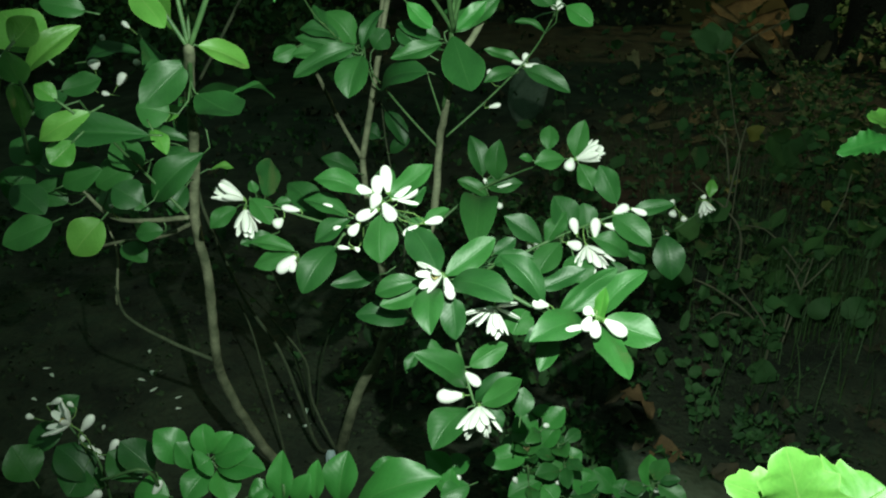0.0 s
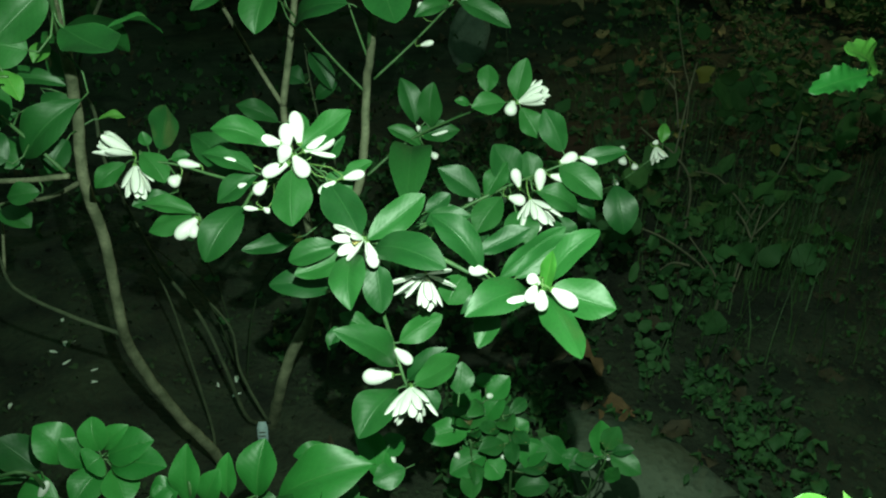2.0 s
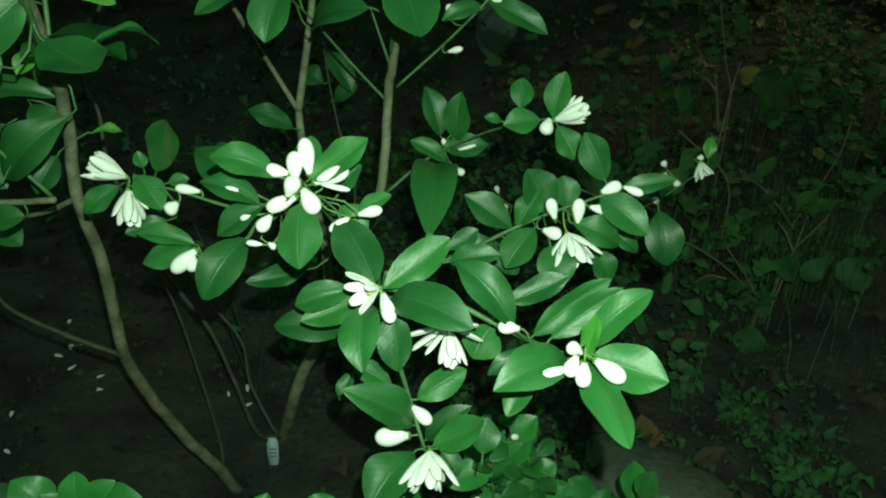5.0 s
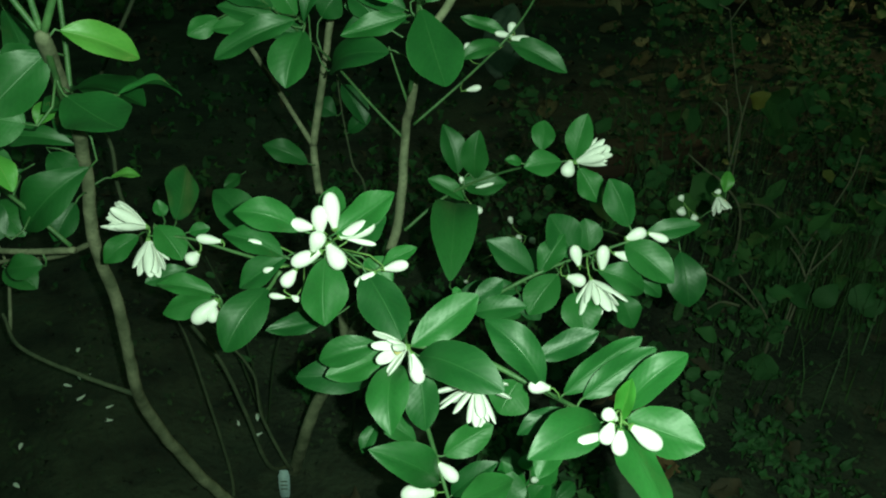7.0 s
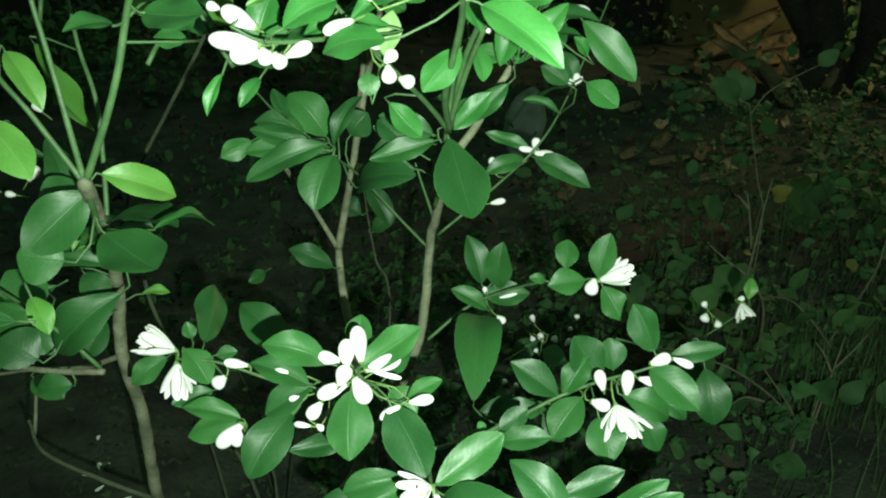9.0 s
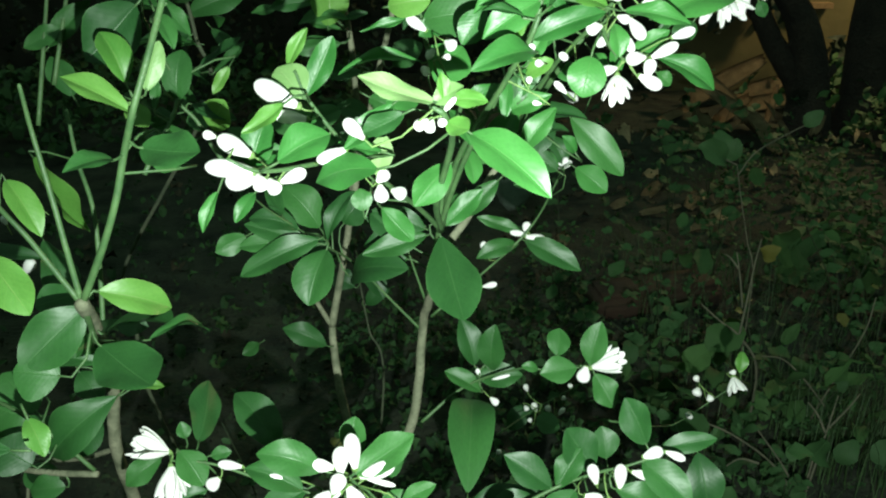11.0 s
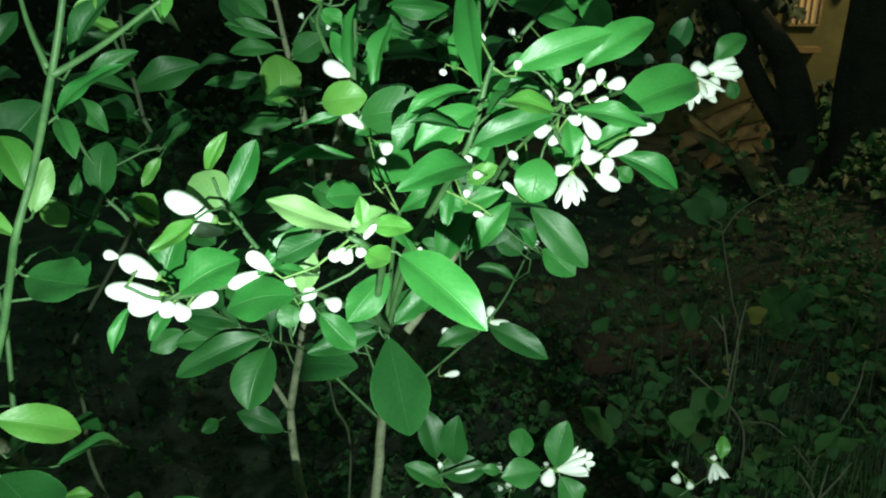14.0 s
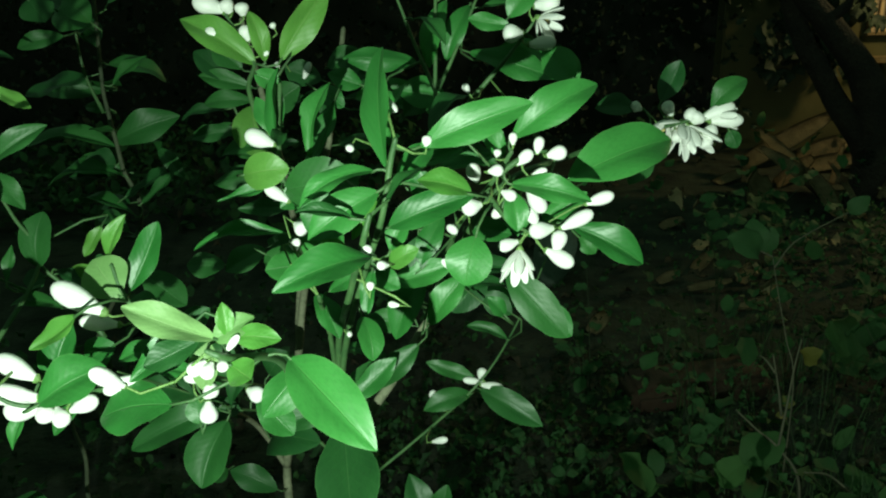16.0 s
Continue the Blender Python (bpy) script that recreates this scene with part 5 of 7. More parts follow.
leaf(left_shrub, (-0.496, 0.947, 0.685), (-0.527, 0.927, 0.656), 0.043, (0.11, -0.87, 0.48), 'm')
leaf(left_shrub, (-0.439, 0.892, 0.684), (-0.391, 0.895, 0.704), 0.034, (-0.12, -0.90, 0.42), 'm')
leaf(left_shrub, (-0.359, 0.928, 0.692), (-0.394, 0.946, 0.721), 0.042, (0.28, -0.63, 0.72), 'm')
leaf(left_shrub, (-0.373, 0.950, 0.691), (-0.421, 0.940, 0.666), 0.043, (-0.06, -0.88, 0.48), 'm')
leaf(left_shrub, (-0.338, 0.978, 0.704), (-0.315, 0.963, 0.679), 0.029, (0.38, -0.59, 0.72), 'm')
leaf(left_shrub, (-0.406, 0.976, 0.652), (-0.368, 0.952, 0.628), 0.044, (0.21, -0.51, 0.83), 'm')
leaf(left_shrub, (-0.439, 0.928, 0.692), (-0.484, 0.933, 0.711), 0.042, (0.23, -0.66, 0.71), 'm')
leaf(left_shrub, (-0.440, 0.855, 0.724), (-0.465, 0.854, 0.750), 0.038, (0.55, -0.68, 0.49), 'm')
leaf(left_shrub, (-0.455, 0.930, 0.648), (-0.495, 0.935, 0.667), 0.043, (0.28, -0.62, 0.74), 'm')
leaf(left_shrub, (-0.324, 0.976, 0.652), (-0.343, 0.955, 0.621), 0.030, (0.07, -0.85, 0.53), 'm')
leaf(left_shrub, (-0.304, 0.720, 0.907), (-0.340, 0.717, 0.915), 0.023, (0.17, -0.81, 0.56), 'm')
leaf(left_shrub, (-0.416, 0.889, 0.797), (-0.374, 0.897, 0.807), 0.028, (0.03, -0.85, 0.53), 'm')
leaf(left_shrub, (-0.397, 0.781, 0.802), (-0.359, 0.776, 0.820), 0.028, (-0.25, -0.92, 0.29), 'm')
leaf(left_shrub, (-0.497, 0.892, 0.684), (-0.457, 0.875, 0.656), 0.041, (0.36, -0.47, 0.80), 'm')
bud(left_shrub, (-0.215, 0.397, 0.926), (-0.212, 0.398, 0.937), 0.0082)
bud(left_shrub, (-0.470, 1.088, 0.751), (-0.484, 1.089, 0.762), 0.0106)
bud(left_shrub, (-0.452, 1.114, 0.805), (-0.455, 1.114, 0.815), 0.0075)
bud(left_shrub, (-0.418, 1.122, 0.822), (-0.427, 1.121, 0.831), 0.0075)
bud(left_shrub, (-0.403, 1.102, 0.780), (-0.412, 1.098, 0.782), 0.0090)
bud(left_shrub, (-0.444, 1.084, 0.742), (-0.454, 1.081, 0.745), 0.0075)
bud(left_shrub, (-0.402, 0.927, 0.642), (-0.401, 0.925, 0.648), 0.0055)
bud(left_shrub, (-0.475, 1.124, 0.766), (-0.476, 1.126, 0.780), 0.0173)
bud(left_shrub, (-0.444, 1.115, 0.747), (-0.433, 1.118, 0.763), 0.0136)
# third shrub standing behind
stem(back_shrub, [(-0.225, 1.420, -0.120), (-0.256, 1.360, -0.061), (-0.287, 1.361, 0.063), (-0.318, 1.364, 0.171), (-0.374, 1.361, 0.286), (-0.427, 1.366, 0.456), (-0.440, 1.393, 0.538), (-0.452, 1.410, 0.622), (-0.282, 1.320, 0.889), (-0.283, 1.308, 0.980), (-0.303, 1.332, 1.053), (-0.306, 1.344, 1.120), (-0.304, 1.347, 1.192)], 0.0036, 0.0024, 'shaded', 'trunk')
stem(back_shrub, [(-0.304, 1.326, 1.035), (-0.310, 1.309, 1.081), (-0.312, 1.306, 1.135)], 0.003, 0.002, 'green', 'branch')
stem(shrub, [(-0.106, 1.291, 1.040), (-0.091, 1.294, 1.078), (-0.064, 1.295, 1.110)], 0.003, 0.002, 'green', 'branch')
stem(shrub, [(-0.094, 1.283, 0.988), (-0.133, 1.287, 1.028), (-0.150, 1.293, 1.072)], 0.003, 0.002, 'green', 'branch')
stem(back_shrub, [(-0.321, 1.337, -0.130), (-0.325, 1.352, -0.060), (-0.351, 1.369, 0.095), (-0.368, 1.367, 0.215), (-0.385, 1.359, 0.282)], 0.003, 0.0018, 'shaded', 'branch')
stem(back_shrub, [(-0.225, 1.420, -0.120), (-0.222, 1.359, -0.061), (-0.263, 1.379, 0.036), (-0.273, 1.386, 0.131), (-0.333, 1.392, 0.222)], 0.0034, 0.0022, 'shaded', 'branch')
stem(back_shrub, [(-0.120, 1.500, -0.130), (-0.076, 1.531, 0.347), (-0.098, 1.528, 0.459), (-0.110, 1.523, 0.544), (-0.115, 1.497, 0.631)], 0.0022, 0.0015, 'shaded', 'branch')
leaf(back_shrub, (-0.290, 1.316, 1.004), (-0.217, 1.328, 1.030), 0.038, (-0.01, -0.89, 0.45), 'm')
leaf(back_shrub, (-0.288, 1.314, 0.997), (-0.390, 1.308, 0.999), 0.035, (0.04, -0.32, 0.95), 'm')
leaf(back_shrub, (-0.280, 1.304, 0.967), (-0.370, 1.300, 0.955), 0.031, (-0.11, -0.30, 0.95), 'm')
leaf(back_shrub, (-0.290, 1.308, 0.979), (-0.324, 1.306, 0.985), 0.037, (0.13, -0.82, 0.56), 'm')
leaf(back_shrub, (-0.266, 1.290, 0.923), (-0.354, 1.291, 0.931), 0.030, (0.09, 0.01, 1.00), 'm')
leaf(back_shrub, (-0.307, 1.271, 1.123), (-0.351, 1.258, 1.113), 0.019, (0.18, -0.92, 0.36), 'm')
leaf(back_shrub, (-0.329, 1.297, 1.142), (-0.281, 1.285, 1.133), 0.035, (-0.08, -0.82, 0.57), 'm')
leaf(back_shrub, (-0.332, 1.260, 1.160), (-0.314, 1.253, 1.138), 0.035, (0.46, -0.68, 0.57), 'm')
leaf(back_shrub, (-0.261, 1.295, 0.937), (-0.225, 1.313, 0.972), 0.018, (-0.38, -0.61, 0.69), 'm')
leaf(back_shrub, (-0.293, 1.336, 1.065), (-0.257, 1.354, 1.094), 0.017, (-0.17, -0.73, 0.66), 'm')
leaf(back_shrub, (-0.323, 1.383, 1.052), (-0.391, 1.367, 1.052), 0.025, (0.20, -0.88, 0.43), 'm')
leaf(back_shrub, (-0.302, 1.346, 1.032), (-0.336, 1.349, 1.038), 0.014, (0.01, -0.86, 0.52), 'm')
leaf(back_shrub, (-0.269, 1.257, 1.137), (-0.293, 1.253, 1.159), 0.029, (0.56, -0.70, 0.45), 'm')
leaf(back_shrub, (-0.312, 1.350, 1.107), (-0.326, 1.362, 1.138), 0.027, (0.56, -0.65, 0.52), 'm')
leaf(back_shrub, (-0.199, 0.957, 1.112), (-0.170, 0.953, 1.098), 0.011, (0.22, -0.70, 0.68), 'y')
leaf(back_shrub, (-0.243, 1.054, 0.940), (-0.257, 1.043, 0.939), 0.020, (0.44, -0.59, 0.68), 'm')
leaf(back_shrub, (-0.233, 1.152, 0.915), (-0.258, 1.146, 0.911), 0.028, (0.11, -0.78, 0.62), 'm')
leaf(back_shrub, (-0.227, 1.198, 0.892), (-0.180, 1.189, 0.858), 0.036, (0.37, -0.65, 0.66), 'm')
leaf(back_shrub, (-0.140, 1.205, 0.896), (-0.181, 1.205, 0.896), 0.028, (0.01, -0.77, 0.64), 'm')
leaf(back_shrub, (-0.099, 1.213, 0.911), (-0.139, 1.200, 0.891), 0.028, (0.02, -0.86, 0.50), 'm')
leaf(shrub, (-0.117, 1.265, 0.997), (-0.119, 1.276, 1.048), 0.048, (0.49, -0.85, 0.21), 'y')
leaf(shrub, (-0.102, 1.258, 0.978), (-0.162, 1.257, 0.969), 0.021, (-0.06, -0.84, 0.54), 'm')
leaf(shrub, (-0.077, 1.246, 0.947), (-0.134, 1.244, 0.945), 0.019, (0.01, -0.81, 0.58), 'm')
leaf(shrub, (-0.118, 1.290, 1.065), (-0.177, 1.291, 1.079), 0.021, (0.08, -0.90, 0.43), 'm')
leaf(shrub, (-0.120, 1.285, 1.052), (-0.171, 1.283, 1.050), 0.021, (0.01, -0.86, 0.52), 'm')
leaf(shrub, (-0.101, 1.281, 1.043), (-0.066, 1.278, 1.068), 0.034, (-0.27, -0.93, 0.24), 'm')
leaf(shrub, (-0.131, 1.274, 1.022), (-0.185, 1.272, 1.015), 0.019, (-0.03, -0.89, 0.46), 'm')
leaf(shrub, (-0.042, 1.278, 0.949), (-0.007, 1.277, 0.976), 0.035, (-0.31, -0.89, 0.35), 'm')
leaf(shrub, (-0.069, 1.257, 0.891), (-0.108, 1.252, 0.907), 0.028, (0.29, -0.83, 0.48), 'm')
leaf(shrub, (-0.092, 1.267, 1.004), (-0.150, 1.260, 0.999), 0.020, (0.02, -0.67, 0.75), 'm')
leaf(shrub, (-0.045, 1.291, 1.072), (-0.084, 1.294, 1.085), 0.030, (0.12, -0.85, 0.51), 'm')
leaf(shrub, (-0.039, 1.296, 1.085), (-0.005, 1.294, 1.104), 0.027, (-0.27, -0.89, 0.37), 'm')
leaf(shrub, (-0.131, 1.297, 1.084), (-0.162, 1.301, 1.109), 0.030, (0.29, -0.83, 0.48), 'm')
leaf(shrub, (-0.144, 1.293, 1.072), (-0.183, 1.302, 1.103), 0.027, (0.24, -0.81, 0.54), 'm')
leaf(shrub, (-0.289, 1.321, 0.968), (-0.341, 1.315, 0.977), 0.032, (0.18, -0.79, 0.59), 'm')
leaf(shrub, (-0.276, 1.291, 0.946), (-0.224, 1.291, 0.980), 0.021, (-0.47, -0.54, 0.70), 'm')
bud(shrub, (-0.065, 1.292, 1.072), (-0.057, 1.294, 1.091), 0.0079)
bud(shrub, (-0.091, 1.297, 1.085), (-0.094, 1.295, 1.091), 0.0066)
bud(shrub, (-0.019, 1.293, 1.078), (-0.012, 1.294, 1.091), 0.0079)
leaf(back_shrub, (-0.100, 1.502, 0.522), (-0.063, 1.506, 0.551), 0.029, (-0.31, -0.81, 0.51), 'm')
leaf(back_shrub, (-0.119, 1.514, 0.547), (-0.156, 1.526, 0.562), 0.039, (0.07, -0.68, 0.73), 'm')
leaf(back_shrub, (-0.106, 1.486, 0.607), (-0.069, 1.457, 0.552), 0.037, (0.34, -0.72, 0.61), 'm')
leaf(back_shrub, (-0.285, 1.521, 0.438), (-0.315, 1.519, 0.418), 0.024, (-0.27, -0.82, 0.50), 'm')
# low leafy shoots; far-left ones dimmed by the darker m colour
stem(low_shoot, [(-0.300, 0.860, -0.130), (-0.285, 0.790, 0.200), (-0.260, 0.734, 0.418)], 0.004, 0.003, 'green', 'branch')
stem(low_shoot, [(-0.200, 0.840, -0.130), (-0.190, 0.780, 0.200), (-0.176, 0.715, 0.378), (-0.179, 0.727, 0.403)], 0.004, 0.003, 'green', 'branch')
stem(low_shoot, [(-0.200, 0.840, 0.000), (-0.140, 0.800, 0.200), (-0.116, 0.715, 0.378)], 0.003, 0.002, 'green', 'branch')
stem(low_shoot, [(-0.360, 0.900, -0.130), (-0.360, 0.820, 0.200), (-0.324, 0.727, 0.403), (-0.381, 0.725, 0.398)], 0.004, 0.003, 'green', 'branch')
leaf(low_shoot, (-0.291, 0.733, 0.415), (-0.319, 0.740, 0.454), 0.040, (0.62, -0.56, 0.55), 'c')
leaf(low_shoot, (-0.277, 0.730, 0.409), (-0.296, 0.735, 0.442), 0.029, (0.67, -0.57, 0.48), 'c')
leaf(low_shoot, (-0.259, 0.729, 0.430), (-0.265, 0.744, 0.460), 0.031, (-0.11, -0.89, 0.44), 'c')
leaf(low_shoot, (-0.263, 0.746, 0.420), (-0.234, 0.747, 0.446), 0.022, (-0.39, -0.80, 0.45), 'c')
leaf(low_shoot, (-0.255, 0.735, 0.419), (-0.209, 0.736, 0.435), 0.039, (-0.27, -0.54, 0.80), 'c')
leaf(low_shoot, (-0.251, 0.732, 0.414), (-0.194, 0.714, 0.421), 0.035, (-0.25, -0.40, 0.88), 'c')
leaf(low_shoot, (-0.261, 0.729, 0.408), (-0.282, 0.699, 0.391), 0.036, (0.04, -0.51, 0.86), 'c')
leaf(low_shoot, (-0.251, 0.729, 0.408), (-0.232, 0.698, 0.389), 0.036, (0.37, -0.31, 0.88), 'c')
leaf(low_shoot, (-0.333, 0.753, 0.388), (-0.372, 0.766, 0.418), 0.043, (0.48, -0.39, 0.78), 'm')
leaf(low_shoot, (-0.254, 0.719, 0.432), (-0.266, 0.710, 0.426), 0.036, (0.02, -0.58, 0.81), 'c')
leaf(low_shoot, (-0.180, 0.714, 0.375), (-0.177, 0.731, 0.434), 0.029, (-0.14, -0.95, 0.28), 'c')
leaf(low_shoot, (-0.164, 0.714, 0.375), (-0.147, 0.719, 0.412), 0.027, (-0.34, -0.90, 0.27), 'c')
leaf(low_shoot, (-0.142, 0.715, 0.378), (-0.138, 0.726, 0.425), 0.023, (-0.31, -0.92, 0.23), 'c')
leaf(low_shoot, (-0.122, 0.753, 0.340), (-0.112, 0.780, 0.394), 0.044, (-0.30, -0.83, 0.47), 'c')
leaf(low_shoot, (-0.198, 0.713, 0.372), (-0.202, 0.726, 0.396), 0.026, (-0.08, -0.87, 0.49), 'c')
leaf(low_shoot, (-0.351, 0.756, 0.371), (-0.388, 0.765, 0.404), 0.041, (0.55, -0.42, 0.72), 'm')
leaf(low_shoot, (-0.419, 0.772, 0.357), (-0.461, 0.792, 0.391), 0.049, (0.48, -0.37, 0.80), 'm')
leaf(low_shoot, (-0.486, 0.772, 0.357), (-0.508, 0.781, 0.400), 0.049, (0.71, -0.52, 0.47), 'm')
leaf(low_shoot, (-0.426, 0.778, 0.369), (-0.441, 0.755, 0.347), 0.049, (-0.01, -0.70, 0.72), 'm')
leaf(low_shoot, (-0.315, 0.740, 0.360), (-0.356, 0.746, 0.363), 0.041, (-0.00, -0.47, 0.88), 'c')
leaf(low_shoot, (-0.217, 0.717, 0.381), (-0.192, 0.724, 0.390), 0.026, (-0.11, -0.63, 0.77), 'c')
bud(low_shoot, (-0.335, 0.740, 0.360), (-0.323, 0.745, 0.380), 0.0091)
stem(low_shoot, [(-0.460, 0.900, -0.130), (-0.399, 0.769, 0.351), (-0.426, 0.789, 0.394), (-0.446, 0.800, 0.418)], 0.003, 0.002, 'green', 'branch')
flower(low_shoot, (-0.420, 0.759, 0.447), (-0.66, -0.17, 0.73), 0.0285, 8, 50)
bud(low_shoot, (-0.412, 0.764, 0.435), (-0.397, 0.768, 0.454), 0.0116)
bud(low_shoot, (-0.396, 0.786, 0.387), (-0.385, 0.789, 0.403), 0.0107)
bud(low_shoot, (-0.424, 0.798, 0.365), (-0.416, 0.800, 0.380), 0.0123)
bud(low_shoot, (-0.432, 0.790, 0.397), (-0.424, 0.791, 0.408), 0.0081)
bud(low_shoot, (-0.466, 0.810, 0.439), (-0.451, 0.809, 0.447), 0.0081)
bud(low_shoot, (-0.486, 0.803, 0.424), (-0.494, 0.801, 0.429), 0.0081)
bud(low_shoot, (-0.439, 0.809, 0.436), (-0.445, 0.808, 0.443), 0.0067)
bud(low_shoot, (-0.412, 0.786, 0.387), (-0.421, 0.786, 0.396), 0.0081)
bud(low_shoot, (-0.426, 0.763, 0.338), (-0.404, 0.763, 0.346), 0.0148)
leaf(low_shoot, (-0.447, 0.826, 0.355), (-0.491, 0.820, 0.334), 0.044, (-0.24, -0.68, 0.70), 'm')
leaf(low_shoot, (-0.466, 0.822, 0.393), (-0.506, 0.810, 0.377), 0.036, (-0.09, -0.71, 0.70), 'm')
leaf(low_shoot, (-0.422, 0.809, 0.343), (-0.440, 0.791, 0.323), 0.043, (-0.08, -0.70, 0.71), 'm')
leaf(low_shoot, (-0.483, 0.844, 0.394), (-0.451, 0.850, 0.423), 0.029, (-0.21, -0.89, 0.40), 'm')
stem(low_shoot, [(-0.020, 0.920, -0.130), (-0.030, 0.830, 0.180), (-0.091, 0.769, 0.316), (-0.044, 0.775, 0.329)], 0.004, 0.003, 'green', 'branch')
leaf(low_shoot, (-0.104, 0.771, 0.319), (-0.001, 0.761, 0.370), 0.060, (-0.42, -0.50, 0.76), 'c')
leaf(low_shoot, (-0.043, 0.805, 0.345), (-0.089, 0.803, 0.348), 0.025, (0.07, -0.47, 0.88), 'c')
leaf(low_shoot, (0.012, 0.831, 0.306), (-0.023, 0.838, 0.346), 0.034, (0.46, -0.71, 0.53), 'c')
leaf(low_shoot, (0.004, 0.835, 0.316), (0.035, 0.847, 0.328), 0.030, (-0.15, -0.47, 0.87), 'c')
leaf(low_shoot, (0.004, 0.814, 0.294), (0.011, 0.828, 0.327), 0.033, (-0.42, -0.79, 0.44), 'c')
leaf(low_shoot, (0.033, 0.812, 0.314), (-0.003, 0.800, 0.306), 0.032, (-0.01, -0.50, 0.87), 'c')
bud(low_shoot, (0.017, 0.826, 0.297), (0.020, 0.831, 0.316), 0.0087)
stem(low_shoot, [(0.120, 1.050, -0.130), (0.125, 0.990, 0.120), (0.122, 0.929, 0.222), (0.122, 0.948, 0.262), (0.142, 0.960, 0.288)], 0.003, 0.002, 'green', 'branch')
stem(low_shoot, [(0.200, 1.050, -0.130), (0.175, 0.929, 0.222), (0.166, 0.946, 0.259), (0.162, 0.960, 0.288)], 0.003, 0.002, 'green', 'branch')
stem(low_shoot, [(0.300, 1.100, -0.130), (0.296, 0.918, 0.199), (0.296, 0.929, 0.222)], 0.0025, 0.002, 'green', 'branch')
leaf(low_shoot, (0.123, 0.949, 0.265), (0.108, 0.971, 0.315), 0.039, (0.24, -0.86, 0.44), 'c')
leaf(low_shoot, (0.124, 0.945, 0.257), (0.058, 0.930, 0.252), 0.038, (0.04, -0.49, 0.87), 'c')
leaf(low_shoot, (0.141, 0.949, 0.265), (0.166, 0.961, 0.295), 0.037, (-0.51, -0.55, 0.66), 'c')
leaf(low_shoot, (0.146, 0.960, 0.288), (0.174, 0.970, 0.318), 0.034, (-0.45, -0.64, 0.62), 'c')
leaf(low_shoot, (0.142, 0.967, 0.303), (0.139, 0.979, 0.318), 0.029, (0.20, -0.73, 0.66), 'c')
leaf(low_shoot, (0.321, 1.000, 0.137), (0.320, 1.022, 0.193), 0.036, (0.12, -0.92, 0.37), 'c')
leaf(low_shoot, (0.174, 0.976, 0.203), (0.205, 0.977, 0.234), 0.038, (-0.53, -0.61, 0.59), 'c')
leaf(low_shoot, (0.182, 0.968, 0.188), (0.230, 0.959, 0.196), 0.042, (-0.23, -0.41, 0.88), 'c')
leaf(low_shoot, (0.142, 0.929, 0.222), (0.093, 0.915, 0.204), 0.040, (-0.20, -0.44, 0.88), 'c')
leaf(low_shoot, (0.224, 0.958, 0.165), (0.190, 0.969, 0.199), 0.038, (0.36, -0.71, 0.61), 'c')
leaf(low_shoot, (0.264, 0.985, 0.152), (0.230, 1.002, 0.181), 0.040, (0.23, -0.69, 0.69), 'c')
leaf(low_shoot, (0.142, 0.926, 0.215), (0.161, 0.908, 0.200), 0.037, (0.15, -0.53, 0.84), 'c')
leaf(low_shoot, (0.115, 0.976, 0.203), (0.147, 0.959, 0.196), 0.035, (-0.03, -0.47, 0.88), 'c')
leaf(low_shoot, (0.168, 0.978, 0.233), (0.138, 0.977, 0.244), 0.035, (0.30, -0.57, 0.77), 'c')
leaf(low_shoot, (0.290, 0.981, 0.144), (0.256, 0.989, 0.159), 0.036, (0.22, -0.54, 0.81), 'c')
fruit(low_shoot, (0.113, 0.942, 0.272), 0.011)
bud(low_shoot, (0.154, 0.962, 0.292), (0.143, 0.959, 0.296), 0.0081)
bud(low_shoot, (0.166, 0.956, 0.279), (0.161, 0.955, 0.286), 0.0065)
bud(low_shoot, (0.175, 0.943, 0.251), (0.170, 0.943, 0.261), 0.0081)
bud(low_shoot, (0.184, 0.941, 0.248), (0.178, 0.935, 0.245), 0.0081)
bud(low_shoot, (0.195, 0.939, 0.244), (0.190, 0.932, 0.238), 0.0081)
bud(low_shoot, (0.106, 0.927, 0.218), (0.101, 0.928, 0.228), 0.0081)
bud(low_shoot, (0.166, 0.926, 0.216), (0.162, 0.925, 0.223), 0.0065)
bud(low_shoot, (0.338, 1.000, 0.139), (0.324, 0.999, 0.144), 0.0088)
# single tall leafy shoot
stem(near_shoot, [(0.560, 0.620, -0.130), (0.560, 0.620, 0.400), (0.540, 0.700, 0.680), (0.550, 0.800, 0.760)], 0.0035, 0.0025, 'green', 'branch')
stem(near_shoot, [(0.560, 0.620, 0.400), (0.420, 0.420, 0.580), (0.300, 0.340, 0.680)], 0.003, 0.002, 'green', 'branch')
leaf(near_shoot, (0.171, 0.282, 0.725), (0.154, 0.298, 0.783), 0.039, (-0.29, -0.53, 0.80), 'y', 15)
leaf(near_shoot, (0.176, 0.294, 0.741), (0.128, 0.295, 0.766), 0.025, (-0.27, -0.55, 0.79), 'y', 15)
leaf(near_shoot, (0.175, 0.295, 0.730), (0.205, 0.298, 0.759), 0.050, (-0.32, -0.53, 0.79), 'y', 15)
leaf(near_shoot, (0.499, 0.874, 0.747), (0.428, 0.855, 0.735), 0.026, (-0.38, -0.69, 0.62), 'c', 15)
leaf(near_shoot, (0.503, 0.875, 0.750), (0.439, 0.832, 0.784), 0.027, (-0.42, -0.72, 0.55), 'y', 15)
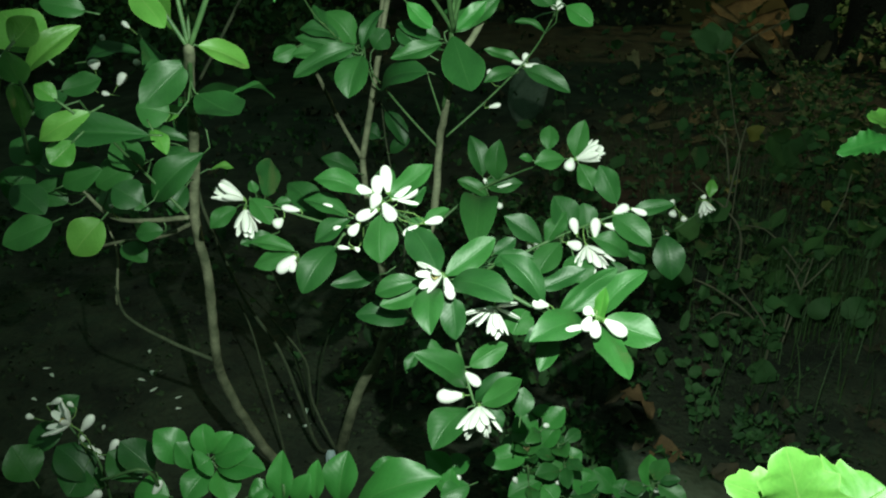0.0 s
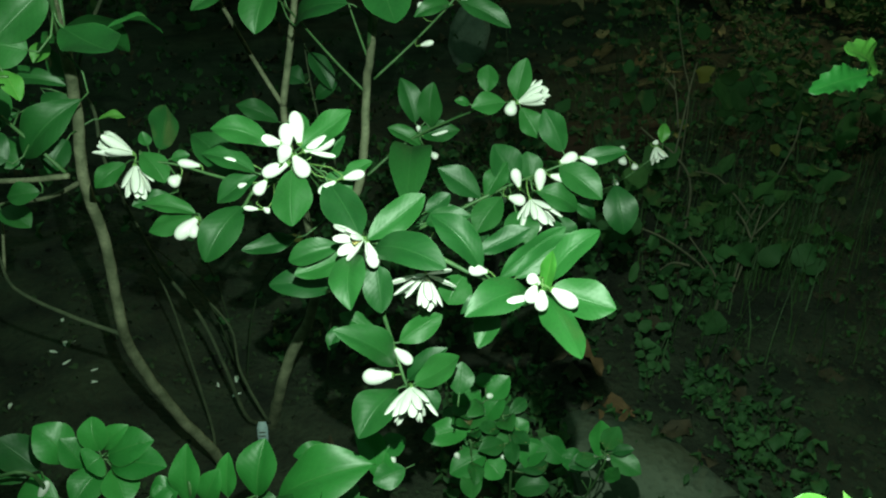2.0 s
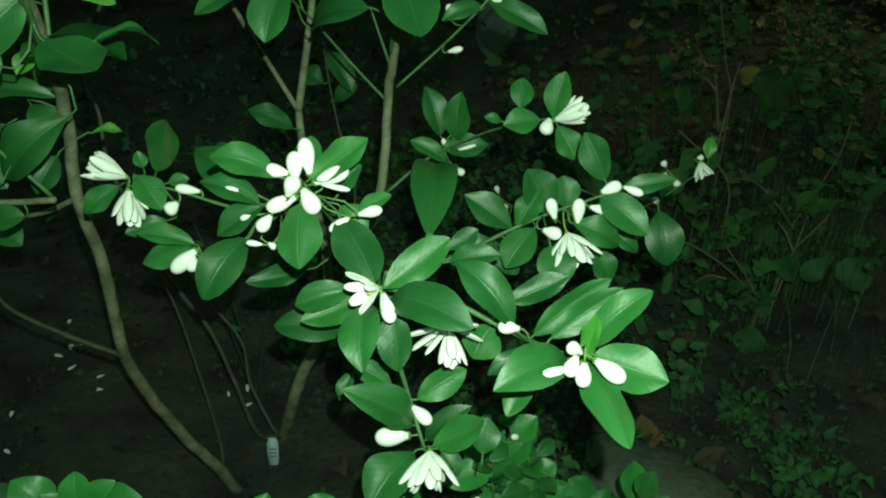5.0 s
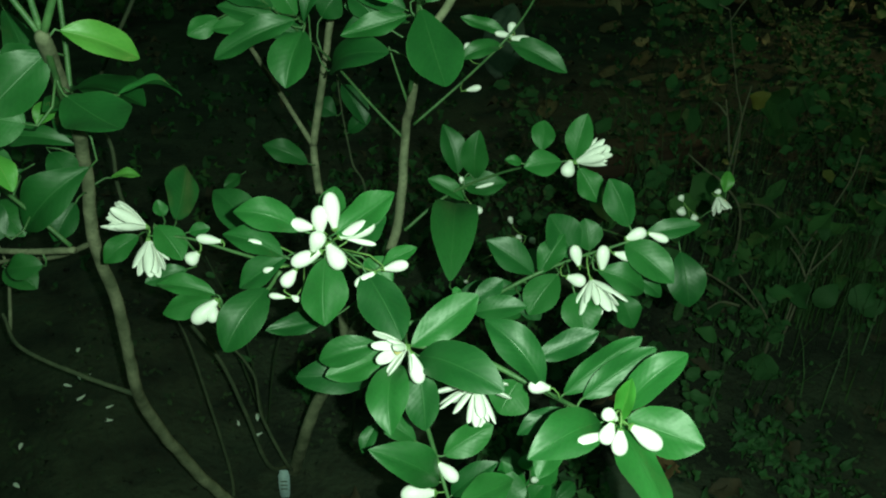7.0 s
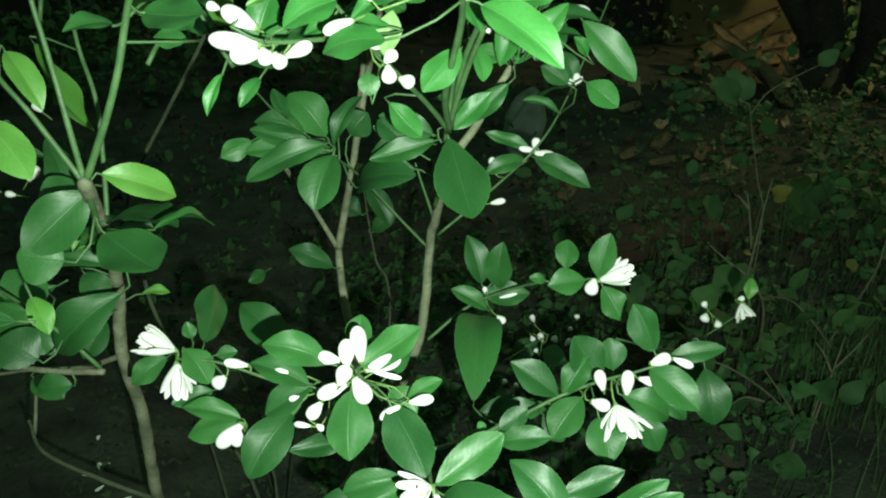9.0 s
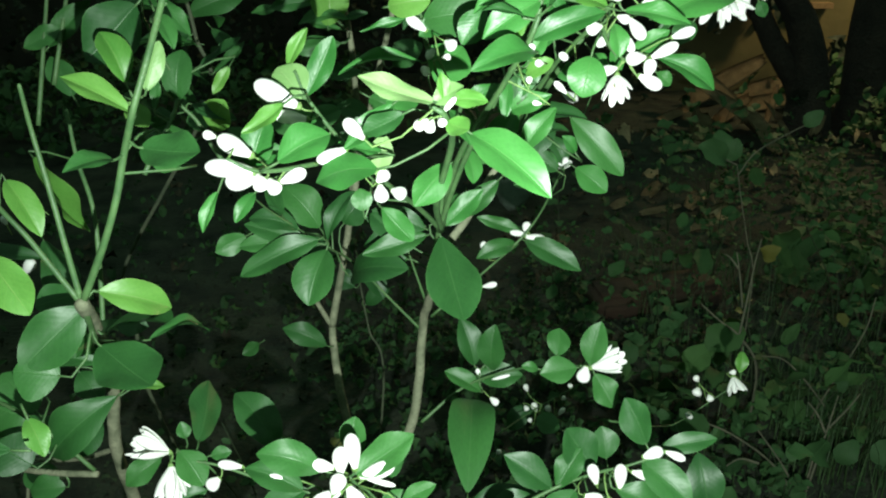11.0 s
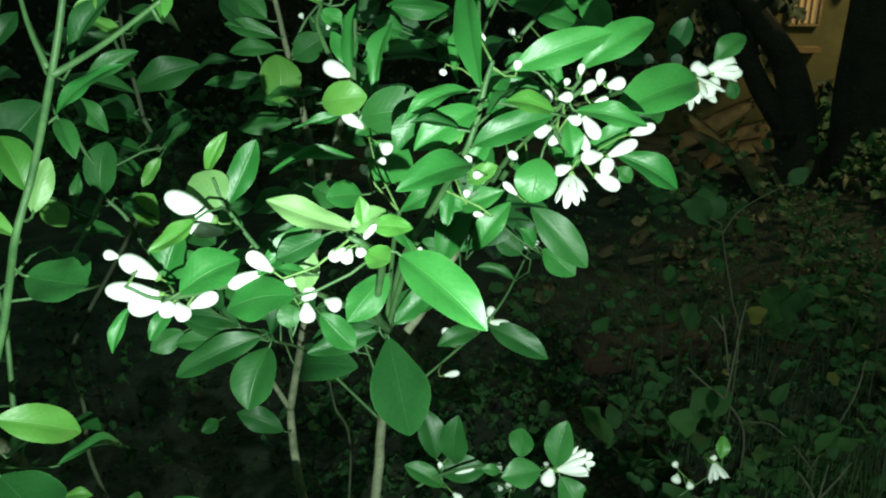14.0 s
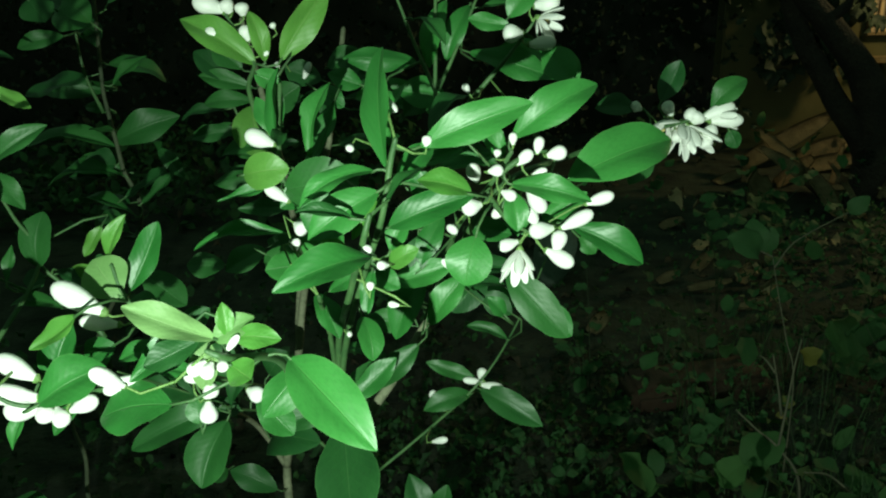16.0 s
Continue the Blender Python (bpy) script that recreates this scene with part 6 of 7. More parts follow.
# large single leaves
leaf(shrub, (0.028, 0.817, 0.983), (0.079, 0.780, 0.950), 0.031, (-0.02, -0.70, 0.71), 'c', 1)
leaf(shrub, (-0.034, 0.803, 0.962), (-0.075, 0.802, 0.953), 0.033, (-0.13, -0.51, 0.85), 'c')
stem(left_shrub, [(-0.507, 1.123, 0.400), (-0.501, 1.133, 0.445), (-0.499, 1.142, 0.488), (-0.509, 1.148, 0.524)], 0.0026, 0.0016, 'bark', 'branch')
flower(shrub, (0.444, 1.309, 0.502), (0.19, -0.64, -0.75), 0.0274, 8, 30)
bud(shrub, (0.394, 1.302, 0.486), (0.389, 1.294, 0.477), 0.0147)
bud(shrub, (0.409, 1.298, 0.477), (0.411, 1.290, 0.470), 0.0114)
bud(shrub, (0.382, 1.287, 0.453), (0.377, 1.281, 0.449), 0.0130)
bud(shrub, (0.394, 1.306, 0.494), (0.388, 1.306, 0.503), 0.0098)
bud(shrub, (0.439, 1.310, 0.506), (0.448, 1.308, 0.509), 0.0082)
bud(shrub, (0.338, 1.257, 0.385), (0.334, 1.257, 0.395), 0.0065)
leaf(shrub, (0.459, 1.323, 0.534), (0.452, 1.306, 0.508), 0.019, (0.00, -0.84, 0.54), 'y')
bud(shrub, (0.174, 1.499, 0.357), (0.169, 1.501, 0.370), 0.0097)
bud(shrub, (0.189, 1.485, 0.326), (0.183, 1.487, 0.342), 0.0117)
bud(shrub, (0.213, 1.484, 0.326), (0.206, 1.485, 0.337), 0.0117)
bud(shrub, (0.228, 1.482, 0.321), (0.237, 1.483, 0.334), 0.0097)
bud(shrub, (0.169, 1.489, 0.335), (0.174, 1.482, 0.329), 0.0097)
bud(shrub, (0.247, 1.501, 0.363), (0.248, 1.500, 0.371), 0.0097)
bud(shrub, (0.233, 1.493, 0.345), (0.239, 1.491, 0.351), 0.0088)
bud(shrub, (0.180, 1.477, 0.309), (0.176, 1.476, 0.317), 0.0088)
bud(shrub, (0.122, 1.455, 0.259), (0.126, 1.455, 0.268), 0.0097)
bud(shrub, (0.141, 1.453, 0.255), (0.146, 1.451, 0.262), 0.0088)
bud(shrub, (0.097, 1.459, 0.268), (0.094, 1.454, 0.265), 0.0088)
leaf(shrub, (0.245, 1.555, 0.242), (0.203, 1.566, 0.259), 0.043, (0.13, -0.67, 0.73), 'm')
leaf(shrub, (0.192, 1.573, 0.279), (0.151, 1.557, 0.240), 0.039, (-0.32, -0.70, 0.64), 'm')
stem(left_shrub, [(-0.359, 1.074, 0.963), (-0.347, 1.100, 1.035), (-0.343, 1.112, 1.066), (-0.337, 1.131, 1.117)], 0.0032, 0.0026, 'green', 'branch')
stem(left_shrub, [(-0.374, 1.060, 0.927), (-0.367, 1.093, 1.015), (-0.363, 1.112, 1.066), (-0.360, 1.131, 1.117)], 0.0032, 0.0026, 'green', 'branch')
leaf(left_shrub, (-0.300, 0.992, 0.746), (-0.270, 0.992, 0.746), 0.023, (0.28, -0.63, 0.73), 'm')
leaf(left_shrub, (-0.350, 1.093, 1.015), (-0.387, 1.086, 0.996), 0.021, (0.36, -0.75, 0.55), 'm')
leaf(left_shrub, (-0.341, 1.113, 1.070), (-0.322, 1.125, 1.101), 0.018, (0.34, -0.80, 0.50), 'm')
leaf(left_shrub, (-0.363, 1.114, 1.072), (-0.377, 1.124, 1.098), 0.019, (0.37, -0.78, 0.50), 'm')
leaf(left_shrub, (-0.261, 0.989, 0.965), (-0.242, 0.981, 0.946), 0.021, (0.30, -0.74, 0.61), 'y')
leaf(back_shrub, (-0.288, 1.311, 0.971), (-0.347, 1.309, 0.965), 0.021, (0.16, -0.54, 0.83), 'm')
leaf(back_shrub, (-0.183, 1.375, 1.028), (-0.233, 1.371, 1.017), 0.017, (0.11, -0.57, 0.82), 'm')
leaf(back_shrub, (-0.185, 1.410, 1.007), (-0.234, 1.406, 0.995), 0.017, (0.11, -0.56, 0.82), 'm')
leaf(back_shrub, (-0.106, 1.290, 0.974), (-0.166, 1.286, 0.962), 0.018, (0.11, -0.67, 0.73), 'm')
leaf(back_shrub, (-0.298, 1.449, 0.969), (-0.263, 1.435, 0.931), 0.020, (0.21, -0.80, 0.56), 'm')
leaf(shrub, (-0.101, 1.266, 0.993), (-0.147, 1.270, 1.005), 0.013, (0.11, -0.68, 0.72), 'm')
leaf(shrub, (-0.099, 1.269, 1.003), (-0.070, 1.272, 1.011), 0.012, (0.08, -0.69, 0.72), 'm')
leaf(shrub, (-0.014, 0.974, 1.041), (-0.057, 0.969, 1.029), 0.009, (0.06, -0.56, 0.82), 'c')
leaf(shrub, (-0.001, 1.263, 1.045), (0.057, 1.263, 1.045), 0.013, (0.01, -0.70, 0.71), 'm')
bud(shrub, (0.069, 0.845, 1.011), (0.069, 0.847, 1.016), 0.0047)
bud(shrub, (0.082, 0.870, 0.992), (0.075, 0.870, 0.993), 0.0041)
bud(shrub, (0.154, 0.960, 1.034), (0.166, 0.953, 1.017), 0.0092)
bud(shrub, (0.153, 0.960, 1.034), (0.136, 0.955, 1.021), 0.0083)
bud(shrub, (0.151, 0.954, 1.046), (0.162, 0.952, 1.041), 0.0059)
bud(shrub, (0.149, 0.959, 1.031), (0.148, 0.956, 1.022), 0.0055)
leaf(shrub, (0.199, 0.998, 0.993), (0.211, 0.994, 0.982), 0.014, (-0.17, -0.79, 0.59), 'm')
bud(shrub, (0.277, 1.163, 1.035), (0.255, 1.158, 1.022), 0.0053)
bud(shrub, (-0.055, 0.814, 0.973), (-0.075, 0.810, 0.965), 0.0093)
leaf(shrub, (-0.009, 0.981, 1.081), (-0.017, 0.990, 1.111), 0.011, (0.24, -0.90, 0.36), 'c')
leaf(left_shrub, (-0.198, 0.940, 1.063), (-0.160, 0.951, 1.087), 0.015, (0.41, -0.72, 0.56), 'm')
leaf(left_shrub, (-0.218, 0.967, 1.053), (-0.192, 0.960, 1.026), 0.016, (0.41, -0.69, 0.59), 'm')
leaf(shrub, (0.043, 1.173, 1.077), (0.002, 1.179, 1.102), 0.024, (0.12, -0.84, 0.53), 'm')
leaf(shrub, (0.084, 1.168, 1.082), (0.056, 1.157, 1.056), 0.026, (0.07, -0.83, 0.55), 'm')
leaf(shrub, (0.016, 1.180, 1.102), (-0.003, 1.170, 1.075), 0.013, (0.14, -0.84, 0.53), 'm')
leaf(shrub, (-0.012, 1.169, 1.076), (-0.040, 1.164, 1.066), 0.012, (0.17, -0.82, 0.55), 'm')
leaf(shrub, (-0.003, 1.140, 1.082), (-0.025, 1.115, 1.012), 0.015, (0.19, -0.90, 0.39), 'm')
leaf(shrub, (0.139, 0.991, 1.050), (0.115, 0.993, 1.061), 0.016, (0.02, -0.81, 0.59), 'm')
leaf(shrub, (0.098, 0.958, 1.054), (0.139, 0.964, 1.063), 0.014, (0.02, -0.55, 0.84), 'c')
leaf(shrub, (0.143, 0.963, 1.060), (0.130, 0.970, 1.083), 0.015, (0.00, -0.82, 0.58), 'c')
leaf(shrub, (0.174, 1.081, 1.121), (0.203, 1.075, 1.097), 0.027, (-0.06, -0.85, 0.52), 'c')
leaf(shrub, (0.080, 1.009, 0.990), (0.078, 1.001, 0.965), 0.020, (0.07, -0.75, 0.65), 'm')
leaf(shrub, (0.124, 1.107, 0.926), (0.080, 1.091, 0.889), 0.022, (0.04, -0.73, 0.68), 'm')
leaf(shrub, (0.071, 1.074, 0.870), (0.031, 1.058, 0.834), 0.022, (0.09, -0.69, 0.72), 'm')
leaf(shrub, (0.065, 1.042, 0.903), (0.033, 1.042, 0.910), 0.021, (0.10, -0.71, 0.69), 'm')
leaf(shrub, (-0.041, 0.963, 0.879), (-0.013, 0.955, 0.851), 0.025, (0.19, -0.64, 0.74), 'c')
leaf(shrub, (-0.032, 0.834, 0.965), (-0.063, 0.834, 0.972), 0.013, (0.19, -0.49, 0.85), 'c')
leaf(shrub, (-0.079, 0.910, 0.950), (-0.052, 0.919, 0.969), 0.019, (0.27, -0.68, 0.69), 'm')
leaf(shrub, (-0.070, 0.882, 0.959), (-0.099, 0.877, 0.950), 0.014, (0.23, -0.53, 0.81), 'c')
leaf(shrub, (-0.057, 1.072, 0.954), (-0.030, 1.069, 0.940), 0.029, (0.19, -0.73, 0.65), 'm')
leaf(shrub, (-0.201, 0.915, 0.652), (-0.181, 0.916, 0.656), 0.014, (0.19, -0.69, 0.70), 'm')
leaf(shrub, (-0.080, 0.915, 0.558), (-0.140, 0.911, 0.546), 0.023, (0.11, -0.65, 0.75), 'm')
bud(shrub, (-0.104, 0.840, 0.629), (-0.119, 0.842, 0.630), 0.0057)
bud(shrub, (-0.100, 0.841, 0.630), (-0.093, 0.839, 0.626), 0.0062)
bud(shrub, (-0.114, 0.853, 0.650), (-0.124, 0.852, 0.648), 0.0057)
leaf(shrub, (0.088, 0.769, 0.451), (0.092, 0.785, 0.480), 0.028, (-0.06, -0.55, 0.83), 'm')
leaf(shrub, (0.312, 1.063, 0.547), (0.322, 1.032, 0.491), 0.044, (-0.21, -0.65, 0.73), 'm')
leaf(shrub, (-0.050, 0.875, 0.907), (-0.053, 0.882, 0.923), 0.017, (0.06, -0.80, 0.60), 'm')
leaf(shrub, (0.072, 0.878, 1.057), (0.056, 0.869, 1.033), 0.010, (0.13, -0.81, 0.58), 'y', 1)
leaf(shrub, (0.085, 1.008, 1.047), (0.065, 1.001, 1.033), 0.015, (0.09, -0.83, 0.55), 'm', 1)
leaf(shrub, (0.130, 1.117, 0.925), (0.099, 1.103, 0.888), 0.033, (-0.09, -0.85, 0.52), 'm', 0)
leaf(shrub, (0.155, 1.222, 0.836), (0.123, 1.229, 0.855), 0.026, (-0.09, -0.81, 0.59), 'm', 0)

filler(back_shrub, 14, (0.04, 0.075), (-0.6, 1.1, 0.75), (0.1, 1.6, 1.5), 3)
filler(shrub, 18, (0.035, 0.07), (-0.4, 1.05, 0.80), (0.3, 1.5, 1.5), 4, "m", 0.36)
filler(shrub, 4, (0.03, 0.055), (-0.2, 0.7, 1.03), (0.3, 1.05, 1.3), 5, "m", 0.34)
filler(low_shoot, 46, (0.03, 0.052), (0.05, 0.85, -0.06), (0.42, 1.25, 0.45), 17, "m", 0.62)
filler(low_shoot, 20, (0.03, 0.05), (-0.12, 0.75, 0.0), (0.05, 1.1, 0.4), 18, "m", 0.6)
filler(left_shrub, 7, (0.035, 0.06), (-0.7, 0.85, 0.5), (-0.15, 1.3, 1.3), 6)

# ---- ground litter and weeds ----


def scatter(name, me_list, count, box, size, mat, label, category, lift, tilt, seed, density=None):
    """Many small leaves lying or standing on the soil, joined into one mesh."""
    rnd = random.Random(seed)
    verts, faces, uvs = [], [], []
    while count > 0:
        x, y = rnd.uniform(box[0], box[1]), rnd.uniform(box[2], box[3])
        if density and rnd.random() > density(x, y):
            continue
        count -= 1
        me = me_list[rnd.randrange(len(me_list))]
        s = rnd.uniform(*size)
        m = Matrix.Translation((x, y, ground_height(x, y) + rnd.uniform(*lift))) @ Euler((radians(rnd.uniform(*tilt)), radians(rnd.uniform(-25, 25)), rnd.uniform(0, 6.283))).to_matrix().to_4x4() @ Matrix.Diagonal((s * rnd.uniform(0.4, 0.75), s, s, 1))
        n = len(verts)
        verts += [m @ v.co for v in me.vertices]
        for p in me.polygons:
            faces.append([n + k for k in p.vertices])
            uvs += [me.uv_layers[0].data[k].uv[:] for k in p.loop_indices]
    me = bpy.data.meshes.new(name)
    me.from_pydata(verts, [], faces)
    layer = me.uv_layers.new(name="UVMap")
    layer.data.foreach_set("uv", [c for uv in uvs for c in uv])
    me.materials.append(mat)
    return tagged(new(name, smooth(me)), label, category, kind="stuff")


wide_leaf = [leaf_mesh("wide_leaf", 0.6, a, f, w, 13 * k, -0.2, 7, 2) for k, (a, f, w) in enumerate(((0.10, 0.2, 0.3), (0.18, 0.1, 0.2), (-0.06, 0.25, 0.3)))]
rough_leaf = [leaf_mesh("rough_leaf", 0.7, a, f, w, 7 * k, 0.0, 7, 2) for k, (a, f, w) in enumerate(((0.15, 0.4, 0.6), (-0.12, -0.3, 0.5), (0.25, 0.6, 0.4)))]
scatter("leaf_litter", rough_leaf, 480, (-1.6, 2.6, 1.0, 5.5), (0.03, 0.075), litter_mat, "dry brown fallen leaves lying on soil", "leaf litter", (0.002, 0.02), (-20, 20), 4, lambda x, y: (0.15 + 0.85 * (noise.noise(Vector((x * 2.3, y * 2.3, 8))) > 0.05)) if x > 0.1 or y > 2.4 else 0.06)
scatter("soil_crumbs", rough_leaf, 1500, (-1.5, 0.7, 1.0, 3.0), (0.008, 0.03), soil_mat, "crumbs of dark damp earth", "soil", (-0.004, 0.006), (-60, 60), 41)
scatter("weeds", rough_leaf, 4000, (0.25, 3.2, 1.55, 4.4), (0.010, 0.036), weed_mat, "dense low weeds with small dark leaves", "weeds", (0.0, 0.16), (-10, 80), 5, lambda x, y: 0.05 + (0.25 if x < 1.2 and y > 2.9 else 0.95) * (noise.noise(Vector((x * 3.4, y * 3.4, 5))) > 0.02))
scatter("weeds", wide_leaf, 1000, (0.35, 3.2, 1.6, 4.4), (0.03, 0.065), weed_mat, "broad dull green weed leaves among dark undergrowth", "weeds", (0.02, 0.20), (0, 50), 25, lambda x, y: 0.02 + (0.15 if x < 1.2 and y > 2.9 else 0.98) * (noise.noise(Vector((x * 2.6, y * 2.6, 15))) > 0.22))
scatter("weeds", rough_leaf, 900, (-0.25, 0.5, 1.55, 2.5), (0.015, 0.045), weed_mat, "creeping weeds in the shade behind shrubs", "weeds", (0.005, 0.10), (-10, 60), 15)
scatter("weeds", rough_leaf, 500, (-1.4, 0.2, 1.9, 3.4), (0.02, 0.05), weed_mat, "sparse low weeds with small dark leaves", "weeds", (0.01, 0.2), (-10, 70), 6)
scatter("ground_moss", rough_leaf, 4200, (0.30, 1.9, 0.95, 2.9), (0.008, 0.024), moss_mat, "tiny mossy leaflets carpeting the dark soil", "moss", (0.0, 0.012), (-35, 35), 81, lambda x, y: 0.25 + 0.75 * (noise.noise(Vector((x * 5, y * 5, 61))) > -0.05))
scatter("ground_moss", rough_leaf, 1500, (-1.3, 0.30, 1.15, 2.6), (0.008, 0.022), moss_mat, "tiny mossy leaflets on dark soil under shrubs", "moss", (0.0, 0.010), (-35, 35), 82, lambda x, y: 0.08 + 0.92 * (noise.noise(Vector((x * 4, y * 4, 71))) > 0.08))
scatter("weeds", rough_leaf, 700, (0.1, 0.8, 0.95, 1.5), (0.015, 0.04), weed_mat, "small creeping weeds under the shrub", "weeds", (0.005, 0.08), (-10, 60), 8, lambda x, y: 1.0 if x < 0.34 or x > 0.62 else 0.1)


scatter("weeds", wide_leaf, 700, (0.45, 3.0, 1.9, 4.7), (0.05, 0.115), broad_mat, "large soft green weed leaves in loose clumps", "weeds", (0.03, 0.26), (-5, 55), 71, lambda x, y: 0.0 if (y > 3.9 and 1.1 < x < 2.3) or (x < 1.2 and y > 2.6 + 0.3 * x) else 0.02 + 0.98 * (noise.noise(Vector((x * 1.9, y * 1.9, 33))) > 0.16))


def grass(name, count, box, height, seed):
    """Fine bent blades, joined."""
    rnd = random.Random(seed)
    bm = bmesh.new()
    for _ in range(count):
        x, y = rnd.uniform(box[0], box[1]), rnd.uniform(box[2], box[3])
        h, a, lean = rnd.uniform(*height), rnd.uniform(0, 6.283), rnd.uniform(0.1, 0.7)
        d = Vector((math.cos(a), math.sin(a), 0))
        s = Vector((-math.sin(a), math.cos(a), 0)) * rnd.uniform(0.0008, 0.002)
        p = Vector((x, y, ground_height(x, y)))
        rows = [(p + d * lean * h * v * v + Vector((0, 0, h * v * (1 - 0.3 * lean * v))), s * (1 - 0.9 * v)) for v in (0, 0.33, 0.66, 1)]
        q = [(bm.verts.new(c - w), bm.verts.new(c + w)) for c, w in rows]
        for e, f in zip(q, q[1:]):
            bm.faces.new((e[0], e[1], f[1], f[0]))
    return tagged(part(name, bm, grass_mat, None), "thin grass blades among weeds", "grass", kind="stuff")


grass_mat = grain_material("grass_blade", (0.030, 0.075, 0.022), (0.060, 0.120, 0.035), 30.0, 0.6)
grass("grass", 900, (0.6, 1.9, 1.5, 3.0), (0.08, 0.32), 9)


def fallen_petal(x, y, turn, size):
    ob = new("fallen_petal", PETAL_MESH[1])
    ob.matrix_basis = Matrix.Translation((x, y, ground_height(x, y) + 0.004)) @ Euler((0, 0, turn)).to_matrix().to_4x4() @ Matrix.Diagonal((size * 0.4, size, size * 0.3, 1))
    return tagged(ob, "white fallen petal lying on dark soil", "petal", "petals on the ground")


for x, y, turn, size in ((-0.655, 1.565, 0.4, 0.022), (-0.64, 1.582, 1.9, 0.02), (-0.63, 1.52, 2.6, 0.02), (-0.665, 1.545, 1.2, 0.02), (-0.562, 1.461, 1.5, 0.024), (-0.69, 1.65, 0.2, 0.018),
                         (-0.572, 1.502, 2.2, 0.016), (-0.345, 1.526, 0.5, 0.018), (-0.312, 1.543, 0.1, 0.024), (-0.296, 1.505, 2.2, 0.022), (-0.697, 1.374, 0.2, 0.018), (-0.66, 1.283, 0.9, 0.018),
                         (-0.877, 1.475, 1.0, 0.018), (-0.830, 1.465, 2.0, 0.020), (-0.88, 1.566, 0.7, 0.02), (-0.9, 1.60, 1.7, 0.018), (0.30, 1.10, 0.6, 0.016), (0.22, 1.02, 2.0, 0.016)):
    fallen_petal(x, y, turn, size)


def rounded_slab(name, corners, thick, mat, label, category, seed):
    """An uneven flat stone with worn edges, set into the soil."""
    bm = bmesh.new()
    z = sum(ground_height(x, y) for x, y in corners) / len(corners)
    base = [bm.verts.new((x, y, z - 0.02)) for x, y in corners]
    f = bm.faces.new(base)
    if f.normal.z < 0:
        f.normal_flip()
    top = bmesh.ops.extrude_face_region(bm, geom=[f])
    bmesh.ops.translate(bm, verts=[v for v in top["geom"] if isinstance(v, bmesh.types.BMVert)], vec=(0, 0, thick + 0.02))
    bmesh.ops.recalc_face_normals(bm, faces=bm.faces)
    bmesh.ops.bevel(bm, geom=list(bm.edges), offset=thick * 0.35, segments=3, affect="EDGES")
    bmesh.ops.subdivide_edges(bm, edges=list(bm.edges), cuts=2, use_grid_fill=True)
    for v in bm.verts:
        v.co.z += 0.006 * noise.noise(v.co * 14 + Vector((seed, 0, 0)))
    return tagged(part(name, bm, mat, None), label, category)


slab_mat = grain_material("mossy_concrete", (0.085, 0.110, 0.075), (0.135, 0.160, 0.115), 9.0, 0.9, 0.6, 0.006, (0.035, 0.045, 0.03))
clay_mat = grain_material("worn_brick_clay", (0.032, 0.020, 0.011), (0.055, 0.032, 0.017), 10.0, 0.9, 0.6, 0.006, (0.05, 0.022, 0.012))
rounded_slab("stepping_stone", [(0.355, 1.385), (0.437, 1.40), (0.50, 1.35), (0.57, 1.27), (0.64, 1.12), (0.33, 1.12), (0.325, 1.27)], 0.035, slab_mat, "mossy grey paving stone half sunk in soil", "stone", 3)
rounded_slab("edging_brick", [(0.52, 2.50), (0.95, 2.62), (0.93, 2.80), (0.50, 2.68)], 0.07, clay_mat, "worn reddish brick lying in the weeds", "brick", 5)


def plant_label(x, y):
    """A bent plastic plant label pushed into the soil."""
    z = ground_height(x, y)
    root = thing("plant_label", (x, y, z), "faded blue-white plastic plant label beside the trunk", "plant label")
    bm = bmesh.new()
    for k, (w, h, d) in enumerate(((0.004, -0.02, 0.0), (0.009, 0.012, 0.0), (0.010, 0.03, 0.002), (0.010, 0.048, 0.006), (0.007, 0.058, 0.009))):
        for s in (-1, 1):
            bm.verts.new((x + s * w, y + d, z + h))
            bm.verts.new((x + s * w, y + d + 0.0012, z + h))
    bm.verts.ensure_lookup_table()
    v = bm.verts
    for k in range(0, 16, 4):
        a, b, c, d = v[k], v[k + 1], v[k + 2], v[k + 3]
        e, f, g, h = v[k + 4], v[k + 5], v[k + 6], v[k + 7]
        for q in ((a, c, g, e), (b, f, h, d), (a, e, f, b), (c, d, h, g)):
            bm.faces.new(q)
    part("label_blade", bm, tag_mat, root)
    bm = bmesh.new()
    for h in (0.022, 0.03, 0.038):
        for sx, sz in ((-0.006, 0), (0.006, 0), (0.006, 0.003), (-0.006, 0.003)):
            bm.verts.new((x + sx, y - 0.0015 + 0.12 * max(0, h - 0.02), z + h + sz))
    bm.verts.ensure_lookup_table()
    for k in range(0, 12, 4):
        bm.faces.new([bm.verts[k + j] for j in range(4)])
    part("print_bar", bm, slab_mat, root, "faded grey print")


plant_label(-0.228, 1.335)

# ---- single weeds, twigs and the far end of the garden ----
yellow_mat = leaf_material("yellowing_weed_leaf", (0.07, 0.085, 0.014), (0.14, 0.14, 0.028), (0.26, 0.24, 0.08), 0.5, 0.15)
for me in wide_leaf:
    me.materials.append(weed_mat)
yellow_leaf = wide_leaf[0].copy()
yellow_leaf.materials.clear()
yellow_leaf.materials.append(yellow_mat)
WEED_STEM = grain_material("weed_stalk", (0.022, 0.045, 0.016), (0.04, 0.06, 0.024), 40.0, 0.8)


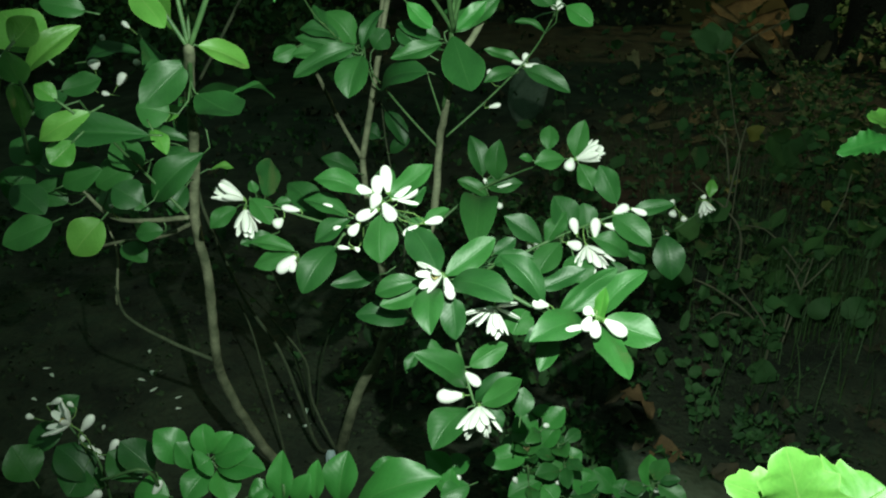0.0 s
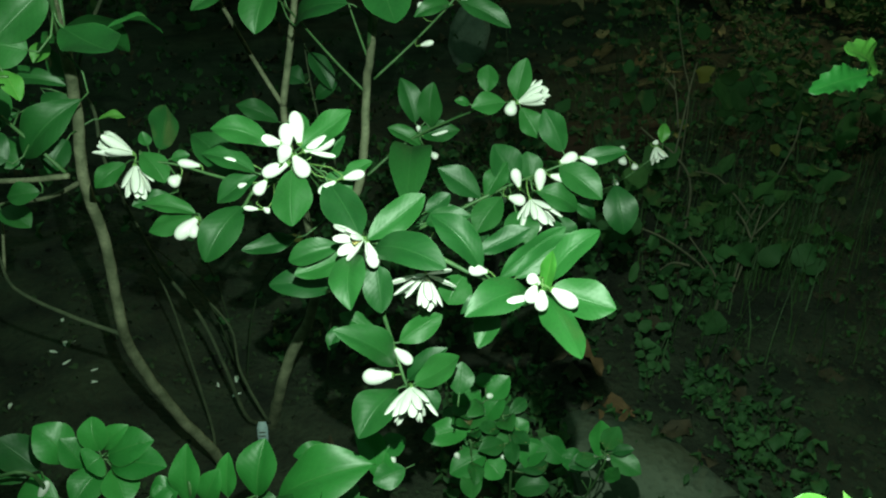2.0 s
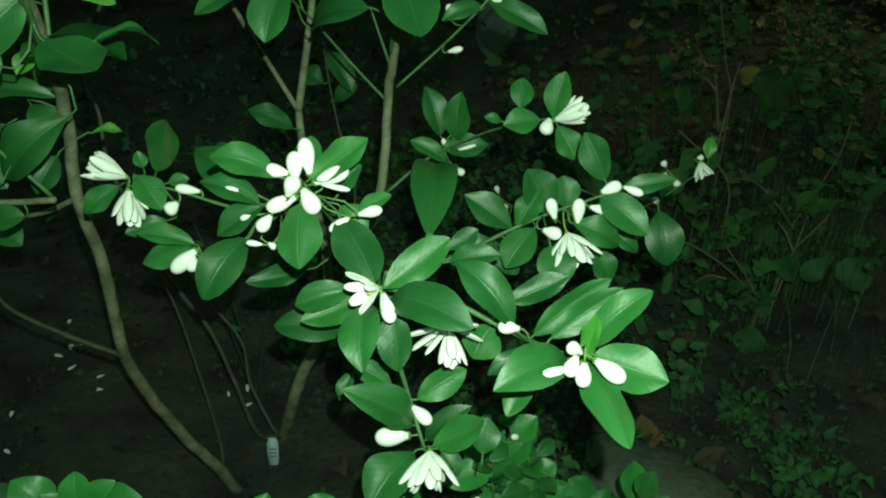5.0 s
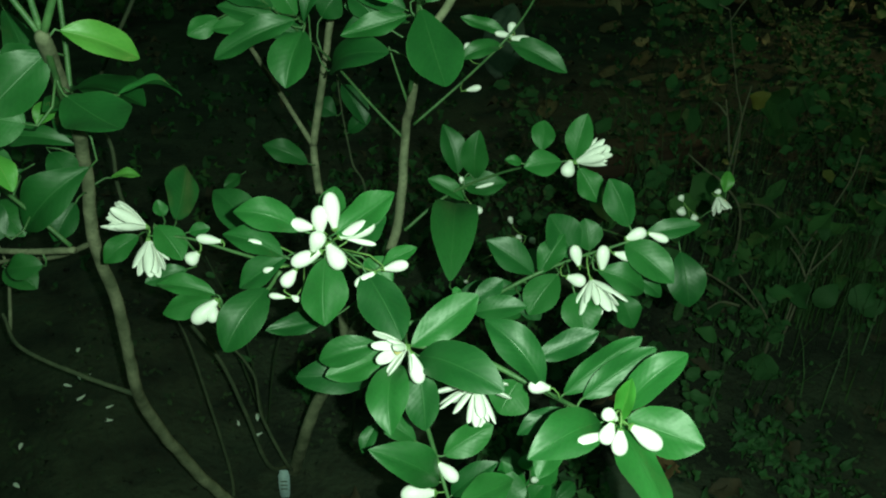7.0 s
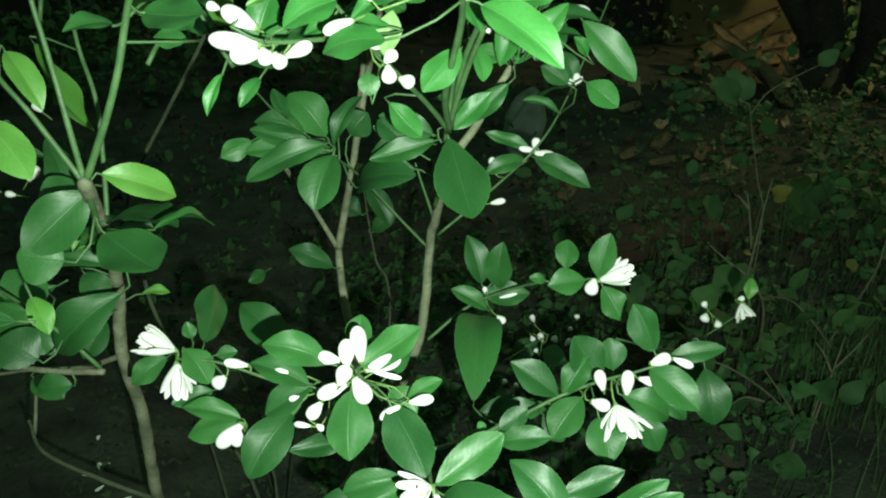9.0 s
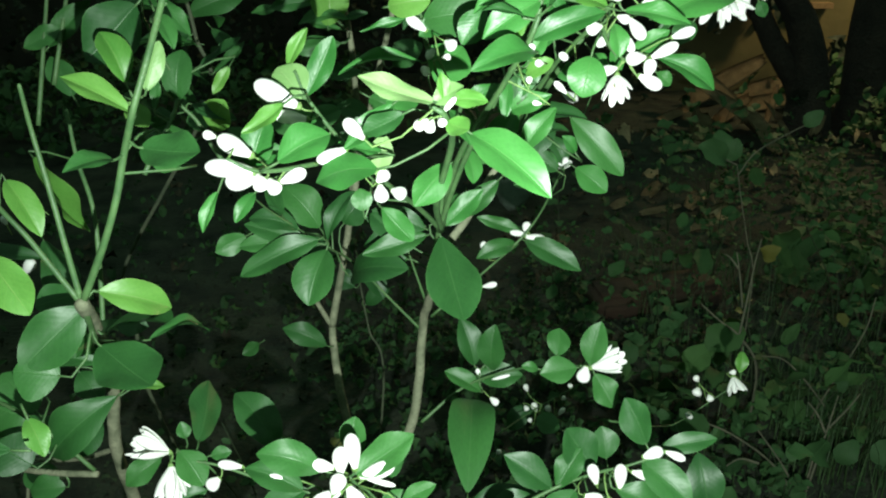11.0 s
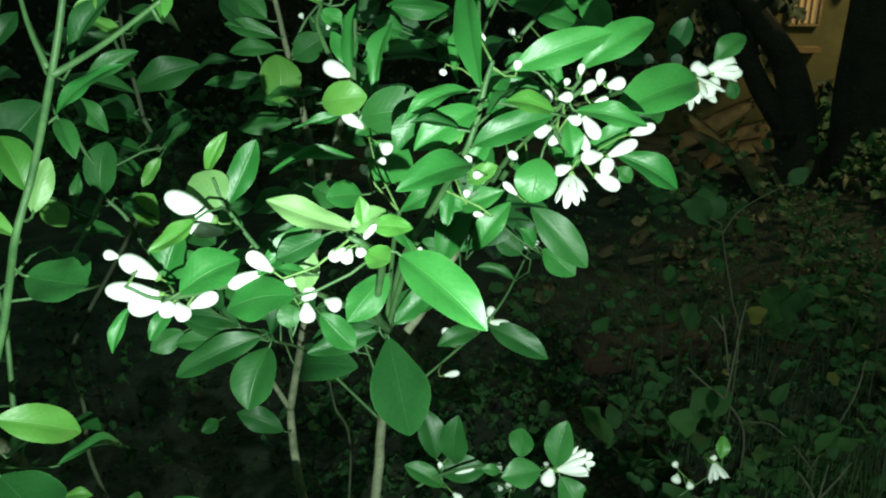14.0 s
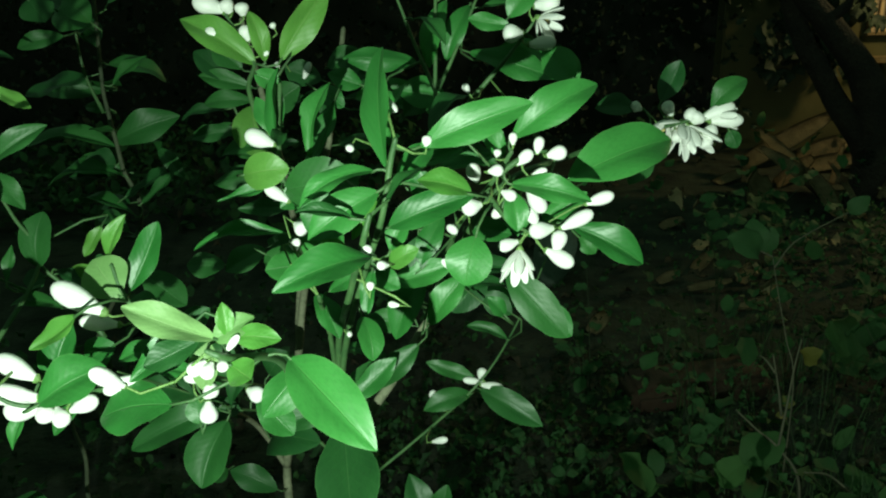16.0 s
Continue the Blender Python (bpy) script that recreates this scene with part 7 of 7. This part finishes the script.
def weed_plant(x, y, height, count, size, seed, yellow=0):
    """An upright weed: a few thin stalks with broad leaves of their own."""
    rnd = random.Random(seed)
    z = ground_height(x, y)
    root = thing("broadleaf_weed", (x, y, z), "upright broadleaf weed with dull green rounded leaves", "weed", "broadleaf weeds")
    for s in range(3):
        a = rnd.uniform(0, 6.28)
        d = Vector((math.cos(a), math.sin(a), 0)) * height * rnd.uniform(0.15, 0.5)
        path = spline([(x, y, z - 0.01), Vector((x, y, z + height * 0.5)) + d * 0.3, Vector((x, y, z + height * rnd.uniform(0.75, 1.0))) + d], 4)
        bm = bmesh.new()
        tube(bm, path, 0.0022, 0.001, 5)
        part("stalk", bm, WEED_STEM, root)
        for k in range(count):
            q = path[rnd.randrange(3, len(path))]
            b = rnd.uniform(0, 6.28)
            out = Vector((math.cos(b), math.sin(b), rnd.uniform(-0.2, 0.5)))
            n = size * rnd.uniform(0.6, 1.15)
            turn, _ = frame_of(q, q + out, (rnd.uniform(-0.4, 0.4), -0.5, 0.9))
            me = yellow_leaf if k < yellow and s == 0 else wide_leaf[rnd.randrange(3)]
            put("leaf", me, Matrix.Translation(q) @ turn.to_4x4() @ Matrix.Diagonal((n * rnd.uniform(0.6, 0.85), n, n, 1)), root)


NEAR_WEEDS = ((0.60, 2.10, 0.30, 4, 0.07, 0), (0.83, 2.06, 0.42, 3, 0.055, 2), (0.64, 2.28, 0.44, 3, 0.06, 0), (0.95, 1.97, 0.20, 5, 0.06, 1), (1.15, 2.05, 0.30, 5, 0.07, 0), (1.20, 2.40, 0.38, 5, 0.07, 1), (0.48, 1.75, 0.22, 5, 0.06, 0), (0.78, 1.72, 0.16, 5, 0.06, 0), (1.35, 2.8, 0.42, 5, 0.08, 0))
FAR_WEEDS = ((1.0, 2.9, 0.4, 5, 0.08, 0), (1.6, 2.5, 0.35, 5, 0.08, 1), (0.95, 3.3, 0.5, 5, 0.10, 0), (0.35, 1.62, 0.15, 5, 0.05, 0), (0.40, 2.5, 0.4, 4, 0.07, 0), (1.5, 3.3, 0.45, 5, 0.09, 1), (0.25, 2.0, 0.35, 3, 0.06, 0), (-0.29, 1.52, 0.47, 3, 0.035, 2), (1.25, 3.75, 0.5, 5, 0.11, 0), (0.55, 1.45, 0.18, 5, 0.05, 0))
for k, (x, y, h, c, s, yl) in enumerate(NEAR_WEEDS + FAR_WEEDS):
    weed_plant(x, y, h, c + 3, s * 0.6, 40 + k, yl)


def dry_twig(points, r, label):
    z = ground_height(points[0][0], points[0][1])
    root = thing("dry_twig", (points[0][0], points[0][1], z), label, "twig", "dry twigs among weeds")
    bm = bmesh.new()
    tube(bm, spline([(points[0][0], points[0][1], z - 0.01), *points]), r, r * 0.5, 6, 0.15)
    part("shoot", bm, twig_mat, root)
    return root


twig_mat = grain_material("dry_twig_bark", (0.095, 0.10, 0.065), (0.15, 0.145, 0.09), 50.0, 0.9)
twig = dry_twig([(0.771, 1.940, 0.138), (0.725, 1.960, 0.218), (0.693, 2.000, 0.236), (0.656, 2.040, 0.262)], 0.0035, "bare grey forked twig standing among weeds")
for pts in ([(0.725, 1.960, 0.218), (0.748, 2.000, 0.302), (0.765, 2.030, 0.374), (0.784, 2.060, 0.422)], [(0.735, 1.990, 0.277), (0.724, 2.000, 0.344), (0.714, 2.020, 0.405)], [(0.716, 2.000, 0.372), (0.704, 2.030, 0.387), (0.698, 2.050, 0.387)]):
    bm = bmesh.new()
    tube(bm, spline(pts), 0.0028, 0.0014, 6, 0.15)
    part("shoot", bm, twig_mat, twig)
dry_twig([(0.95, 1.90, 0.02), (0.90, 1.91, 0.10), (0.83, 1.93, 0.17), (0.76, 1.90, 0.2)], 0.003, "thin fallen grey twig leaning in grass")
dry_twig([(0.93, 1.95, 0.0), (0.98, 1.97, 0.10), (1.03, 1.98, 0.22), (1.05, 2.0, 0.30)], 0.003, "thin upright grey twig in grass")
fan = dry_twig([(0.786, 1.713, -0.031), (0.736, 1.722, 0.041), (0.646, 1.720, 0.111), (0.571, 1.723, 0.147)], 0.0035, "many-stalked dry weed with a few dull leaves")
for pts in ([(0.792, 1.712, -0.031), (0.768, 1.722, 0.025), (0.709, 1.768, 0.103)], [(0.813, 1.719, -0.036), (0.822, 1.721, 0.009), (0.845, 1.753, 0.072)], [(0.823, 1.719, -0.036), (0.872, 1.776, 0.076), (0.903, 1.814, 0.150)], [(0.872, 1.776, 0.076), (0.857, 1.796, 0.111), (0.838, 1.811, 0.135)], [(0.879, 1.782, 0.087), (0.925, 1.807, 0.118), (0.961, 1.830, 0.144)], [(0.703, 1.706, 0.051), (0.671, 1.729, 0.046), (0.641, 1.730, 0.024)]):
    bm = bmesh.new()
    tube(bm, spline(pts), 0.003, 0.0015, 6, 0.15)
    part("shoot", bm, twig_mat, fan)
tall = dry_twig([(0.778, 2.057, 0.303), (0.765, 2.096, 0.405), (0.750, 2.130, 0.494), (0.739, 2.160, 0.572)], 0.0018, "tall thin weed twig with broad dull leaves")
for pts in ([(0.743, 2.152, 0.551), (0.788, 2.180, 0.598), (0.883, 2.225, 0.635), (0.955, 2.254, 0.659)], [(0.739, 2.160, 0.572), (0.709, 2.166, 0.585), (0.689, 2.169, 0.593)]):
    bm = bmesh.new()
    tube(bm, spline(pts), 0.0018, 0.001, 6, 0.15)
    part("shoot", bm, twig_mat, tall)
for k, (plant, a, b) in enumerate(((tall, (0.710, 2.156, 0.588), (0.622, 2.129, 0.627)), (tall, (0.705, 2.164, 0.580), (0.700, 2.203, 0.654)), (tall, (0.726, 2.173, 0.577), (0.748, 2.204, 0.631)), (tall, (0.918, 2.230, 0.650), (0.958, 2.224, 0.693)), (fan, (0.974, 1.761, 0.020), (1.042, 1.776, 0.056)), (fan, (1.000, 1.750, 0.002), (1.061, 1.758, 0.027)), (fan, (0.858, 1.731, 0.055), (0.786, 1.702, 0.095)), (fan, (0.900, 1.763, 0.013), (0.945, 1.768, 0.070)), (fan, (0.737, 1.674, -0.067), (0.773, 1.594, -0.062)), (fan, (0.540, 1.642, 0.162), (0.486, 1.632, 0.241)))):
    turn, n = frame_of(a, b, (-0.2, -0.8, 0.6))
    put("leaf", wide_leaf[k % 3], Matrix.Translation(a) @ turn.to_4x4() @ Matrix.Diagonal((n * 0.68, n * 0.92, n, 1)), plant)
turn, n = frame_of((0.784, 2.035, 0.385), (0.806, 2.0, 0.425), (-0.2, -0.8, 0.6))
put("leaf", yellow_leaf, Matrix.Translation((0.784, 2.035, 0.385)) @ turn.to_4x4() @ Matrix.Diagonal((n * 0.7, n, n, 1)), tall)
weed_plant(1.15, 2.29, 0.34, 5, 0.04, 77, 2)
grass("grass", 260, (0.85, 1.12, 1.8, 2.05), (0.12, 0.30), 21)


def tree_trunk(points, r0, r1, seed, label):
    """A rough tapered trunk along its own line, with a flared foot and ridged bark."""
    path = spline(points, 9)
    bm = bmesh.new()
    sides, rings, last = 26, [], len(path) - 1
    for k, c in enumerate(path):
        v = k / last
        ahead = (path[min(k + 1, last)] - path[max(k - 1, 0)]).normalized()
        side = Vector((0, 1, 0)).cross(ahead).normalized()
        up = ahead.cross(side)
        rr = (r0 + (r1 - r0) * v) * (1 + 0.45 * math.exp(-11 * v))
        ring = []
        for j in range(sides):
            a = 2 * math.pi * j / sides
            ridge = 1 + 0.12 * noise.noise(Vector((math.cos(a) * 2, math.sin(a) * 2, v * 5 + seed))) + 0.06 * noise.noise(Vector((math.cos(a) * 7, math.sin(a) * 7, v * 9 + seed)))
            ring.append(bm.verts.new(c + (math.cos(a) * side + math.sin(a) * up) * rr * ridge))
        rings.append(ring)
    for a, b in zip(rings, rings[1:]):
        for j in range(sides):
            bm.faces.new((a[j], a[(j + 1) % sides], b[(j + 1) % sides], b[j]))
    bm.faces.new(rings[-1])
    root = thing("tree_trunk", points[0], label, "tree trunk", "trunks by the wall")
    part("trunk", bm, trunk_mat, root)
    rnd = random.Random(seed)
    for k in range(5):
        q = path[min(last - 1, 3 + k * max(1, last // 6))]
        a = rnd.uniform(3.3, 6.1)
        d = Vector((math.cos(a), math.sin(a), 0.8)).normalized()
        bm = bmesh.new()
        tube(bm, spline([q, q + d * r0 * 0.95, q + d * r0 * 1.12 + Vector((0, 0, 0.02))], 3), r0 * 0.26, r0 * 0.16, 9, 0.12, True)
        part("branch_stub", bm, trunk_mat, root, "broken branch stub")
    return root


tree_trunk([(2.20, 4.98, -0.1), (2.15, 4.98, 0.18), (2.05, 4.99, 0.34), (1.95, 5.0, 0.47), (1.84, 5.0, 0.65), (1.75, 5.02, 0.80), (1.62, 5.05, 1.15), (1.52, 5.08, 1.6)], 0.070, 0.05, 1, "thin dark trunk forking away from an ochre wall")
tree_trunk([(2.20, 4.92, -0.1), (2.19, 4.94, 0.15), (2.15, 4.95, 0.40), (2.06, 4.96, 0.62), (1.90, 4.97, 0.82), (1.72, 4.98, 1.02), (1.50, 5.0, 1.25)], 0.120, 0.045, 2, "dark leaning trunk arching away from an ochre wall")
tree_trunk([(2.55, 4.95, -0.1), (2.52, 4.95, 0.5), (2.52, 4.95, 1.2), (2.58, 4.95, 2.2), (2.64, 4.95, 3.1)], 0.150, 0.13, 3, "thick dark tree trunk standing before an ochre wall")


def far_wall(name, x0, x1, y, height):
    bm = bmesh.new()
    bmesh.ops.create_cube(bm, size=1)
    for v in bm.verts:
        v.co = ((x0 + x1) / 2 + v.co.x * (x1 - x0), y + v.co.y * 0.2, height / 2 - 0.15 + v.co.z * height)
    bmesh.ops.bevel(bm, geom=list(bm.edges), offset=0.012, segments=2, affect="EDGES")
    return tagged(part(name, bm, wall_mat, None, sharp=True), "ochre plastered garden wall lit by a warm lamp", "wall", kind="structure")


far_wall("wall_north", 1.62, 7.0, 6.2, 2.4)


def lit_window(x0, x1, y, z0, z1):
    """A small barred window with warm light behind dusty glass, and a ledge under it."""
    root = thing("window_1", ((x0 + x1) / 2, y, z0), "small barred window glowing dimly in the ochre wall", "window", kind="structure")
    def bar(name, a, b, c, d, deep, mat, label=""):
        bm = bmesh.new()
        bmesh.ops.create_cube(bm, size=1)
        for v in bm.verts:
            v.co = ((a + b) / 2 + v.co.x * (b - a), y - deep / 2 + v.co.y * deep, (c + d) / 2 + v.co.z * (d - c))
        bmesh.ops.bevel(bm, geom=list(bm.edges), offset=0.003, segments=2, affect="EDGES")
        part(name, bm, mat, root, label, True)
    for a, b, c, d in ((x0 - 0.02, x0, z0, z1), (x1, x1 + 0.02, z0, z1), (x0 - 0.02, x1 + 0.02, z1, z1 + 0.02), (x0 - 0.02, x1 + 0.02, z0 - 0.02, z0)):
        bar("window_frame", a, b, c, d, 0.035, frame_mat, "brown painted frame")
    for k in (1, 2, 3):
        x = x0 + (x1 - x0) * k / 4
        bar("bar", x - 0.006, x + 0.006, z0, z1, 0.022, frame_mat)
    bar("pane", x0, x1, z0, z1, 0.008, glow_mat, "dusty pane lit from inside")
    bar("ledge", x0 - 0.03, x1 + 0.03, z0 - 0.19, z0 - 0.15, 0.09, frame_mat, "weathered ledge")


frame_mat = grain_material("window_paint", (0.16, 0.11, 0.05), (0.24, 0.17, 0.08), 20.0, 0.6, 0.3, 0.002)
glow_mat = grain_material("lit_pane", (0.30, 0.20, 0.08), (0.42, 0.30, 0.13), 12.0, 0.4, 0.2, 0.002)
glow = glow_mat.node_tree.nodes["Principled BSDF"]
glow.inputs["Emission Color"].default_value, glow.inputs["Emission Strength"].default_value = (1.0, 0.62, 0.26, 1), 0.16
lit_window(2.54, 2.72, 6.098, 0.74, 0.96)


def hedge(name, x0, x1, y, height, seed):
    """An added clipped hedge: uneven dark core and many small leaves."""
    rnd = random.Random(seed)
    verts, faces = [], []
    for _ in range(5200):
        q = Vector((rnd.uniform(x0, x1), y + rnd.uniform(-0.3, 0.3), rnd.uniform(-0.05, height) ))
        q.y -= 0.25 * noise.noise(q * 1.5)
        s = rnd.uniform(0.03, 0.08)
        m = Matrix.Translation(q) @ Euler((rnd.uniform(-1, 1.6), rnd.uniform(-1, 1), rnd.uniform(0, 6.28))).to_matrix().to_4x4() @ Matrix.Diagonal((s * 0.6, s, s, 1))
        me, n = rough_leaf[rnd.randrange(3)], len(verts)
        verts += [m @ v.co for v in me.vertices]
        faces += [[n + k for k in p.vertices] for p in me.polygons]
    me = bpy.data.meshes.new(name)
    me.from_pydata(verts, [], faces)
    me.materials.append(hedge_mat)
    return tagged(new(name, smooth(me)), "added hedge of dark leaves closing off the sky glow", "hedge", kind="stuff")


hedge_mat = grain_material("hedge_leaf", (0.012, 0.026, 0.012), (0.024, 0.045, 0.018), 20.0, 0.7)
# Stands in for the dark far end and keeps the sky's glow out.
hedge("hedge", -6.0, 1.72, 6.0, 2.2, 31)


# Plain dark walls added behind the hedge and all round to block sky glow.
def backing_wall(name, x0, x1, y0, y1):
    bm = bmesh.new()
    bmesh.ops.create_cube(bm, size=1)
    for v in bm.verts:
        v.co = ((x0 + x1) / 2 + v.co.x * (x1 - x0), (y0 + y1) / 2 + v.co.y * (y1 - y0), 1.2 + v.co.z * 2.8)
    bmesh.ops.bevel(bm, geom=list(bm.edges), offset=0.015, segments=2, affect="EDGES")
    return tagged(part(name, bm, shade_mat, None, sharp=True), "added dark backing wall closing off the sky", "wall", kind="structure")


shade_mat = grain_material("dark_backing_wall", (0.020, 0.022, 0.016), (0.040, 0.042, 0.030), 2.5, 0.95, 0.5, 0.01)
backing_wall("backing_wall_far", -6.4, 1.93, 6.75, 6.95)
backing_wall("backing_wall_west", -6.6, -6.42, -4.0, 6.9)
backing_wall("backing_wall_east", 7.02, 7.2, -4.0, 6.3)
backing_wall("backing_wall_south", -6.6, 7.2, -4.2, -4.02)


def dry_sheath(foot, head, width, facing, seed):
    """A fallen dry palm sheath: a long curled tan plate with a split end, lying or leaning."""
    turn, length = frame_of(foot, head, facing)
    bm = bmesh.new()
    rows, cols = 14, 8
    grid = []
    for i in range(rows + 1):
        v = i / rows
        w = width * (0.72 + 0.28 * math.sin(math.pi * v)) * (1 - 0.35 * v ** 4)
        ragged = [0.06 * length * noise.noise(Vector((j * 0.9, seed, 2))) * (v > 0.9 or v < 0.05) for j in range(cols + 1)]
        grid.append([bm.verts.new((u * w * 0.5, v * length + ragged[j], 0.22 * w * u * u * (0.4 + v) + 0.05 * width * noise.noise(Vector((u * 2, v * 5, seed))))) for j, u in ((j, 2 * j / cols - 1) for j in range(cols + 1))])
    for a, b in zip(grid, grid[1:]):
        for j in range(cols):
            bm.faces.new((a[j], a[j + 1], b[j + 1], b[j]))
    bmesh.ops.solidify(bm, geom=list(bm.faces), thickness=0.006)
    bm.transform(Matrix.Translation(foot) @ turn.to_4x4())
    return tagged(part("dry_palm_sheath", bm, sheath_mat, None), "curled tan dry palm sheath fallen on the ground", "palm sheath", "fallen palm sheaths")


sheath_mat = grain_material("dry_sheath", (0.19, 0.150, 0.080), (0.33, 0.265, 0.15), 14.0, 0.85, 0.6, 0.006, (0.12, 0.088, 0.046))
LEANING = ((1.90, 4.66, 1.58, 5.06, 0.20, 0.13), (1.86, 4.75, 1.66, 5.42, 0.24, 0.15), (1.78, 4.36, 1.80, 4.92, 0.12, 0.17), (1.92, 4.40, 1.98, 5.05, 0.12, 0.07), (1.44, 4.55, 1.58, 4.95, 0.08, 0.16),
           (1.66, 5.55, 2.22, 5.72, 0.26, 0.13), (2.02, 5.08, 2.12, 5.24, 0.18, 0.05), (2.13, 4.72, 2.22, 4.80, 0.10, 0.06), (1.92, 5.42, 2.36, 5.50, 0.05, 0.11), (2.0, 5.68, 2.46, 5.76, 0.12, 0.13), (1.72, 5.10, 1.98, 5.28, 0.10, 0.09))
LYING = ((1.40, 5.15, 1.62, 5.30, 0.08), (0.95, 3.68, 1.06, 3.84, 0.06), (1.10, 3.54, 1.19, 3.70, 0.06), (1.14, 3.44, 1.27, 3.54, 0.05), (0.88, 3.46, 1.06, 3.50, 0.045), (1.02, 3.30, 1.20, 3.36, 0.04), (0.46, 3.04, 0.53, 3.16, 0.06), (0.78, 3.54, 0.88, 3.60, 0.05), (0.92, 4.25, 1.04, 4.33, 0.06), (1.32, 4.45, 1.50, 4.52, 0.06))
for x0, y0, x1, y1, z1, width in LEANING:
    dry_sheath((x0, y0, ground_height(x0, y0) + 0.02), (x1, y1, z1), width, (0.4, -0.7, 0.7), 3.7 * x0 + y0)
for x0, y0, x1, y1, width in LYING:
    dry_sheath((x0, y0, ground_height(x0, y0) + 0.012), (x1, y1, ground_height(x1, y1) + 0.035), width, (0.2, -0.25, 0.95), 3.7 * x0 + y0)
scatter("leaf_litter", rough_leaf, 18, (0.9, 2.4, 3.2, 5.0), (0.08, 0.16), sheath_mat, "large dry tan leaves lying under the trunks", "leaf litter", (0.005, 0.12), (-25, 35), 14)


def climber(name, x0, x1, y, height, seed):
    """Dark creeper leaves in patches over the wall, thickest at its foot."""
    rnd = random.Random(seed)
    verts, faces = [], []
    for _ in range(6000):
        q = Vector((rnd.uniform(x0, x1), y + rnd.uniform(-0.30, 0.0), rnd.uniform(0, height)))
        if 1.80 < q.x < 2.62 and q.z < 0.40:
            continue
        if 2.42 < q.x < 3.4 and q.z > 0.30 and noise.noise(Vector((q.x * 3.2, q.z * 2.2, 9))) < 0.12:
            continue
        if noise.noise(Vector((q.x * 2.1, q.z * 2.1, seed))) + 0.35 * noise.noise(Vector((q.x * 6, q.z * 6, seed + 3))) + 0.06 - 0.05 * q.z < 0.05:
            continue
        s = rnd.uniform(0.08, 0.16)
        m = Matrix.Translation(q) @ Euler((rnd.uniform(0.6, 1.8), rnd.uniform(-0.8, 0.8), rnd.uniform(-1.2, 1.2))).to_matrix().to_4x4() @ Matrix.Diagonal((s * 0.7, s, s, 1))
        me, n = rough_leaf[rnd.randrange(3)], len(verts)
        verts += [m @ v.co for v in me.vertices]
        faces += [[n + k for k in p.vertices] for p in me.polygons]
    me = bpy.data.meshes.new(name)
    me.from_pydata(verts, [], faces)
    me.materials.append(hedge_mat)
    return tagged(new(name, smooth(me)), "dark creeper leaves climbing the ochre wall", "creeper", kind="stuff")


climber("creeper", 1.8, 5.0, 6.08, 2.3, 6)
scatter("undergrowth", wide_leaf, 2600, (-2.5, 4.0, 4.2, 6.0), (0.04, 0.10), weed_mat, "dark leafy undergrowth at the foot of the wall", "undergrowth", (0.0, 0.30), (0, 70), 51, lambda x, y: 0.03 if -0.4 < x < 2.3 and y > 4.2 + 0.5 * max(0, x - 1.6) ** 2 else 0.15 + 0.85 * (noise.noise(Vector((x * 1.6, y * 1.6, 2))) > -0.1))


def fallen_leaf(x, y, turn, size):
    """A curled dead leaf on the soil."""
    ob = new("fallen_leaf", rough_leaf[0].copy())
    ob.data.materials.append(dead_mat)
    ob.matrix_basis = Matrix.Translation((x, y, ground_height(x, y) + 0.012)) @ Euler((0.1, 0.15, turn)).to_matrix().to_4x4() @ Matrix.Diagonal((size * 0.55, size, size * 0.8, 1))
    return tagged(ob, "curled brown dead leaf lying on dark soil", "dead leaf", "dead leaves by the paving stone")


dead_mat = grain_material("dead_leaf", (0.10, 0.058, 0.024), (0.17, 0.10, 0.045), 40.0, 0.8, 0.5, 0.003, (0.05, 0.03, 0.014))
grey_mat = grain_material("mouldering_leaf", (0.07, 0.10, 0.075), (0.13, 0.17, 0.13), 16.0, 0.8, 0.5, 0.003, (0.05, 0.06, 0.04))
bm = bmesh.new()
bm.from_mesh(wide_leaf[1])
bmesh.ops.solidify(bm, geom=list(bm.faces), thickness=0.02)
bm.transform(Matrix.Translation((0.335, 3.44, 0.0)) @ Euler((radians(48), 0.1, -0.25)).to_matrix().to_4x4() @ Matrix.Diagonal((0.17, 0.34, 0.2, 1)))
tagged(part("mouldering_leaf", bm, grey_mat, None), "large grey-green mouldering leaf leaning among weeds", "dead leaf")
for x, y, turn, size in ((0.472, 1.519, 0.6, 0.11), (0.492, 1.393, 2.4, 0.10), (0.443, 1.422, 4.0, 0.08), (0.579, 1.212, 1.2, 0.06)):
    fallen_leaf(x, y, turn, size)
